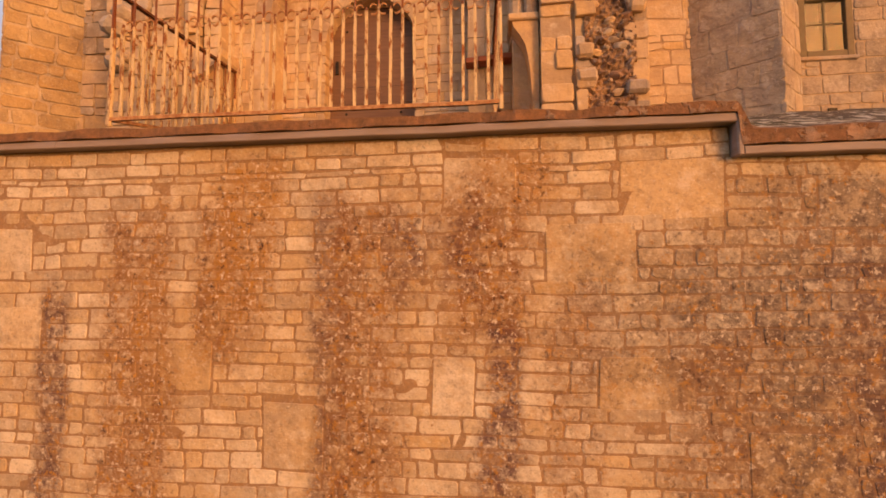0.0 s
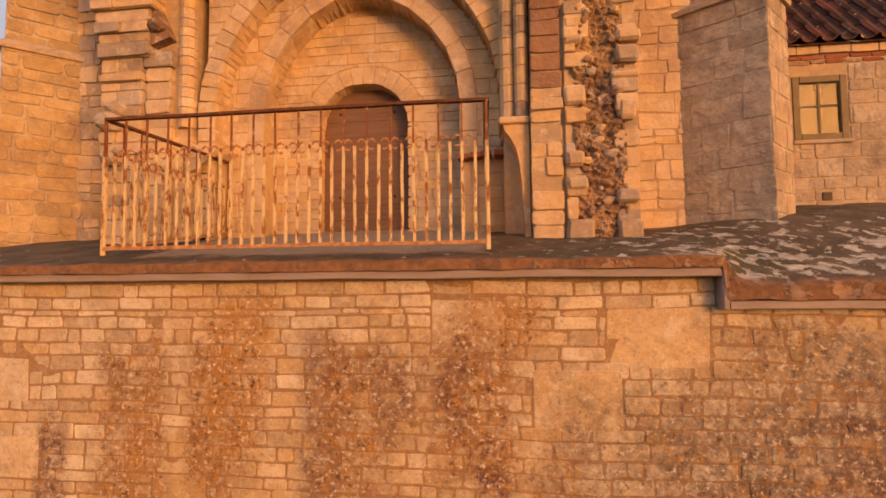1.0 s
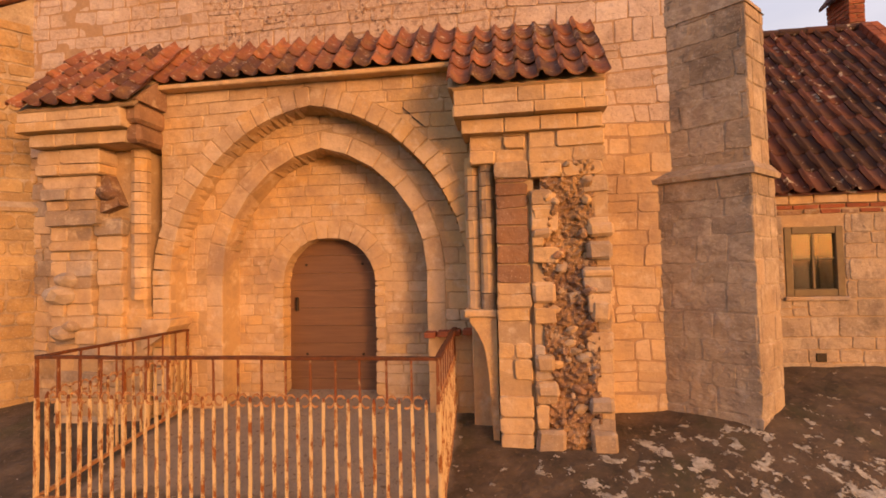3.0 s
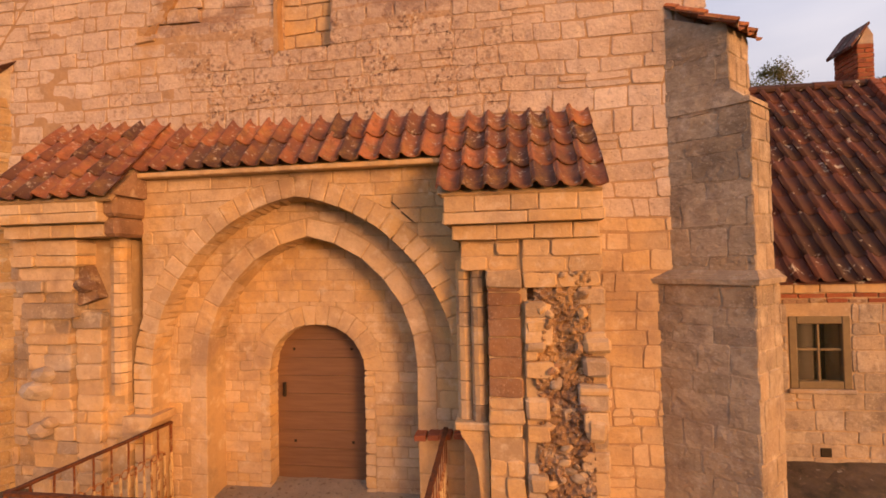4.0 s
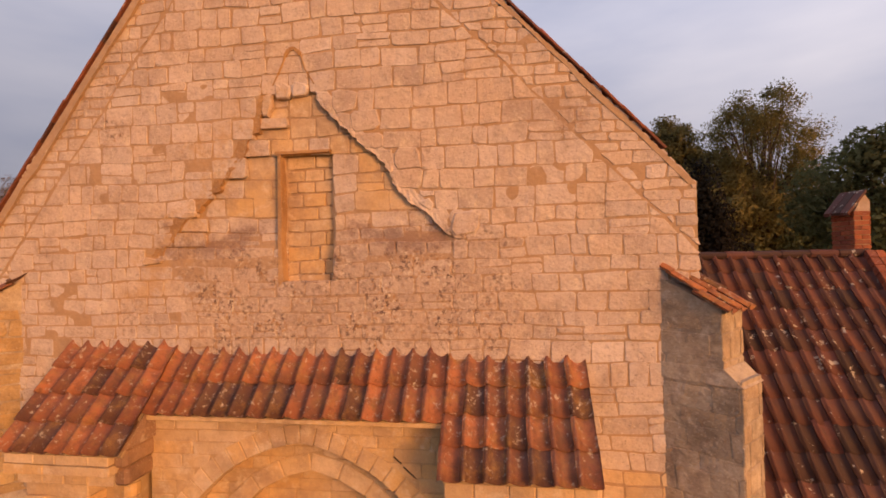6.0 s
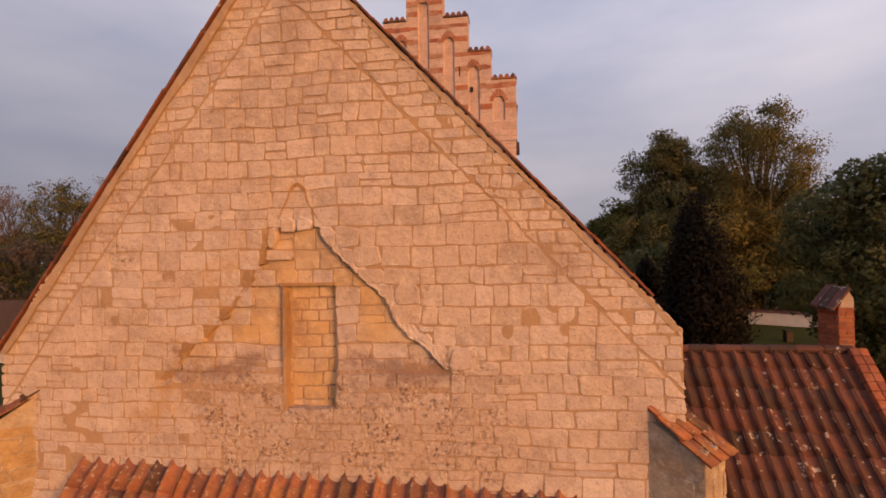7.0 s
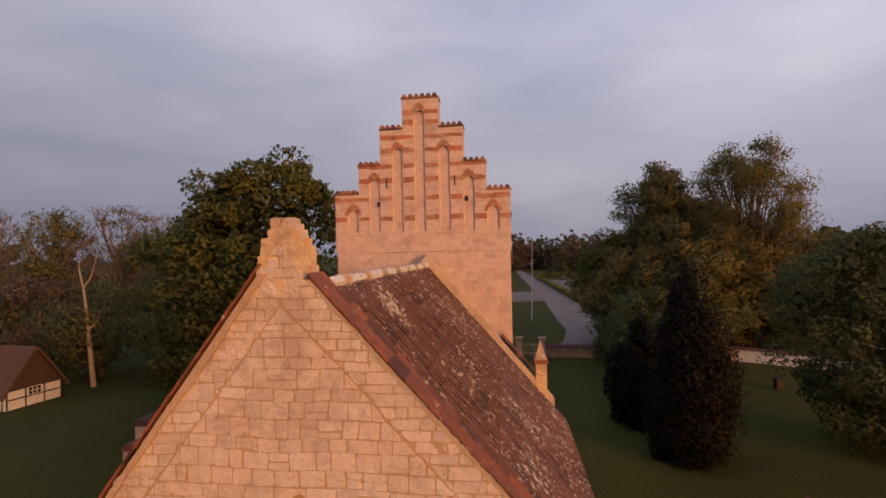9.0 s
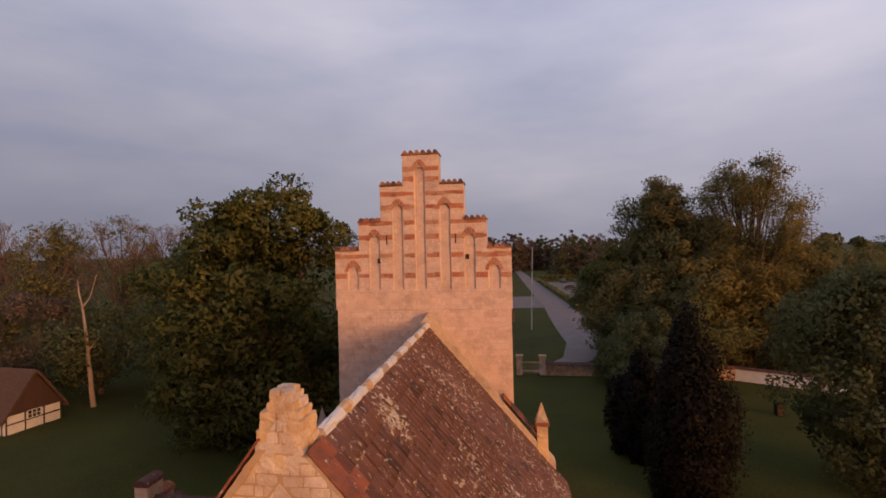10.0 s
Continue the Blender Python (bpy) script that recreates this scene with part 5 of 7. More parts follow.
def build_left_pier():
    p = pier_l
    box("core", -4.62, -3.50, 5.16, 5.56, 0.0, 3.3, M_MORTAR, p, 0.02)
    build_cornice(p, -4.70, -3.44, 3.70)
    box("stained_block", -3.48, -3.31, 4.84, 5.3, 3.30, 3.50, M_STAINED, p, 0.035)
    box("stained_block", -3.45, -3.29, 4.80, 5.3, 3.505, 3.72, M_STAINED, p, 0.035)
    # flat courses, each overhanging the one below a little
    for x0, x1, y, z0, z1, h in ((-4.66, -3.86, 4.93, 3.0, 3.29, 0.15), (-4.64, -3.92, 4.965, 2.86, 3.0, 0.14), (-4.63, -3.94, 4.955, 2.73, 2.86, 0.13), (-4.60, -3.94, 4.995, 2.44, 2.73, 0.14),
                                 (-4.58, -4.05, 5.02, 2.16, 2.44, 0.14), (-4.60, -4.05, 5.05, 1.30, 2.16, 0.15), (-4.58, -4.02, 5.08, 0.15, 1.30, 0.16)):
        stack(p, x0, x1, y, z0, z1, h, lambda z: M_WARM if rng.random() < 0.65 else M_GREYSTONE, 0.025, split=0.9, depth=0.4)
    # broken capital, and the shaft of stones below it
    prism("broken_capital", [(-3.95, 3.04), (-3.86, 3.0), (-3.70, 2.66), (-3.95, 2.58)], 5.03, 5.4, M_RUBBLE, p)
    stack(p, -4.06, -3.70, 5.05, 2.33, 2.53, 0.2, M_GREYSTONE, 0.0, depth=0.3)
    stack(p, -4.04, -3.72, 5.09, 0.15, 2.33, 0.17, M_WARM, 0.02, split=0.3, depth=0.3)
    stack(p, -3.74, -3.46, 5.15, 0.15, 1.5, 0.17, M_WARM, 0.02, split=0.3, depth=0.3)
    for x, z, r in ((-4.44, 1.68, 0.17), (-4.36, 1.84, 0.13), (-4.42, 1.24, 0.13), (-4.32, 1.32, 0.09), (-3.86, 2.80, 0.12)):
        bm = bmesh.new()
        bmesh.ops.create_icosphere(bm, subdivisions=2, radius=r)
        for w in bm.verts:
            w.co *= 1 + 0.3 * noise.noise(w.co * 9)
            w.co.z *= 0.7
        part("broken_stone", bm, M_GREYSTONE if z < 2 else M_RUBBLE, p, at=pose(x, 5.045, z, 0, 0, rng.uniform(0, 90)))
    z = 1.6
    while z < 3.25:
        h = rng.uniform(0.10, 0.16)
        bm = bmesh.new()
        bmesh.ops.create_cone(bm, cap_ends=True, segments=10, radius1=0.10, radius2=0.10, depth=h - 0.008)
        part("roll", bm, M_WARM, p, at=pose(-3.575, 5.19, z + h / 2))
        z += h
    prism("corbel", [(-3.5, 1.38), (-3.14, 1.38), (-3.16, 1.30), (-3.25, 1.2), (-3.4, 1.1), (-3.5, 1.05)], 5.10, 5.48, M_WARM, p)


build_left_pier()


# ---- pantiles ----
def pantile_shape(w, l, n=10, lift=0.042, thick=0.016, step=0.030, hollow=0.75):
    """One S-shaped tile, lying on x (across) and y (up the slope), curved in z."""
    prof = []
    for i in range(n + 1):
        t = i / n
        z = lift * math.sin(math.pi * t / 0.30) if t < 0.30 else -lift * hollow * math.sin(math.pi * (t - 0.30) / 0.70)
        prof.append((-w * 0.54 + t * w * 1.08, z))
    vs = []
    for y, dz in ((0, step), (l, 0.0)):
        vs += [(x, y, z + dz) for x, z in prof]
    for y, dz in ((0, step), (l, 0.0)):
        vs += [(x, y, z + dz - thick) for x, z in prof]
    k = n + 1
    fs = [(i, i + 1, k + i + 1, k + i) for i in range(n)]
    fs += [(2 * k + i, i + 1 - 1, i + 1, 2 * k + i + 1)[::-1] for i in range(n)]
    fs += [(2 * k, 3 * k, k, 0), (2 * k + n, n, k + n, 3 * k + n)]
    return vs, fs


def tile_field(owner, corner, across, up, cols, rows, w, l, material, limit=300, first=None, name="pantile", keep=None, lift=0.042, step=0.030):
    """Rows of pantiles on a sloping plane; shared meshes for the single ones."""
    z = across.cross(up).normalized()
    m = Matrix((across, up, z)).transposed().to_4x4()
    meshes = []
    for k in range(4):
        vs, fs = pantile_shape(w, l * 1.16, 10, lift, 0.018, step)
        me = bpy.data.meshes.new(name)
        me.from_pydata([(x + rng.uniform(-0.003, 0.003), y, q + rng.uniform(-0.003, 0.003)) for x, y, q in vs], [], fs)
        me.shade_smooth()
        me.materials.append(material)
        meshes.append(me)
    spots = [(i, j) for j in range(rows) for i in range(cols) if keep is None or keep(i, j)]
    if first:
        spots.sort(key=lambda s: 0 if first(*s) else 1)
    V, Fc = [], []
    for q, (i, j) in enumerate(spots):
        p = Vector(corner) + across * ((i + 0.5) * w) + up * (j * l) + z * rng.uniform(0.0, 0.008)
        mm = Matrix.Translation(p) @ m @ pose(0, 0, 0, rng.uniform(-1, 1), rng.uniform(-1.2, 1.2), rng.uniform(-1.5, 1.5))
        if q < limit:
            ob = new(name, rng.choice(meshes))
            ob.matrix_basis = mm
            ob.parent = owner
        else:
            vs, fs = pantile_shape(w, l * 1.16, 5, lift, 0.018, step)
            o = len(V)
            V += [mm @ Vector(v) for v in vs]
            Fc += [tuple(a + o for a in f) for f in fs[:5]]
    if V:
        ob = raw("far_tiles", V, Fc, material, owner, smooth=False)
        ob["kind"] = "stuff"


porch_roof = thing("portal_roof", "narrow red pantile roof over the blocked arch", "tile roof")


def build_portal_roof():
    px_ = Vector((1, 0, 0))
    # z falls slightly towards the sunny side along the wall
    for x0, cols, y_low, z_low, rows in ((-4.70, 7, 4.66, 3.70, 4), (-3.30, 16, 5.03, 4.00, 2), (0.03, 7, 4.66, 3.60, 4)):
        z_top = 4.66 if x0 < -4 else (4.58 if x0 < 0 else 4.52)
        up = Vector((0, FACE - y_low, z_top - z_low))
        l = up.length / rows
        tile_field(porch_roof, (x0, y_low, z_low), px_, up.normalized(), cols, rows, 0.208, l, M_TILE)
        w = cols * 0.208
        prism("boarding", [(x0 + 0.03, 0), (x0 + w - 0.03, 0), (x0 + w - 0.03, up.length), (x0 + 0.03, up.length)], 0.0, 0.03, M_MORTAR, porch_roof,
              at=Matrix.Translation((0, y_low + 0.06, z_low - 0.03)) @ Matrix.Rotation(-math.atan2(up.y, up.z), 4, "X"))
    box("eaves_board", P_L + 0.03, 0.06, 5.06, 5.2, 3.93, 3.985, M_WARM, porch_roof, 0.01, "warm stone drip course under the tiles")
    # mortared cheek where the side roofs reach further out than the middle one
    for x in (-3.31, 0.02):
        zl = 3.72 if x < -1 else 3.58
        vs = [(x, 4.74, zl), (x, 5.22, zl), (x, 5.22, 4.18), (x + 0.05, 4.74, zl), (x + 0.05, 5.22, zl), (x + 0.05, 5.22, 4.18)]
        raw("cheek", vs, [(0, 1, 2), (5, 4, 3), (0, 2, 5, 3), (0, 3, 4, 1), (1, 4, 5, 2)], M_RUBBLE if x < -1 else M_WARM, porch_roof)


build_portal_roof()


# ---- diagonal buttresses at the gable's corners ----
def slab(name, low, high, material, owner, label=""):
    """A solid between two outlines with as many corners, given as points in space."""
    n = len(low)
    fs = [tuple(range(n))[::-1], tuple(range(n, 2 * n))] + [(i, (i + 1) % n, n + (i + 1) % n, n + i) for i in range(n)]
    return raw(name, list(low) + list(high), fs, material, owner, label)


def build_buttress(corner, front_turn, flank_turn, sunny):
    """corner: the lower front corner by the gable; the front runs along front_turn, the flank goes back along flank_turn."""
    b = thing("buttress", "stepped diagonal limestone buttress with a small tiled top", "buttress", group="corner buttresses")
    f, g = radians(front_turn), radians(flank_turn)
    along, back_dir, inward = Vector((math.cos(f), math.sin(f), 0)), Vector((-math.sin(g), math.cos(g), 0)), Vector((-math.sin(f), math.cos(f), 0))
    base = Vector((corner[0], corner[1], 0))
    depth = 1.5

    def outline(c, w, z, grow=0.0, deep=depth):
        """The plan of a stage at a height."""
        return [c - along * grow - back_dir * grow + Vector((0, 0, z)), c + along * (w + grow) - inward * grow + Vector((0, 0, z)),
                c + along * (w + grow) + inward * deep * 0.8 + Vector((0, 0, z)), c - along * grow + back_dir * deep + Vector((0, 0, z))]

    stages = [(-0.1, 2.72, base, 0.58), (2.80, 4.36, base + along * 0.08 + back_dir * 0.02, 0.45), (4.40, 5.10, base + along * 0.08 + back_dir * 0.18, 0.47)]
    for z0, z1, c, w in stages:
        slab("core", outline(c, w, z0, -0.007), outline(c, w, z1 + 0.06, -0.007), M_BUTTRESS, b)
        turn = Matrix.Translation(c) @ Matrix.Rotation(f, 4, "Z")
        mas = Masonry(b, M_BUTTRESS, turn, 200)
        flank = Masonry(b, M_BUTTRESS, Matrix.Translation(c) @ Matrix.Rotation(g - math.pi / 2, 4, "Z"), 200)
        other = Masonry(b, sunny, Matrix.Translation(c + along * w) @ Matrix.Rotation(f + math.pi / 2, 4, "Z"), 60)
        for r in rows_of(0.0, w, z0, z1, 0.23, 0.25, 0.30, 0.4, 0.012):
            mas.add(rect(r), 0.0, rng.uniform(0.0, 0.008), 0.02, 0.014, 0.018, 0.006)
        for r in rows_of(-depth, 0.0, z0, z1 + 0.07, 0.225, 0.32, 0.40, 0.55, 0.008, (), 0.15):
            flank.add(rect(r), 0.0, rng.uniform(-0.003, 0.005), 0.02, 0.006, 0.02, 0.014)
        for r in rows_of(0.0, depth * 0.8, z0, z1, 0.17, 0.3, 0.31, 0.5, 0.02):
            other.add(rect(r), 0.0, rng.uniform(0.0, 0.022), 0.02, 0.014, 0.025, 0.012)
        mas.build(), flank.build(), other.build()
    low, mid, top = stages
    slab("ledge", outline(low[2], low[3], 2.70, 0.035), outline(low[2], low[3], 2.75, 0.045), M_BUTTRESS, b, "worn projecting ledge")
    slab("weathering", outline(low[2], low[3], 2.75, 0.04), outline(mid[2], mid[3], 2.83, 0.01), M_BUTTRESS, b)
    slab("weathering", outline(mid[2], mid[3], 4.36, 0.012), outline(top[2], top[3], 4.52, 0.01), M_BUTTRESS, b)
    # sloping top: rises from the front to the gable
    c, w = top[2], top[3]
    rise = outline(c, w, 5.08)
    rise[2].z = rise[3].z = 5.88
    slab("head", outline(c, w, 5.0), rise, M_BUTTRESS, b)
    up = (inward * 1.2 + Vector((0, 0, 0.80))).normalized()
    tile_field(b, c - along * 0.08 - inward * 0.09 + Vector((0, 0, 5.06)), along, up, 3, 4, 0.2, 0.32, M_TILE)


build_buttress((2.80, 5.06), 45, 54, M_BUTTRESS)
# its twin at the far corner
build_buttress((GL - 0.42, 5.44), -47, -47, M_FIELDSTONE)

# ---- nave ----
RIDGE_X, RIDGE_Z, NAVE_Y0, NAVE_Y1 = -1.84, 10.72, 6.12, 16.45
NS = 1.146


def build_nave():
    n = thing("wall_nave", "plain limestone side walls of the church nave", "nave", kind="structure")
    box("south_wall", 1.9, 2.58, NAVE_Y0, 16.9, -0.4, 5.5, M_STONE, n, 0.02)
    box("north_wall", GL + 0.1, -5.1, NAVE_Y0, 16.9, -0.4, 5.2, M_STONE, n, 0.02)
    prism("west_gable", [(GL + 0.05, -0.4), (2.5, -0.4), (2.5, 6.0), (RIDGE_X, 11.1), (GL, 5.9)], 16.42, 16.9, M_STONE, n)
    r = thing("nave_roof", "steep brown clay-tile roof of the nave spotted with pale lichen", "church roof", kind="structure")
    ux, uy = Vector((0, 1, 0)), Vector((-1, 0, NS)).normalized()
    x_e = 2.86
    z_e = RIDGE_Z - NS * (x_e - RIDGE_X)
    length = math.hypot(x_e - RIDGE_X, RIDGE_Z - z_e)
    cols, rows = int((NAVE_Y1 - NAVE_Y0) / 0.22) + 1, 20
    tile_field(r, (x_e, NAVE_Y0, z_e), ux, uy, cols, rows, 0.22, length / rows, M_ROOFTILE, 300, lambda i, j: j > 8 and i < 30, lift=0.014, step=0.018)
    raw("underlay", [(x_e, NAVE_Y0, z_e - 0.03), (x_e, 16.6, z_e - 0.03), (RIDGE_X, 16.6, RIDGE_Z - 0.03), (RIDGE_X, NAVE_Y0, RIDGE_Z - 0.03),
                     (-6.1, NAVE_Y0, RIDGE_Z - 1.3 * 4.26 - 0.03), (-6.1, 16.6, RIDGE_Z - 1.3 * 4.26 - 0.03)], [(0, 1, 2, 3), (3, 2, 5, 4)], M_ROOFTILE, r)
    uy2 = Vector((1, 0, 1.3)).normalized()
    tile_field(r, (-6.1, 16.6, RIDGE_Z - 1.3 * 4.26), Vector((0, -1, 0)), uy2, cols, 20, 0.22, math.hypot(4.26, 1.3 * 4.26) / 20, M_ROOFTILE, 0)
    for i in range(25):
        y = NAVE_Y0 + 0.1 + i * 0.425
        bm = bmesh.new()
        g = bmesh.ops.create_cone(bm, cap_ends=True, segments=12, radius1=0.105, radius2=0.09, depth=0.44)
        for v in bm.verts:
            v.co += Vector((rng.uniform(-0.022, 0.022), rng.uniform(-0.022, 0.022), 0))
        part("ridge_tile", bm, M_WHITE if i % 3 else M_GREYSTONE, r, at=pose(RIDGE_X, y + 0.2, RIDGE_Z - 0.02, 90, 0, 0))
    for i in range(5):
        bm = bmesh.new()
        box_into(bm, 0, 0.36, 16.36, 16.92, 0, 0.03, 0.008)
        part("verge_tile", bm, M_COPING, r, at=Matrix.Translation((RIDGE_X + 2.6 + i * 0.235, 0, 11.1 - (2.6 + i * 0.235) * 1.118)) @ Matrix.Rotation(math.atan(1.118), 4, "Y"))
    p = thing("pinnacle", "small square stone pinnacle with a pointed cap at the gable's foot", "pinnacle")
    box("shaft", 1.88, 2.26, 16.4, 16.78, 5.6, 7.25, M_WARM, p, 0.015)
    box("collar", 1.83, 2.31, 16.35, 16.83, 7.25, 7.38, M_BRICK, p, 0.015)
    bm = bmesh.new()
    bmesh.ops.create_cone(bm, cap_ends=True, segments=4, radius1=0.29, radius2=0.02, depth=0.62)
    part("cap", bm, M_GREYSTONE, p, at=pose(2.07, 16.59, 7.69, 0, 0, 45))


build_nave()


def build_north_cap():
    q = thing("pinnacle", "small pinnacle with a grey lead cap at the north gable foot", "pinnacle")
    box("shaft", -6.02, -5.70, 16.45, 16.77, 5.0, 6.9, M_WARM, q, 0.015)
    bm = bmesh.new()
    bmesh.ops.create_cone(bm, cap_ends=True, segments=4, radius1=0.26, radius2=0.01, depth=0.8)
    part("cap", bm, M_GUTTER, q, at=pose(-5.86, 16.61, 7.3, 0, 0, 45))


build_north_cap()


# ---- tower ----
def build_tower():
    t = thing("tower", "tall limestone church tower with stepped gable and red brick bands", "church tower")
    cx, y0, y1 = -2.08, 16.93, 23.2
    box("body", -5.31, 1.13, y0 + 0.02, y1, -0.2, 11.2, M_TOWER, t, 0.02)
    box("upper_body", -5.35, 1.17, y0 + 0.5, y1 + 0.1, 11.2, 12.6, M_TOWER, t, 0.02)
    steps = ((-5.35, 1.17, 11.2, 13.38), (-4.43, 0.31, 13.38, 14.42), (-3.58, -0.49, 14.42, 15.74), (-2.73, -1.38, 15.74, 16.84))
    niches = []
    for x, half, top in ((-2.10, 0.17, 16.45), (-2.93, 0.18, 15.05), (-1.20, 0.18, 15.05), (-3.83, 0.18, 13.95), (-0.32, 0.18, 13.95), (-4.66, 0.19, 12.82), (0.55, 0.19, 12.82)):
        niches.append((x, half, top - half * 1.1, 11.95))

    def in_niche(u, v, grow=0.0):
        for x, half, top, low in niches:
            if abs(u - x) < half + grow and low - grow < v < top:
                return True
            if v >= top and math.hypot(u - x, (v - top) / 1.1) < half + grow:
                return True
        return False

    def within(u, v):
        return any(a < u < b and lo - 0.09 < v < hi for a, b, lo, hi in steps)

    yf = y0 - 0.010
    height_sheet("gable_face", -5.35, 1.17, 11.2, 16.84, 0.04, lambda u, v: yf + (0.065 if in_niche(u, v) else 0.0), within, M_TOWER, t)
    for a, b, lo, hi in steps:
        box("gable_step", a + 0.004, b - 0.004, yf + 0.17, yf + 0.55, lo, hi, M_TOWER, t, 0)
        for sx in (a, b - 0.03):
            box("step_side", sx, sx + 0.03, yf + 0.005, yf + 0.56, lo, hi, M_TOWER, t, 0)
        # toothed tiles on every step
        n = max(3, int(round((b - a) / 0.21)))
        for i in range(n):
            x = a + (i + 0.5) * (b - a) / n
            inner = [s for s in steps if s[2] == hi]
            if inner and inner[0][0] - 0.05 < x < inner[0][1] + 0.05:
                continue
            vs = [(-0.095, 0, 0), (0.095, 0, 0), (0.06, 0, 0.09), (0.0, 0, 0.135), (-0.06, 0, 0.09)]
            poly = [(x + u, hi + 0.05 + v) for u, _, v in vs]
            prism("tooth_tile", poly, yf - 0.06, yf + 0.6, M_TILE, t)
        for s0, s1 in ((a - 0.03, b + 0.03),):
            inner = [s for s in steps if s[2] == hi]
            spans = [(s0, inner[0][0]), (inner[0][1], s1)] if inner else [(s0, s1)]
            for q0, q1 in spans:
                box("tile_course", q0, q1, yf - 0.05, yf + 0.6, hi, hi + 0.055, M_TILE, t, 0.008)
    # red brick bands between the niches
    for z in (12.46, 13.19, 13.86, 14.39, 14.96, 15.97, 16.36, 15.45):
        span = [s for s in steps if s[2] <= z < s[3]]
        if not span:
            continue
        a, b = span[0][0], span[0][1]
        cuts = sorted((x - half - 0.03, x + half + 0.03) for x, half, top, low in niches if low < z < top + half)
        u = a
        for c0, c1 in cuts + [(b, b)]:
            if c0 - u > 0.08:
                x = u + 0.01
                while x < c0 - 0.03:
                    end = min(c0 - 0.01, x + rng.uniform(0.2, 0.5))
                    if c0 - end < 0.1:
                        end = c0 - 0.01
                    box("brick_band", x, end, yf - 0.016 - rng.uniform(0, 0.006), yf + 0.02, z - 0.088 + rng.uniform(-0.028, 0.028), z + 0.078 + rng.uniform(-0.028, 0.028), M_TOWERBRICK, t, 0.006)
                    x = end
            u = c1
    # brick hoods over the niches
    for x, half, top, low in niches:
        for i in range(8):
            a0, a1 = math.pi * i / 8 + 0.03, math.pi * (i + 1) / 8 - 0.03
            poly = [(x + math.cos(q) * r, top + (1.1 + (0.30 * math.sin(q) ** 6 if r > half else 0.0)) * math.sin(q) * r) for q, r in ((a0, half), (a0, half + 0.13), (a1, half + 0.13), (a1, half))]
            prism("hood_brick", poly, yf - 0.02, yf + 0.05, M_TOWERBRICK, t)
    box("string_course", -5.36, 1.18, yf - 0.012, yf + 0.1, 11.84, 11.90, M_TOWER, t, 0.012)
    # putlog holes: black blocks on the face give the shade inside
    for x, z in ((-3.66, 13.0), (-0.4, 13.1)):
        box("putlog_hole", x - 0.06, x + 0.06, yf - 0.004, yf + 0.03, z - 0.09, z + 0.09, M_IRON, t, 0.004, "dark square block painting in a hole's shade")
    for x in (-3.36, -0.82):
        box("wall_anchor", x - 0.02, x + 0.02, yf - 0.03, yf, 13.6, 13.95, M_IRON, t, 0.006, "black iron wall anchor")
    box("beam_end", 1.06, 1.24, 17.0, 17.25, 10.72, 11.14, M_TIMBER, t, 0.01, "dark timber under the overhang")
    mas = Masonry(t, M_TOWER, limit=120)
    for r in rows_of(-5.31, 1.13, 7.2, 11.2, 0.19, 0.4, 0.48, 0.6, 0.012):
        mas.add(rect(r), y0 + 0.010, rng.uniform(0.002, 0.016), 0.03, 0.012, 0.014, 0.006)
    for a, b, lo, hi in steps:
        for r in rows_of(a, b, lo, hi, 0.20, 0.25, 0.36, 0.5, 0.02):
            u, v = (r[0] + r[1]) / 2, (r[2] + r[3]) / 2
            spans = [(r[0], r[1])]
            for x, half, top, low in niches:
                if low - 0.05 < v < top + half * 1.1:
                    spans = [q for s in spans for q in ((s[0], min(s[1], x - half - 0.02)), (max(s[0], x + half + 0.02), s[1])) if q[1] - q[0] > 0.06]
            for s0, s1 in spans:
                mas.add(rect((s0, s1, r[2], r[3])), yf, rng.uniform(0.004, 0.022), 0.02, 0.012, 0.014, 0.006)
    mas.build()
    # saddle roof behind the stepped gable
    vs = [(-5.4, y0 + 0.4, 12.55), (1.22, y0 + 0.4, 12.55), (1.22, y1, 12.55), (-5.4, y1, 12.55), (cx, y0 + 0.4, 16.0), (cx, y1, 16.0)]
    raw("tower_roof", vs, [(0, 4, 5, 3), (4, 1, 2, 5), (3, 5, 2), (0, 1, 4), (0, 3, 2, 1)], M_ROOFTILE, t)


build_tower()


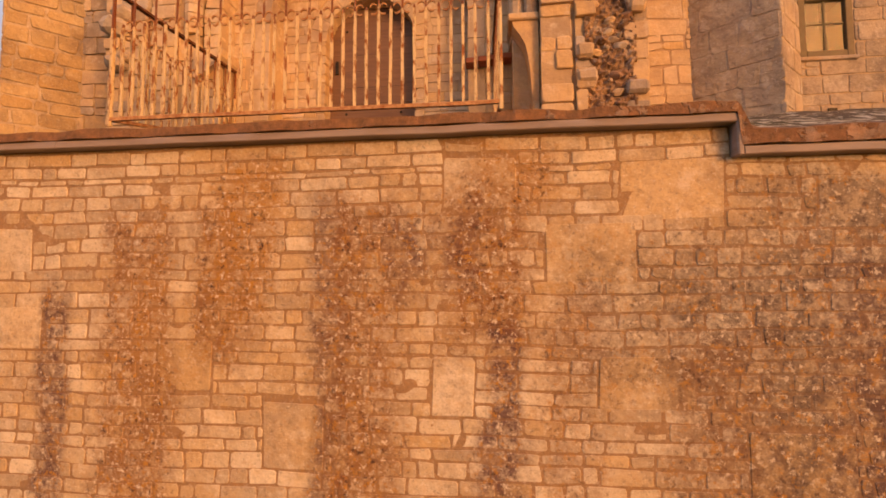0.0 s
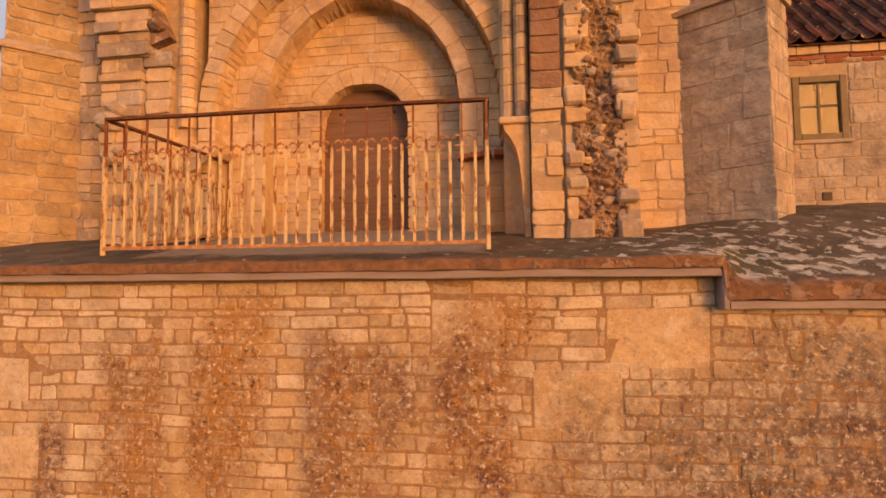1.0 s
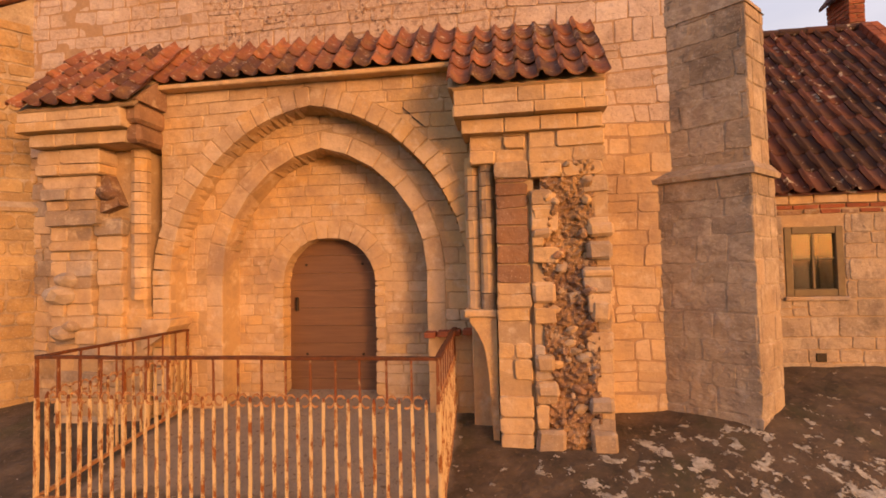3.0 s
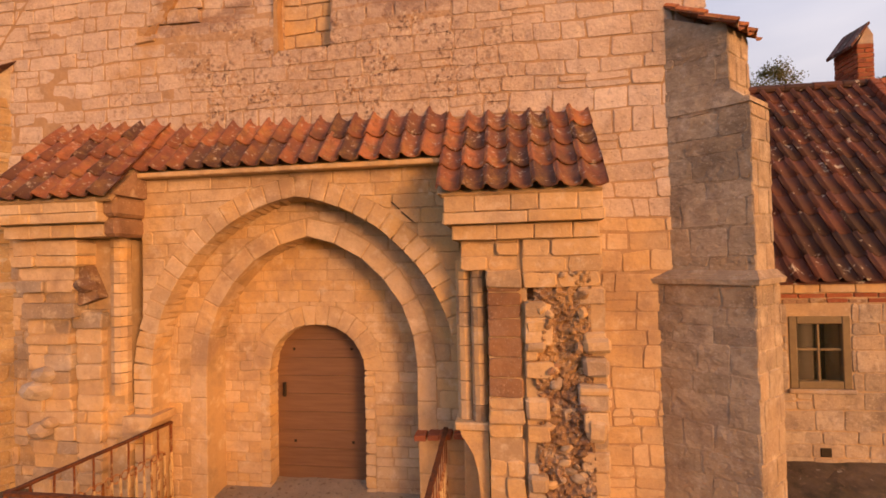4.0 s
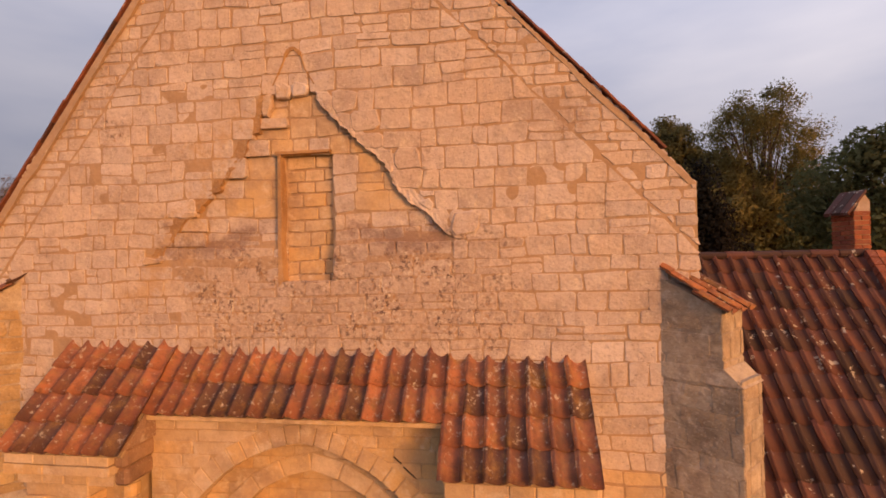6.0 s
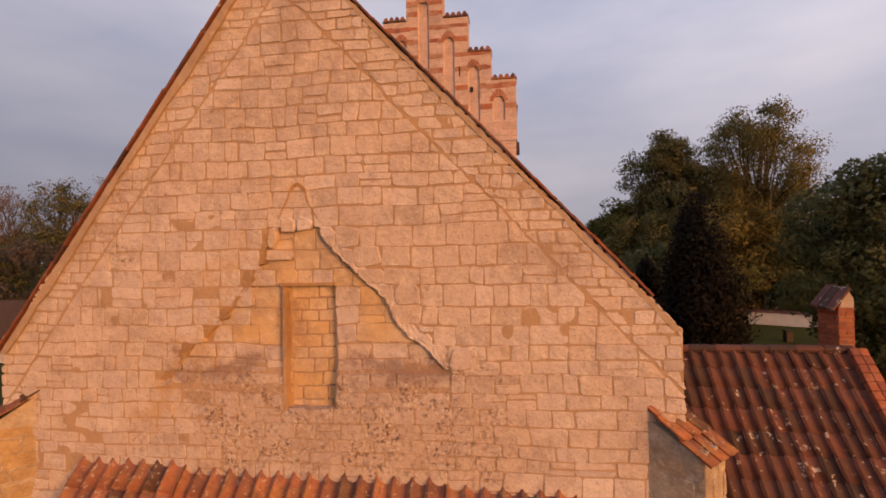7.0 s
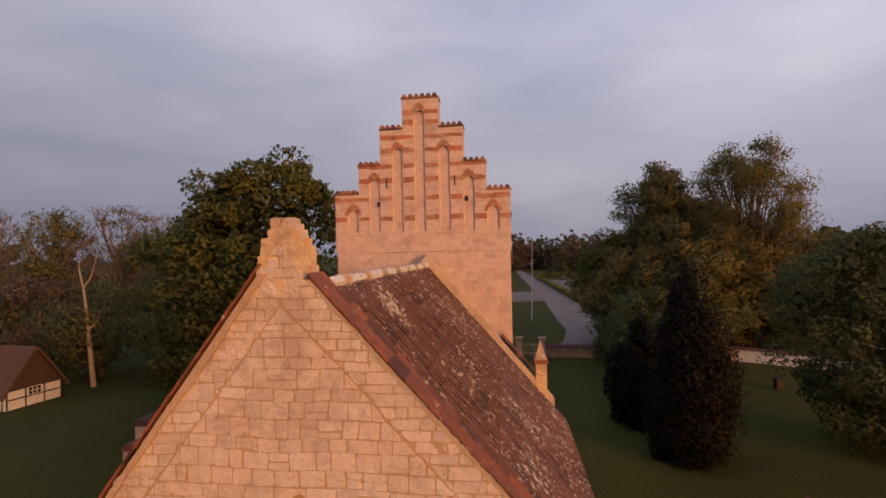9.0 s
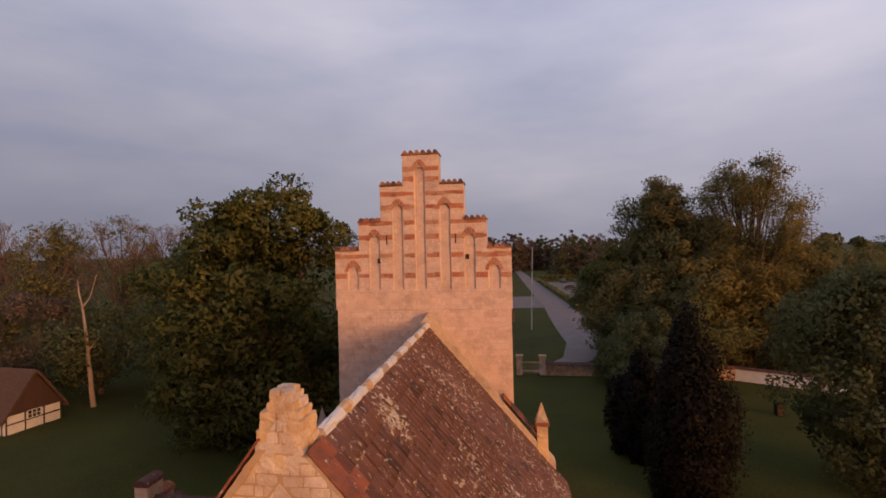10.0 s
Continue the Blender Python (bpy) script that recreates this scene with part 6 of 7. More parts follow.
# ---- sacristy at the nave's side ----
def build_annex():
    a = thing("wall_annex", "low limestone annex wall with a brick eaves band", "annex", kind="structure")
    ya, x0, x1 = 6.36, 2.5, 6.35
    wx0, wx1, wz0, wz1 = 3.74, 4.37, 1.45, 2.26
    y_r, z_r, z_e = 8.62, 5.55, 2.66
    for nm, q in (("wall_low", (x0, x1, 0.0, wz0)), ("wall_left", (x0, wx0, wz0, wz1)), ("wall_right", (wx1, x1, wz0, wz1)), ("wall_high", (x0, x1, wz1, 2.62))):
        box(nm, q[0], q[1], ya + 0.006, ya + 0.45, q[2], q[3], M_MORTAR, a, 0)
    mas = Masonry(a, M_BUTTRESS, limit=300)
    hole = [(wx0 - 0.01, wx1 + 0.01, wz0 - 0.01, wz1 + 0.06)]
    for r in rows_of(x0, x1, 0.3, 2.40, 0.19, 0.35, 0.34, 0.55, 0.009, hole, 0.15):
        mas.add(rect(r), ya, rng.uniform(0.0, 0.008), 0.03, 0.012, 0.016, 0.006)
    for r in rows_of(x0, x1, 2.40, 2.52, 0.06, 0.05, 0.23, 0.25, 0.016):
        mas.add(rect(r), ya, rng.uniform(0.004, 0.02), 0.03, 0.008, 0.008, 0.003, M_BRICK if rng.random() < (0.75 if r[2] > 2.45 else 0.35) else rng.choice((M_RUBBLE, M_WARM)))
    for r in rows_of(x0, x1, 2.52, 2.64, 0.1, 0.05, 0.3, 0.3, 0.01):
        mas.add(rect(r), ya - 0.03, rng.uniform(0.0, 0.02), 0.05, 0.01, 0.01, 0.003, M_WARM)
    mas.build()
    prism("gable_wall", [(ya, 0), (2 * y_r - ya, 0), (2 * y_r - ya, z_e - 0.12), (y_r, z_r - 0.07), (ya, z_e - 0.12)], 0.0, 0.4, M_STONE, a,
          at=Matrix(((0, 1, 0, x1 - 0.42), (1, 0, 0, 0), (0, 0, 1, 0), (0, 0, 0, 1))))
    box("back_wall", x0, x1, 2 * y_r - ya - 0.4, 2 * y_r - ya, 0, z_e, M_STONE, a, 0)
    # vents are not cut out; a black block draws the darkness in each
    for i in (0, 2):
        box("vent_hole", 4.02 + i * 0.66, 4.13 + i * 0.66, ya - 0.012, ya + 0.05, 0.70, 0.80, M_IRON, a, 0.004, "dark block painting in a vent's shade")
    r = thing("annex_roof", "brown pantile roof of the annex with pale lichen spots", "tile roof")
    up = Vector((0, y_r - 6.24, z_r - z_e))
    rows = 11
    tile_field(r, (2.66, 6.24, z_e), Vector((1, 0, 0)), up.normalized(), 16, rows, 0.219, up.length / rows, M_OLDTILE, step=0.018)
    raw("underlay", [(2.6, 6.28, z_e - 0.04), (6.2, 6.28, z_e - 0.04), (6.2, y_r, z_r - 0.04), (2.6, y_r, z_r - 0.04), (6.2, 11.0, z_e), (2.6, 11.0, z_e)], [(0, 1, 2, 3), (3, 2, 4, 5)], M_OLDTILE, r)
    for i in range(9):
        bm = bmesh.new()
        bmesh.ops.create_cone(bm, cap_ends=True, segments=10, radius1=0.075, radius2=0.065, depth=0.43)
        part("ridge_tile", bm, M_OLDTILE, r, at=pose(2.75 + i * 0.41, y_r, z_r + 0.0, 0, 90, 0))
    # brick verge
    n = 26
    for i in range(n):
        for k in range(2):
            bm = bmesh.new()
            box_into(bm, 0.0, 0.125, 0, up.length / n - 0.008, 0, 0.11, 0.008)
            m = Matrix.Translation((6.15 + k * 0.13, 6.24, z_e - 0.02)) @ Matrix.Rotation(math.atan2(up.z, up.y), 4, "X") @ Matrix.Translation((0, i * up.length / n, rng.uniform(0, 0.006)))
            part("verge_brick", bm, M_BRICK, r, at=m)
    c = thing("chimney", "red brick chimney with a sloping tiled cap on the annex gable", "chimney")
    cx0, cx1, cy0, cy1 = 6.13, 6.37, 8.72, 9.26
    box("core", cx0 + 0.012, cx1 - 0.012, cy0 + 0.012, cy1 - 0.012, 4.9, 6.20, M_MORTAR, c, 0)
    z, k = 5.0, 0
    while z < 6.14:
        for face in range(4):
            w = (cx1 - cx0) if face % 2 == 0 else (cy1 - cy0)
            u = 0.0 if k % 2 else -0.11
            while u < w - 0.02:
                a0, a1 = max(0.0, u), min(w, u + 0.22)
                if a1 - a0 > 0.03:
                    vs, fs = block_shape(rect((a0 + 0.004, a1 - 0.004, z + 0.005, z + 0.071)), rng.uniform(-0.003, 0.005), 0.03, 0.006, 0.006, 0.003)
                    mm = (Matrix.Translation((cx0, cy0, 0)), Matrix.Translation((cx1, cy0, 0)) @ Matrix.Rotation(radians(90), 4, "Z"),
                          Matrix.Translation((cx1, cy1, 0)) @ Matrix.Rotation(radians(180), 4, "Z"), Matrix.Translation((cx0, cy1, 0)) @ Matrix.Rotation(radians(270), 4, "Z"))[face]
                    if face != 2:
                        raw("brick", vs, fs, M_BRICK, c, at=mm)
                u += 0.22
        z, k = z + 0.076, k + 1
    prism("cap_mortar", [(cx0, 6.15), (cx1, 6.15), (cx1, 6.36), (cx1 - 0.08, 6.50), (cx0 + 0.02, 6.22)], cy0 + 0.01, cy1 - 0.01, M_STONE, c)
    for k in range(3):
        ya0, ya1 = cy0 - 0.03 + k * (cy1 - cy0 + 0.06) / 3, cy0 - 0.03 + (k + 1) * (cy1 - cy0 + 0.06) / 3 - 0.006
        prism("cap_tile", [(cx0 - 0.09, 6.16), (cx1 - 0.06, 6.515), (cx1 - 0.075, 6.55 + 0.006 * k), (cx0 - 0.10, 6.20 + 0.006 * k)], ya0, ya1, M_OLDTILE, c, "sloping clay tile of the cap")
    # window
    w = thing("window_1", "small four-pane window with an olive painted wooden frame", "window", kind="structure")
    yw = ya + 0.02
    for nm, q in (("frame_side", (wx0, wx0 + 0.085, wz0, wz1)), ("frame_side", (wx1 - 0.085, wx1, wz0, wz1)), ("frame_rail", (wx0 + 0.085, wx1 - 0.085, wz1 - 0.085, wz1)), ("frame_rail", (wx0 + 0.085, wx1 - 0.085, wz0, wz0 + 0.085))):
        box(nm, q[0], q[1], yw - 0.025, yw + 0.06, q[2], q[3], M_OLIVE, w, 0.008)
    mx, mz = (wx0 + wx1) / 2, (wz0 + wz1) / 2 + 0.03
    box("glazing_bar", mx - 0.014, mx + 0.014, yw, yw + 0.035, wz0 + 0.085, wz1 - 0.085, M_OLIVE, w, 0.005)
    box("glazing_bar", wx0 + 0.085, mx - 0.016, yw + 0.002, yw + 0.033, mz - 0.013, mz + 0.013, M_OLIVE, w, 0.004)
    box("glazing_bar", mx + 0.016, wx1 - 0.085, yw + 0.002, yw + 0.033, mz - 0.013, mz + 0.013, M_OLIVE, w, 0.004)
    for p0, p1, q0, q1 in ((wx0 + 0.085, mx - 0.014, mz + 0.013, wz1 - 0.085), (mx + 0.014, wx1 - 0.085, mz + 0.013, wz1 - 0.085), (wx0 + 0.085, mx - 0.014, wz0 + 0.085, mz - 0.013), (mx + 0.014, wx1 - 0.085, wz0 + 0.085, mz - 0.013)):
        g = box("pane", p0, p1, yw + 0.012, yw + 0.016, q0, q1, M_GLASS, w, 0)
        g.visible_shadow = False
    box("window_sill", wx0 - 0.03, wx1 + 0.03, ya - 0.035, ya + 0.08, wz0 - 0.05, wz0, M_GREYSTONE, w, 0.01)
    # dim room behind
    rm = thing("wall_room", "dim plastered room behind the small window", "room", kind="structure")
    box("room_back", 3.0, 5.4, 8.4, 8.45, 0.6, 2.8, M_DARKROOM, rm, 0)
    box("room_floor", 3.0, 5.4, 6.9, 8.4, 0.6, 0.65, M_DARKROOM, rm, 0)
    box("room_side", 2.98, 3.02, 6.9, 8.4, 0.66, 2.8, M_DARKROOM, rm, 0)
    box("curtain", 3.82, 4.08, 6.52, 6.54, 1.5, 2.24, M_DARKROOM, rm, 0.004)


build_annex()


# ---- the balcony railing ----
def build_railing():
    r = thing("railing", "rusty iron balcony railing with peeling cream paint and scrolled bars", "railing")
    z_top = 1.23
    scroll = bpy.data.meshes.new("scroll")
    vs, fs = [], []
    for s in (-1, 1):
        ring = []
        for k in range(9):
            a = math.pi * (-0.55 + 1.5 * k / 8)
            c = Vector((s * (0.042 - 0.035 * math.sin(a + 1.2)), 0, 0.018 - 0.044 * math.cos(a + 1.2)))
            o = len(vs)
            vs += [c + Vector((0, -0.007, -0.007)), c + Vector((0, 0.007, -0.007)), c + Vector((0, 0.007, 0.008)), c + Vector((0, -0.007, 0.008))]
            ring.append(o)
        for a, b in zip(ring, ring[1:]):
            fs += [(a + i, a + (i + 1) % 4, b + (i + 1) % 4, b + i) for i in range(4)]
    scroll.from_pydata([tuple(v) for v in vs], [], fs)
    scroll.materials.append(M_RUSTY)
    spear = bpy.data.meshes.new("finial")
    spear.from_pydata([(-0.011, -0.008, 0), (0.011, -0.008, 0), (0.011, 0.008, 0), (-0.011, 0.008, 0), (-0.006, -0.005, 0.03), (0.006, -0.005, 0.03), (0.006, 0.005, 0.03), (-0.006, 0.005, 0.03)], [],
                      [(0, 1, 5, 4), (1, 2, 6, 5), (2, 3, 7, 6), (3, 0, 4, 7), (4, 5, 6, 7)])
    spear.materials.append(M_RAIL)

    def panel(a, b, count, z_of):
        a, b = Vector((a[0], a[1], 0)), Vector((b[0], b[1], 0))
        d = (b - a)
        ang = math.atan2(d.y, d.x)
        turn = Matrix.Rotation(ang, 4, "Z")
        za, zb = z_of(a), z_of(b)
        n = 2 * count

        def beam(nm, z0, z1, h, w, mat):
            bm = bmesh.new()
            segs, L = 14, d.length
            prev = None
            for i in range(segs + 1):
                t = i / segs
                z = z0 + (z1 - z0) * t + rng.uniform(-0.003, 0.003)
                y = rng.uniform(-0.003, 0.003)
                cur = [bm.verts.new((L * t, y + sy * w / 2, z + sz * h / 2)) for sy, sz in ((-1, -1), (1, -1), (1, 1), (-1, 1))]
                if prev:
                    for k in range(4):
                        bm.faces.new((prev[k], cur[k], cur[(k + 1) % 4], prev[(k + 1) % 4]))
                else:
                    bm.faces.new(cur)
                prev = cur
            bm.faces.new(prev[::-1])
            bmesh.ops.recalc_face_normals(bm, faces=bm.faces)
            part(nm, bm, mat, r, at=Matrix.Translation(a) @ turn)

        beam("top_rail", z_top, z_top, 0.024, 0.045, M_RUST)
        beam("bottom_rail", za + 0.05, zb + 0.05, 0.030, 0.03, M_RUSTY)
        zs = 0.90
        for i in range(n + 1):
            t = i / n
            p = a + d * t
            zb_ = za + (zb - za) * t
            tall = i % 2 == 0
            bm = bmesh.new()
            h = (z_top if tall else zs) - zb_ - 0.04
            w = 0.0115
            if i in (0, n):
                w, h, zb_ = 0.017, h + 0.05, zb_ - 0.05
            lean = rng.uniform(-0.006, 0.006)
            prev = None
            for k in range(9):
                q = k / 8
                c = Vector((lean * q + rng.uniform(-0.0015, 0.0015), rng.uniform(-0.0015, 0.0015), q * h))
                wk = w * (0.68 if tall and zb_ + 0.04 + q * h > zs - 0.02 else 1.0)
                cur = [bm.verts.new(c + Vector((sx * wk, sy * wk * 0.6, 0))) for sx, sy in ((-1, -1), (1, -1), (1, 1), (-1, 1))]
                if prev:
                    for e in range(4):
                        bm.faces.new((prev[e], prev[(e + 1) % 4], cur[(e + 1) % 4], cur[e]))
                prev = cur
            bm.faces.new(prev)
            bar = part("bar", bm, M_RAIL, r, at=Matrix.Translation((p.x, p.y, zb_ + 0.04)) @ turn)
            if tall and 0 < i < n:
                ob = new("scroll", scroll)
                ob.matrix_basis = Matrix.Translation((0, 0, zs - 0.05 - zb_))
                ob.parent = bar
            elif not tall:
                ob = new("finial", spear)
                ob.matrix_basis = Matrix.Translation((lean, 0, zs - 0.04 - zb_))
                ob.parent = bar

    flat = lambda q: 0.045
    panel((-3.31, 3.765), (0.02, 3.78), 17, flat)
    panel((0.02, 3.78), (-0.05, 5.46), 9, lambda q: max(0.045, terrace_z(q.x, q.y) + 0.02))
    panel((-3.31, 3.765), (-3.16, 5.40), 9, lambda q: max(0.045, terrace_z(q.x, q.y) + 0.02))


build_railing()


# ---- trees ----
def limb(vs, fs, p0, p1, r0, r1, sides=7, bends=4, wob=0.06):
    d = p1 - p0
    x = d.orthogonal().normalized()
    y = d.cross(x).normalized()
    prev = None
    for k in range(bends + 1):
        t = k / bends
        c = p0 + d * t + (x * rng.uniform(-1, 1) + y * rng.uniform(-1, 1)) * wob * d.length * (0.5 if 0 < k < bends else 0)
        r = r0 + (r1 - r0) * t
        o = len(vs)
        vs += [tuple(c + (x * math.cos(2 * math.pi * i / sides) + y * math.sin(2 * math.pi * i / sides)) * r) for i in range(sides)]
        if prev is not None:
            fs += [(prev + i, prev + (i + 1) % sides, o + (i + 1) % sides, o + i) for i in range(sides)]
        prev = o
    return vs, fs


def tree(name, label, x, y, height, rx, low, leaves, size, material, z0=0.0, ry=None, lobes=26, lobe=1.0, bark=None, twigs=10, droop=0.0, taper=0.75, gaps=0.35, upright=0.78, category="tree", group=""):
    t = thing(name, label, category, Matrix.Translation((x, y, z0)), group)
    ry = ry or rx
    vs, fs = [], []
    limb(vs, fs, Vector((0, 0, -0.3)), Vector((rng.uniform(-0.3, 0.3), rng.uniform(-0.3, 0.3), height * 0.55)), height * 0.022 + 0.06, height * 0.012, 9, 6, 0.02)
    raw("trunk", vs, fs, bark or M_BARK, t, smooth=True)
    mid = (low + height) / 2
    half = (height - low) / 2
    cen = []
    for i in range(lobes):
        # lobes fill an egg, denser outwards
        while True:
            p = Vector((rng.uniform(-1, 1), rng.uniform(-1, 1), rng.uniform(-1, 1)))
            if 0.25 < p.length < 0.95:
                break
        k = 1.0 - taper * max(0.0, p.z) ** 1.5
        c = Vector((p.x * rx * k * 0.84, p.y * ry * k * 0.84, mid + p.z * half * 0.92))
        cen.append((c, rng.uniform(0.18, 0.36) * lobe * min(rx, 6.5) * (1.0 if p.z < 0.5 else 0.8)))
    for c, r in cen[:twigs]:
        vs, fs = [], []
        base = Vector((0, 0, max(low * 0.6, height * rng.uniform(0.18, 0.42))))
        limb(vs, fs, base, c, height * 0.009 + 0.02, 0.03, 5, 4, 0.05)
        raw("branch", vs, fs, bark or M_BARK, t, smooth=True)
    rs = np.random.RandomState(rng.randrange(1 << 30))
    which = rs.randint(0, len(cen), leaves)
    C = np.array([c[:] for c, r in cen])[which]
    R = np.array([r for c, r in cen])[which]
    d = rs.normal(size=(leaves, 3))
    d /= np.linalg.norm(d, axis=1)[:, None]
    rad = R * (1.0 - gaps * rs.rand(leaves) ** 1.6) * (1 + 0.22 * np.sin(d[:, 0] * 7 + which) * np.cos(d[:, 2] * 6 + which * 1.7))
    P = C + d * rad[:, None] * np.array([1.0, 1.0, upright])
    if droop:
        P[:, 2] -= droop * rs.rand(leaves) ** 2 * np.hypot(P[:, 0], P[:, 1]) / rx
    # each leaf clump: a small quad, bent along its middle
    a = d * 0.6 + rs.normal(size=(leaves, 3)) * 0.7
    a /= np.linalg.norm(a, axis=1)[:, None]
    b = np.cross(a, rs.normal(size=(leaves, 3)))
    b /= np.linalg.norm(b, axis=1)[:, None]
    c2 = np.cross(a, b)
    s = size * (0.5 + rs.rand(leaves))[:, None]
    quad = np.stack([P - b * s * 0.5, P - c2 * s * 0.28 + a * s * 0.1, P + b * s * 0.5, P + c2 * s * 0.28 + a * s * 0.1], axis=1).reshape(-1, 3)
    me = bpy.data.meshes.new("crown")
    me.from_pydata(quad.tolist(), [], [(4 * i, 4 * i + 1, 4 * i + 2, 4 * i + 3) for i in range(leaves)])
    me.materials.append(material)
    soften(me, np.repeat(d * 0.5 + P / np.array([rx, ry, half]) * 0.6 - np.array([0, 0, mid / half * 0.6]), 4, axis=0))
    ob = new("crown", me)
    ob.parent = t
    return t


def soften(me, outward):
    """Lets leaves shade with the clump that they sit on."""
    me.shade_smooth()
    outward = outward + np.array([0.0, 0.0, 0.15])
    outward /= np.linalg.norm(outward, axis=1)[:, None] + 1e-9
    me.normals_split_custom_set_from_vertices(outward.tolist())


def bare_tree(name, label, x, y, height, spread, leaves, material, z0=0.0, stem=0.17, forks=5, first=0.38, bark=None, group="", size=0.24):
    """A tree in bud: stem and boughs that fork down to fine twigs, with few leaves at the ends."""
    t = thing(name, label, "tree", Matrix.Translation((x, y, z0)), group)
    vs, fs, ends = [], [], []
    top = Vector((rng.uniform(-0.3, 0.3), rng.uniform(-0.3, 0.3), height * 0.62))
    limb(vs, fs, Vector((0, 0, -0.3)), top, stem, stem * 0.55, 8, 6, 0.02)
    raw("trunk", vs, fs, bark or M_BARK, t, smooth=True)

    def grow(tv, tf, p, d, length, r, depth):
        q = p + d * length
        limb(tv, tf, p, q, r, r * 0.62, 4 if depth > 1 else 3, 2, 0.10)
        if depth == 0:
            ends.append((p + d * length * 0.6, q))
            return
        for k in range(3 if depth > 2 else rng.choice((2, 3))):
            e = d + Vector((rng.uniform(-1, 1) * spread, rng.uniform(-1, 1) * spread, rng.uniform(-0.15, 0.5)))
            e.normalize()
            grow(tv, tf, p + d * length * rng.uniform(0.55, 1.0), e, length * rng.uniform(0.62, 0.82), r * 0.62, depth - 1)

    for i in range(12):
        tv, tf = [], []
        z = height * (first + (0.62 - first) * i / 11)
        a = i * 2.4 + rng.uniform(-0.4, 0.4)
        up = 0.55 + 0.9 * i / 10
        d = Vector((math.cos(a), math.sin(a), up)).normalized()
        grow(tv, tf, Vector((0, 0, z)), d, height * 0.135, stem * 0.42, forks - 1)
        raw("bough", tv, tf, bark or M_BARK, t)
    if leaves:
        rs = np.random.RandomState(rng.randrange(1 << 30))
        E = np.array([q[:] for p, q in ends])
        A = np.array([p[:] for p, q in ends])
        w = rs.randint(0, len(ends), leaves)
        P = A[w] + (E - A)[w] * (rs.rand(leaves, 1) * 1.3) + rs.normal(size=(leaves, 3)) * 0.16
        a, b = rs.normal(size=(leaves, 3)), rs.normal(size=(leaves, 3))
        a /= np.linalg.norm(a, axis=1)[:, None]
        b = np.cross(a, b)
        b /= np.linalg.norm(b, axis=1)[:, None]
        h = size * (0.5 + rs.rand(leaves))[:, None]
        quad = np.stack([P - a * h * 0.5, P - b * h * 0.3, P + a * h * 0.5, P + b * h * 0.3], axis=1).reshape(-1, 3)
        me = bpy.data.meshes.new("crown")
        me.from_pydata(quad.tolist(), [], [(4 * i, 4 * i + 1, 4 * i + 2, 4 * i + 3) for i in range(leaves)])
        me.materials.append(material)
        ob = new("crown", me)
        ob.parent = t
    return t


tree("chestnut_tree", "tall dense dark green chestnut tree behind the nave", -16.6, 32, 20.1, 10.6, -2.5, 80000, 0.31, M_LEAF, ry=7.2, lobes=210, taper=0.36, upright=0.68, gaps=0.4)
tree("lime_tree", "broad dense olive tree beyond the churchyard wall", 22.6, 58, 17.6, 10.6, 0.5, 82000, 0.30, M_LEAF_OLIVE, twigs=30, lobes=170, taper=0.42, gaps=0.6)
tree("lime_tree", "tall spring-green tree with a loose crown beyond the wall", 19.3, 60, 23.0, 5.6, 6.0, 36000, 0.26, M_LEAF_OLIVE, twigs=30, lobes=90, taper=0.5, gaps=0.8)
tree("lime_tree", "tall thinly leaved tree with open forking boughs beyond the wall", 27.0, 55, 24.3, 7.4, 5.0, 52000, 0.21, M_LEAF_OLIVE, twigs=80, lobes=170, taper=0.30, gaps=0.95)
tree("lime_tree", "low spreading spring-green tree beside the road", 14.0, 60.5, 13.4, 5.6, 1.8, 34000, 0.27, M_LEAF, lobes=90, taper=0.45)
tree("yew_tree", "blackish upright yew tree on the lawn", 10.5, 26.5, 9.6, 2.45, -2.4, 60000, 0.17, M_LEAF_PURPLE, lobes=110, taper=0.5, droop=0.3, upright=2.6)
tree("yew_tree", "low blackish yew bush beside the taller one", 9.2, 31.5, 6.6, 2.1, -1.0, 30000, 0.20, M_LEAF_PURPLE, lobes=50, taper=0.45, droop=0.3, upright=1.8)
tree("maple_tree", "dark green leafy tree at the lawn's edge", 20.8, 28, 13.2, 5.6, -0.5, 46000, 0.22, M_LEAF_DARK, lobes=100, taper=0.55)
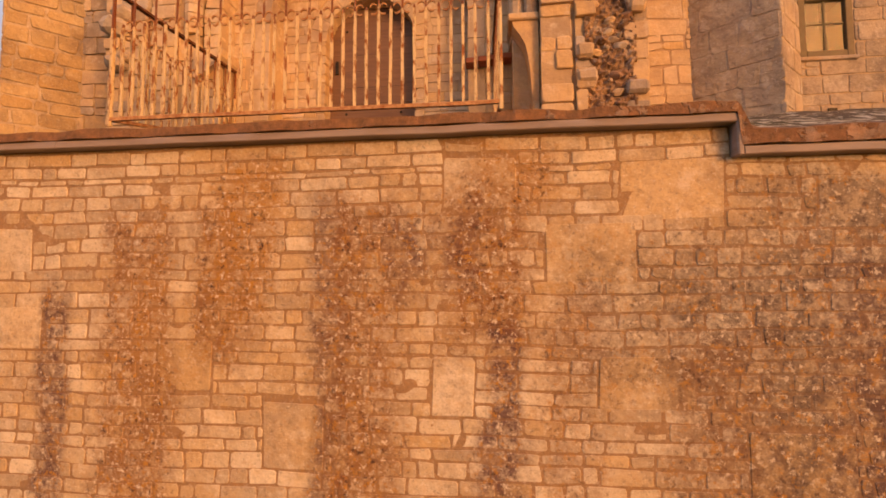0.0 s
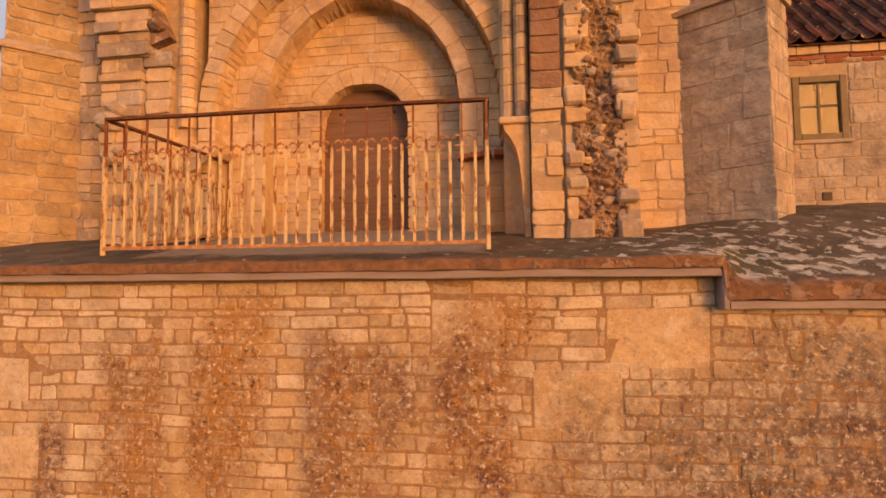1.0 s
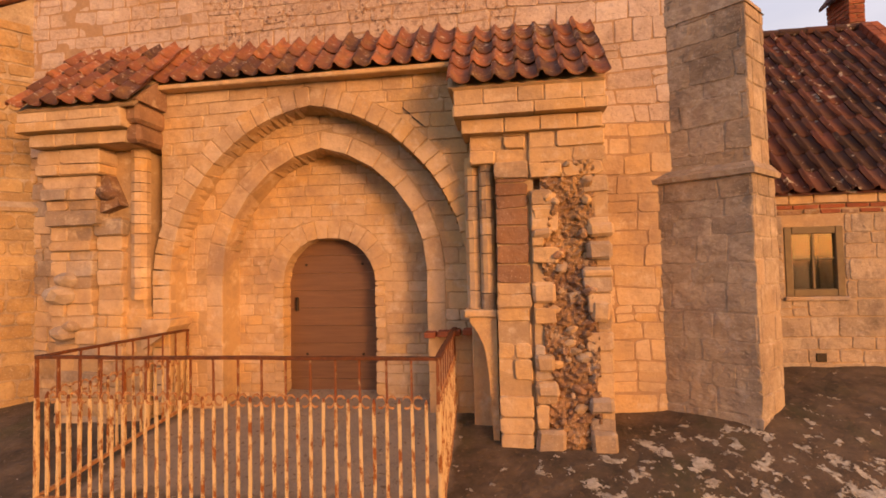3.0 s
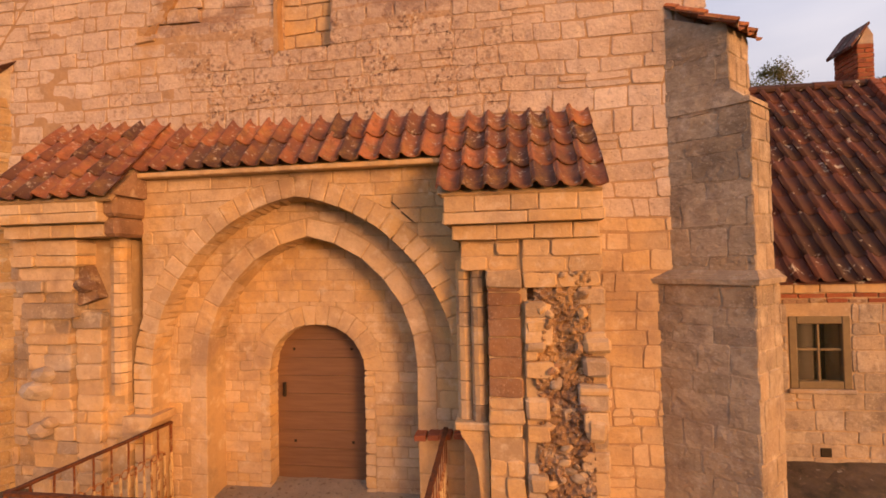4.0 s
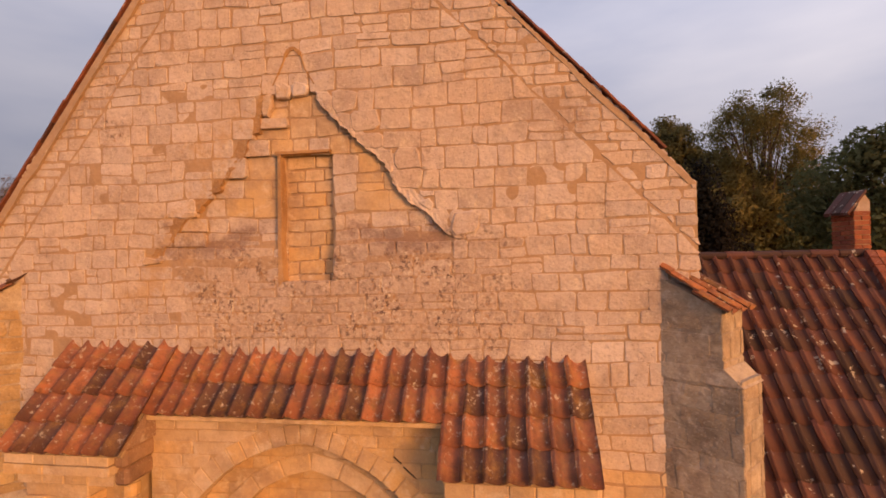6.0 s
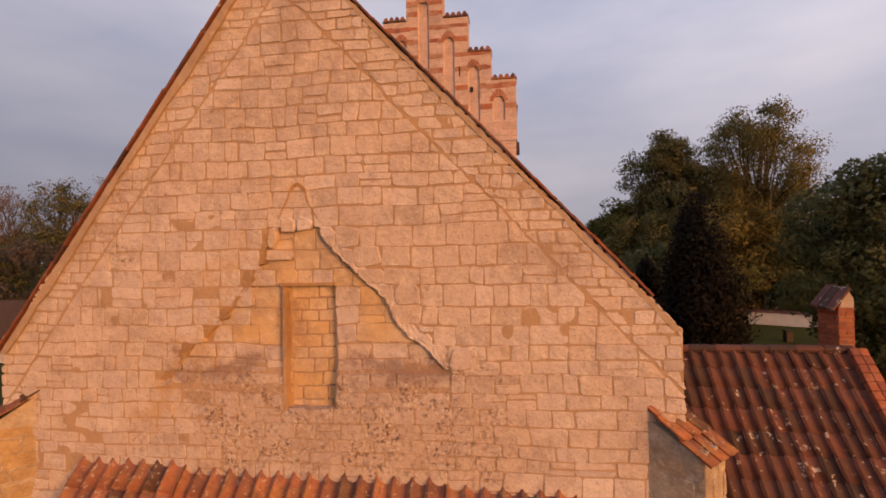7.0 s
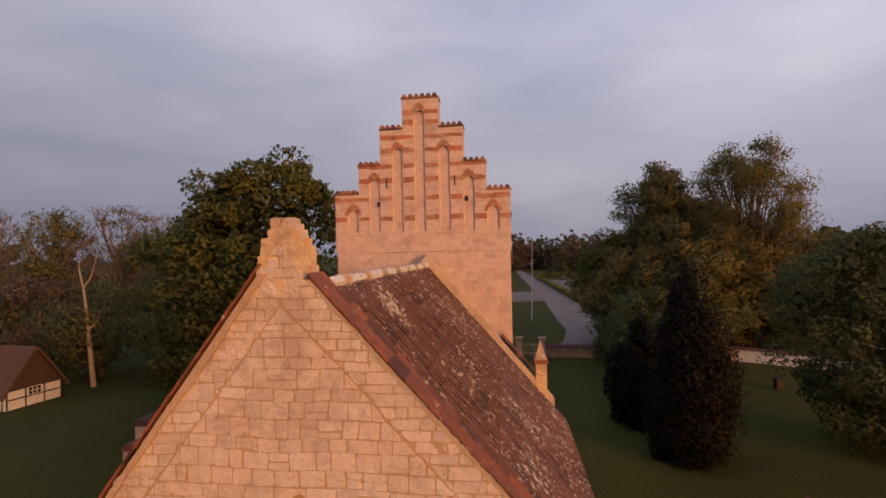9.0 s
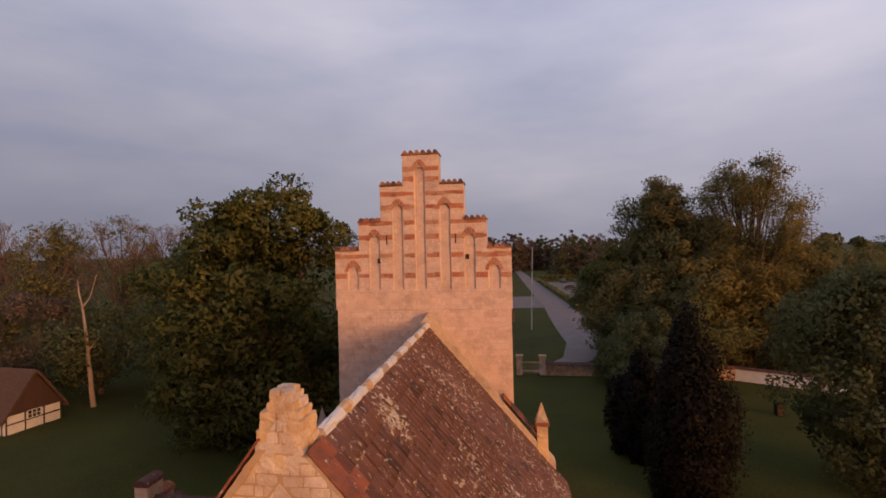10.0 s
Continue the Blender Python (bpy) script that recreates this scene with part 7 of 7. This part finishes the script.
for i, (x, y, h, r, mat, lab) in enumerate((
        (-66, 56, 16.5, 5.0, M_LEAF_BROWN, "brown budding tree in the wood's edge"), (-57, 54, 17.5, 5.0, M_LEAF_OLIVE, "olive budding tree in the wood's edge"),
        (-50, 56, 17.2, 4.4, M_LEAF_BROWN, "brown budding tree in the wood's edge"), (-44, 58, 17.0, 4.0, M_LEAF_BROWN, "brown budding tree in the wood's edge"),
        (-38, 60, 16.5, 4.4, M_LEAF_BROWN, "brown budding tree in the wood's edge"), (-76, 58, 17.5, 5.5, M_LEAF_BROWN, "brown budding tree in the wood's edge"), (-84, 68, 18.5, 7, M_LEAF_BROWN, "brown budding tree in the wood's edge"),
        (-72, 70, 18.0, 7, M_LEAF_BROWN, "brown budding tree in the wood's edge"), (-61, 70, 18.5, 7, M_LEAF_OLIVE, "olive budding tree in the wood's edge"), (-52, 70, 18.0, 7, M_LEAF_BROWN, "brown budding tree in the wood's edge"), (-43, 72, 17.5, 7, M_LEAF_BROWN, "brown budding tree in the wood's edge"))):
    if mat is M_LEAF_BROWN:
        bare_tree("woodland_tree", lab.replace("brown budding tree", "bare brown tree in bud"), x, y, h + rng.uniform(2.6, 4.6), 0.55, 1500, mat, ground_z(x, y), 0.20, 5, 0.25, group="woodland trees")
    else:
        tree("woodland_tree", lab, x, y, h + 3.6, r + 0.4, 6.0, 7000, 0.27, mat, ground_z(x, y), lobes=60, taper=0.4, gaps=0.95, twigs=26, group="woodland trees")
for i, (x, y, h, r, mat) in enumerate(((-62, 47, 10.5, 6.0, M_LEAF_DARK), (-50, 46, 11, 6.0, M_LEAF_BROWN), (-41, 44, 10, 5.0, M_LEAF_DARK), (-33, 43, 11, 4.5, M_LEAF_DARK), (-74, 48, 12, 6.0, M_LEAF_DARK), (-28, 48, 13, 5.0, M_LEAF_BROWN),
                                       (24.5, 53.5, 7.5, 3.6, M_LEAF_OLIVE), (29.5, 52, 7.5, 3.6, M_LEAF_DARK), (13, 43, 7.5, 3.2, M_LEAF_DARK), (13.6, 53.5, 6.5, 2.6, M_LEAF_DARK), (11.8, 47.5, 3.0, 1.6, M_LEAF_DARK), (11.5, 38, 4.0, 1.9, M_LEAF_DARK), (19, 50, 9.5, 4.5, M_LEAF_DARK), (33, 56, 12, 6, M_LEAF_OLIVE), (41, 60, 13, 7, M_LEAF_OLIVE), (24.5, 55, 12, 5, M_LEAF_OLIVE), (15, 55, 12, 5, M_LEAF_OLIVE), (13.6, 59, 11.5, 3.6, M_LEAF_OLIVE), (37, 52, 11, 6, M_LEAF_DARK), (48, 62, 14, 8, M_LEAF_OLIVE), (31, 60, 13, 6, M_LEAF_OLIVE), (-26, 40, 10, 5, M_LEAF_DARK), (-36, 50, 13, 6, M_LEAF_OLIVE), (-55, 50, 12, 7, M_LEAF_OLIVE), (-68, 50, 12, 7, M_LEAF_OLIVE))):
    tree("shrub", "dense dark shrubs at the wood's edge" if x < 0 else "dense dark bushes under the trees", x, y, h + 1, r + 1, 0.0, 13000, 0.27, mat, ground_z(x, y), lobes=60, taper=0.5, twigs=3, category="shrub", group="dense shrubs")
for i in range(30):
    x, y = -30 + i * 4.6 + rng.uniform(-1.5, 1.5), rng.uniform(262, 300)
    tree("distant_tree", "dark tree in the distance along the road", x, y, rng.uniform(20, 25.5), rng.uniform(8, 11), -10.0, 8000, 0.75, M_LEAF_BROWN if i % 3 else M_LEAF_DARK, lobes=130, lobe=0.75, gaps=0.9, taper=0.35, twigs=2, group="distant trees")
for i in range(12):
    tree("distant_tree", "dark tree beyond the graveyard hedges", 24 + i * 5 + rng.uniform(-1.5, 1.5), rng.uniform(196, 215), rng.uniform(15, 20.5), rng.uniform(6, 8.5), -8.0, 7000, 0.6, M_LEAF_BROWN if i % 2 else M_LEAF_DARK, lobes=110, lobe=0.75, gaps=0.9, taper=0.4, twigs=2, group="distant trees")


def hedge(points, width, height, leaves, label):
    """A clipped hedge along a line, of many small leaves."""
    h = thing("hedge", label, "hedge", group="hedges")
    rs = np.random.RandomState(rng.randrange(1 << 30))
    V, Fc = [], []
    for (xa, ya), (xb, yb) in zip(points, points[1:]):
        d = Vector((xb - xa, yb - ya, 0))
        side = Vector((-d.y, d.x, 0)).normalized()
        for k in range(leaves):
            p = Vector((xa, ya, 0)) + d * rs.rand() + side * (rs.rand() - 0.5) * width + Vector((0, 0, height * rs.rand() ** 0.6))
            a, b = Vector(rs.normal(size=3)) * 0.22, Vector(rs.normal(size=3)) * 0.16
            o = len(V)
            V += [p - a, p - b, p + a, p + b]
            Fc.append((o, o + 1, o + 2, o + 3))
    raw("foliage", V, Fc, M_LEAF_DARK, h)


hedge([(16.4, 98), (15.0, 140), (13.4, 188)], 1.3, 1.3, 1800, "low dark clipped hedge along the road")
hedge([(14.0, 192), (26, 194), (44, 196)], 1.6, 2.0, 1200, "dark hedge round the graveyard")
for i in range(10):
    tree("distant_tree", "dark tree on the horizon", 52 + i * 14 + rng.uniform(-4, 4), 110 + rng.uniform(-8, 20), rng.uniform(15.5, 17.5), rng.uniform(8, 10), 0.5, 2600, 0.9, M_LEAF_DARK, lobes=14, taper=0.4, twigs=2, group="distant trees")
for i in range(9):
    tree("distant_tree", "brown tree on the far wood's edge", -150 + i * 13 + rng.uniform(-4, 4), 105 + rng.uniform(-8, 20), rng.uniform(14, 17), rng.uniform(8, 10), 0.5, 2400, 0.9, M_LEAF_BROWN, lobes=14, taper=0.4, twigs=2, group="distant trees")


def build_birch():
    t = thing("dead_birch", "bare pale birch trunk at the wood's edge", "tree", Matrix.Translation((-38.2, 40.2, ground_z(-38.2, 40.2))))
    vs, fs = [], []
    pts = [Vector(p) for p in ((0, 0, -0.2), (-0.22, 0, 1.8), (-0.42, 0, 4.0), (-0.52, 0, 5.6), (-0.72, 0, 7.4), (-0.98, 0, 9.4))]
    for i, (p, q) in enumerate(zip(pts, pts[1:])):
        limb(vs, fs, p, q, 0.25 - 0.03 * i, 0.25 - 0.03 * (i + 1), 8, 2, 0.02)
    raw("trunk", vs, fs, M_BIRCH, t, smooth=True)
    for p, q, r0, r1 in (((-0.45, 0, 5.4), (0.15, 0.2, 6.1), 0.10, 0.08), ((0.15, 0.2, 6.1), (0.55, 0.2, 6.7), 0.08, 0.06), ((0.55, 0.2, 6.7), (0.50, 0.1, 7.3), 0.06, 0.03),
                         ((-0.98, 0, 9.4), (-1.45, 0.1, 10.9), 0.10, 0.07), ((-1.45, 0.1, 10.9), (-1.65, 0.2, 12.0), 0.07, 0.03), ((-0.98, 0, 9.4), (-0.35, 0.2, 10.4), 0.09, 0.06), ((-0.35, 0.2, 10.4), (0.35, 0.3, 12.6), 0.06, 0.025)):
        vs, fs = [], []
        limb(vs, fs, Vector(p), Vector(q), r0, r1, 6, 3, 0.05)
        raw("branch", vs, fs, M_BIRCH, t, smooth=True)


build_birch()


# ---- half-timbered house on the lawn ----
def build_house():
    h = thing("cottage", "white half-timbered cottage with a brown thatched roof", "house", Matrix.Translation((-38.8, 35.05, ground_z(-38.8, 35))) @ Matrix.Rotation(radians(82), 4, "Z"))
    # local: x along the gable wall, y away behind it
    half, wall, top, deep = 2.15, 1.62, 4.7, 9.0
    box("wall", -half, half, 0.0, deep, -0.4, wall, M_WHITE, h, 0.0)
    for x in (-half + 0.06, -0.72, 0.72, half - 0.06):
        box("post", x - 0.06, x + 0.06, -0.025, 0.05, -0.2, wall, M_TIMBER, h, 0.01)
    for z in (0.82, wall - 0.06):
        box("beam", -half, half, -0.03, 0.04, z - 0.06, z + 0.06, M_TIMBER, h, 0.01)
    for y in (0.4, 2.2, 4.0, 5.8, 7.6):
        for sx in (-1, 1):
            box("side_post", sx * half - 0.04, sx * half + 0.04, y - 0.06, y + 0.06, -0.2, wall, M_TIMBER, h, 0.01)
    w = box("window", -0.52, 0.42, -0.045, 0.0, 0.92, 1.5, M_IRON, h, 0.0, "small dark window with white bars")
    for x in (-0.55, -0.22, 0.11, 0.45):
        box("window_bar", x - 0.03, x + 0.03, -0.06, -0.03, 0.89, 1.53, M_WHITE, w, 0.0)
    for z in (0.89, 1.21, 1.53):
        box("window_bar", -0.55, 0.45, -0.062, -0.035, z - 0.025, z + 0.025, M_WHITE, w, 0.0)
    n = 17
    for i in range(n):
        x0, x1 = -half + 2 * half * i / n, -half + 2 * half * (i + 1) / n - 0.012
        z0, z1 = [wall + (top - wall) * (1 - abs(x) / half) for x in (x0, x1)]
        prism("gable_board", [(x0, wall), (x1, wall), (x1, max(wall + 0.02, z1)), (x0, max(wall + 0.02, z0))], -0.04 - 0.012 * (i % 2), 0.1, M_BOARD, h)
    box("hatch", -0.3, 0.3, -0.075, -0.03, 2.35, 2.95, M_BOARD, h, 0.01, "dark boarded loft hatch")
    for s in (-1, 1):
        e, vs, fs = half + 0.4, [], []
        nx, ny = 10, 26
        for k, lift in ((0, 0.0), (1, -0.3)):
            for i in range(nx + 1):
                for j in range(ny + 1):
                    a, b = i / nx, j / ny
                    x, z = e * (1 - a), wall - 0.35 + (top + 0.62 - wall) * a
                    puff = (0.05 * noise.noise((a * 5, b * 11, s * 3.0)) + 0.03 * noise.noise((a * 17, b * 33, s))) * (k == 0)
                    vs.append((s * x, -0.35 + (deep + 0.7) * b, z + lift + puff - 0.10 * (a == 1) + (0.05 * math.sin(math.pi * a) if k == 0 else 0)))
        w_ = ny + 1
        o = (nx + 1) * w_
        fs = [(i * w_ + j, (i + 1) * w_ + j, (i + 1) * w_ + j + 1, i * w_ + j + 1) for i in range(nx) for j in range(ny)]
        fs += [(o + i * w_, o + (i + 1) * w_, (i + 1) * w_, i * w_) for i in range(nx)] + [(i * w_ + ny, (i + 1) * w_ + ny, o + (i + 1) * w_ + ny, o + i * w_ + ny) for i in range(nx)]
        fs += [(j, j + 1, o + j + 1, o + j) for j in range(ny)]
        raw("roof", vs, fs, M_THATCH, h, "rounded brown thatch")


build_house()


# ---- north porch with stepped gable ----
def build_porch():
    p = thing("north_porch", "small porch with tile-capped gable steps beside the nave", "porch")
    yc, x0 = 15.3, -11.9
    box("body", x0 + 0.2, -5.85, yc - 2.1, yc + 2.1, 0, 3.0, M_STONE, p, 0.02)
    vs = [(x0 + 0.3, yc - 2.3, 2.9), (-5.7, yc - 2.3, 2.9), (-5.7, yc, 4.9), (x0 + 0.3, yc, 4.9), (-5.7, yc + 2.3, 2.9), (x0 + 0.3, yc + 2.3, 2.9)]
    raw("porch_roof", vs, [(0, 1, 2, 3), (3, 2, 4, 5)], M_OLDTILE, p)
    for half, z0, z1 in ((2.15, 0.0, 3.35), (1.55, 3.35, 4.1), (0.95, 4.1, 4.8), (0.4, 4.8, 5.45)):
        box("gable_step", x0 - 0.2, x0 + 0.3, yc - half, yc + half, z0, z1 - 0.14, M_STONE, p, 0.02)
        prism("step_cap", [(x0 + 0.05 + 0.30 * math.cos(q * math.pi / 6), z1 - 0.14 + 0.24 * math.sin(q * math.pi / 6)) for q in range(7)], yc - half - 0.03, yc + half + 0.03, M_COPING, p)


build_porch()


# ---- road, wall, gate, flagpole and parked cars beyond the churchyard ----
def strip(name, left, right, material, label, category, lift=0.02):
    vs = [(x, y, ground_z(x, y) + 0.07 + lift) for x, y in left] + [(x, y, ground_z(x, y) + 0.07 + lift) for x, y in right]
    n = len(left)
    tagged(raw(name, vs, [(i, n + i, n + i + 1, i + 1) for i in range(n - 1)], material), label, category, kind="structure")


strip("road", [(3.5, 50.8), (7.6, 58), (9.1, 66.7), (8.9, 77), (9.0, 92), (9.3, 105), (7.6, 190), (5.6, 330)], [(7.4, 50.8), (11.4, 58), (13.8, 66.7), (15.0, 77), (15.6, 92), (15.5, 102), (12.7, 191), (7.9, 330)], M_ROAD, "pale gravel road leading away from the gate", "road")
strip("forecourt", [(-6, 103), (-6, 128)], [(9.2, 105), (8.8, 130)], M_PATH, "grey paved forecourt beside the road", "forecourt", 0.03)
strip("path", [(-26, 12), (-22, 15), (-17, 18), (-12, 19.5)], [(-24, 8), (-19, 11.5), (-14.5, 14.5), (-11.2, 17)], M_PATH, "grey cobbled path across the lawn", "path", 0.03)
strip("car_park", [(17, 122), (15.5, 180)], [(36, 122), (44, 180)], M_PATH, "grey car park by the road", "car park", 0.05)


def build_far_wall():
    w = thing("wall_churchyard", "low limewashed churchyard wall with a tiled top", "churchyard wall", kind="structure")
    pts = [(4.9, 50.2), (13, 50.0), (22.9, 49.2), (31, 44.5), (40, 40)]
    for (xa, ya), (xb, yb) in zip(pts, pts[1:]):
        L, ang = math.hypot(xb - xa, yb - ya), math.atan2(yb - ya, xb - xa)
        m = Matrix.Translation((xa, ya, 0)) @ Matrix.Rotation(ang, 4, "Z")
        box("wall_length", 0, L, -0.25, 0.25, 0, 1.15, M_WHITE if xa > 20 else M_RUBBLE, w, 0.02, m=m)
        prism("wall_top", [(-0.35, 1.15), (0.35, 1.15), (0, 1.38)], 0, L, M_OLDTILE, w, at=m @ Matrix(((0, 1, 0, 0), (1, 0, 0, 0), (0, 0, 1, 0), (0, 0, 0, 1))))
    for x in (2.2, 4.6):
        g = thing("gate_post", "square grey stone gate post with a flat cap", "gate post", group="gate posts")
        box("post", x - 0.3, x + 0.3, 50.0, 50.6, 0, 1.9, M_GREYSTONE, g, 0.02)
        box("cap", x - 0.38, x + 0.38, 49.92, 50.68, 1.9, 2.05, M_GREYSTONE, g, 0.02)
    g = thing("gate", "low grey lattice gate between stone posts", "gate")
    for z in (0.4, 1.3):
        box("gate_rail", 2.5, 4.3, 50.28, 50.34, z - 0.05, z + 0.05, M_GREYSTONE, g, 0.01)
    for i in range(9):
        box("gate_bar", 2.55 + i * 0.21, 2.60 + i * 0.21, 50.29, 50.33, 0.1, 1.4, M_GREYSTONE, g, 0.01)
    f = thing("flagpole", "tall white flagpole without a flag on the lawn", "flagpole")
    bm = bmesh.new()
    bmesh.ops.create_cone(bm, cap_ends=True, segments=10, radius1=0.11, radius2=0.05, depth=13.2)
    part("pole", bm, M_WHITE, f, at=pose(5.2, 78, 6.6, 0, 1.6, 0))
    bm = bmesh.new()
    bmesh.ops.create_uvsphere(bm, u_segments=8, v_segments=6, radius=0.13)
    part("knob", bm, M_WHITE, f, at=pose(5.37, 78, 13.25))
    b = thing("litter_bin", "small black bin on the lawn near the wall", "bin")
    box("body", 21.35, 21.85, 39.1, 39.6, 0, 0.85, M_IRON, b, 0.04)
    box("lid", 21.3, 21.9, 39.05, 39.65, 0.85, 0.95, M_IRON, b, 0.02)


build_far_wall()


def build_car():
    c = thing("car", "dark parked car by the road", "car", Matrix.Translation((21, 150, 0.1)), "parked cars")
    prof = [(-2.1, 0.3), (2.1, 0.3), (2.15, 0.75), (1.2, 0.9), (0.6, 1.42), (-1.2, 1.45), (-1.9, 0.95), (-2.15, 0.8)]
    prism("body", prof, -0.85, 0.85, M_CAR, c)
    for x in (-1.35, 1.35):
        for y in (-0.82, 0.82):
            bm = bmesh.new()
            bmesh.ops.create_cone(bm, cap_ends=True, segments=14, radius1=0.32, radius2=0.32, depth=0.2)
            wheel = part("wheel", bm, M_IRON, c, at=pose(x, y, 0.32, 90, 0, 0))
            bm = bmesh.new()
            bmesh.ops.create_cone(bm, cap_ends=True, segments=12, radius1=0.19, radius2=0.19, depth=0.215)
            part("rim", bm, M_GUTTER, wheel, "grey metal rim")
    for i, (x, y, a) in enumerate(((25, 152, 80), (29, 155, 85), (22, 178, 90), (27, 180, 88), (32, 176, 84))):
        copy_thing(c, pose(x, y, 0.1, 0, 0, a))


build_car()


def settle():
    """Sets every top-level Empty down at the foot of its parts."""
    bpy.context.view_layer.update()
    for ob in [o for o in scene.objects if o.parent is None and o.type == "EMPTY" and o.matrix_basis == Matrix()]:
        pts = [c.matrix_world @ Vector(q) for c in ob.children_recursive if c.type == "MESH" for q in c.bound_box]
        if not pts:
            continue
        lo, hi = [min(p[i] for p in pts) for i in range(3)], [max(p[i] for p in pts) for i in range(3)]
        base = Matrix.Translation(((lo[0] + hi[0]) / 2, (lo[1] + hi[1]) / 2, lo[2]))
        ob.matrix_basis = base
        for c in ob.children:
            c.matrix_parent_inverse = base.inverted()


settle()
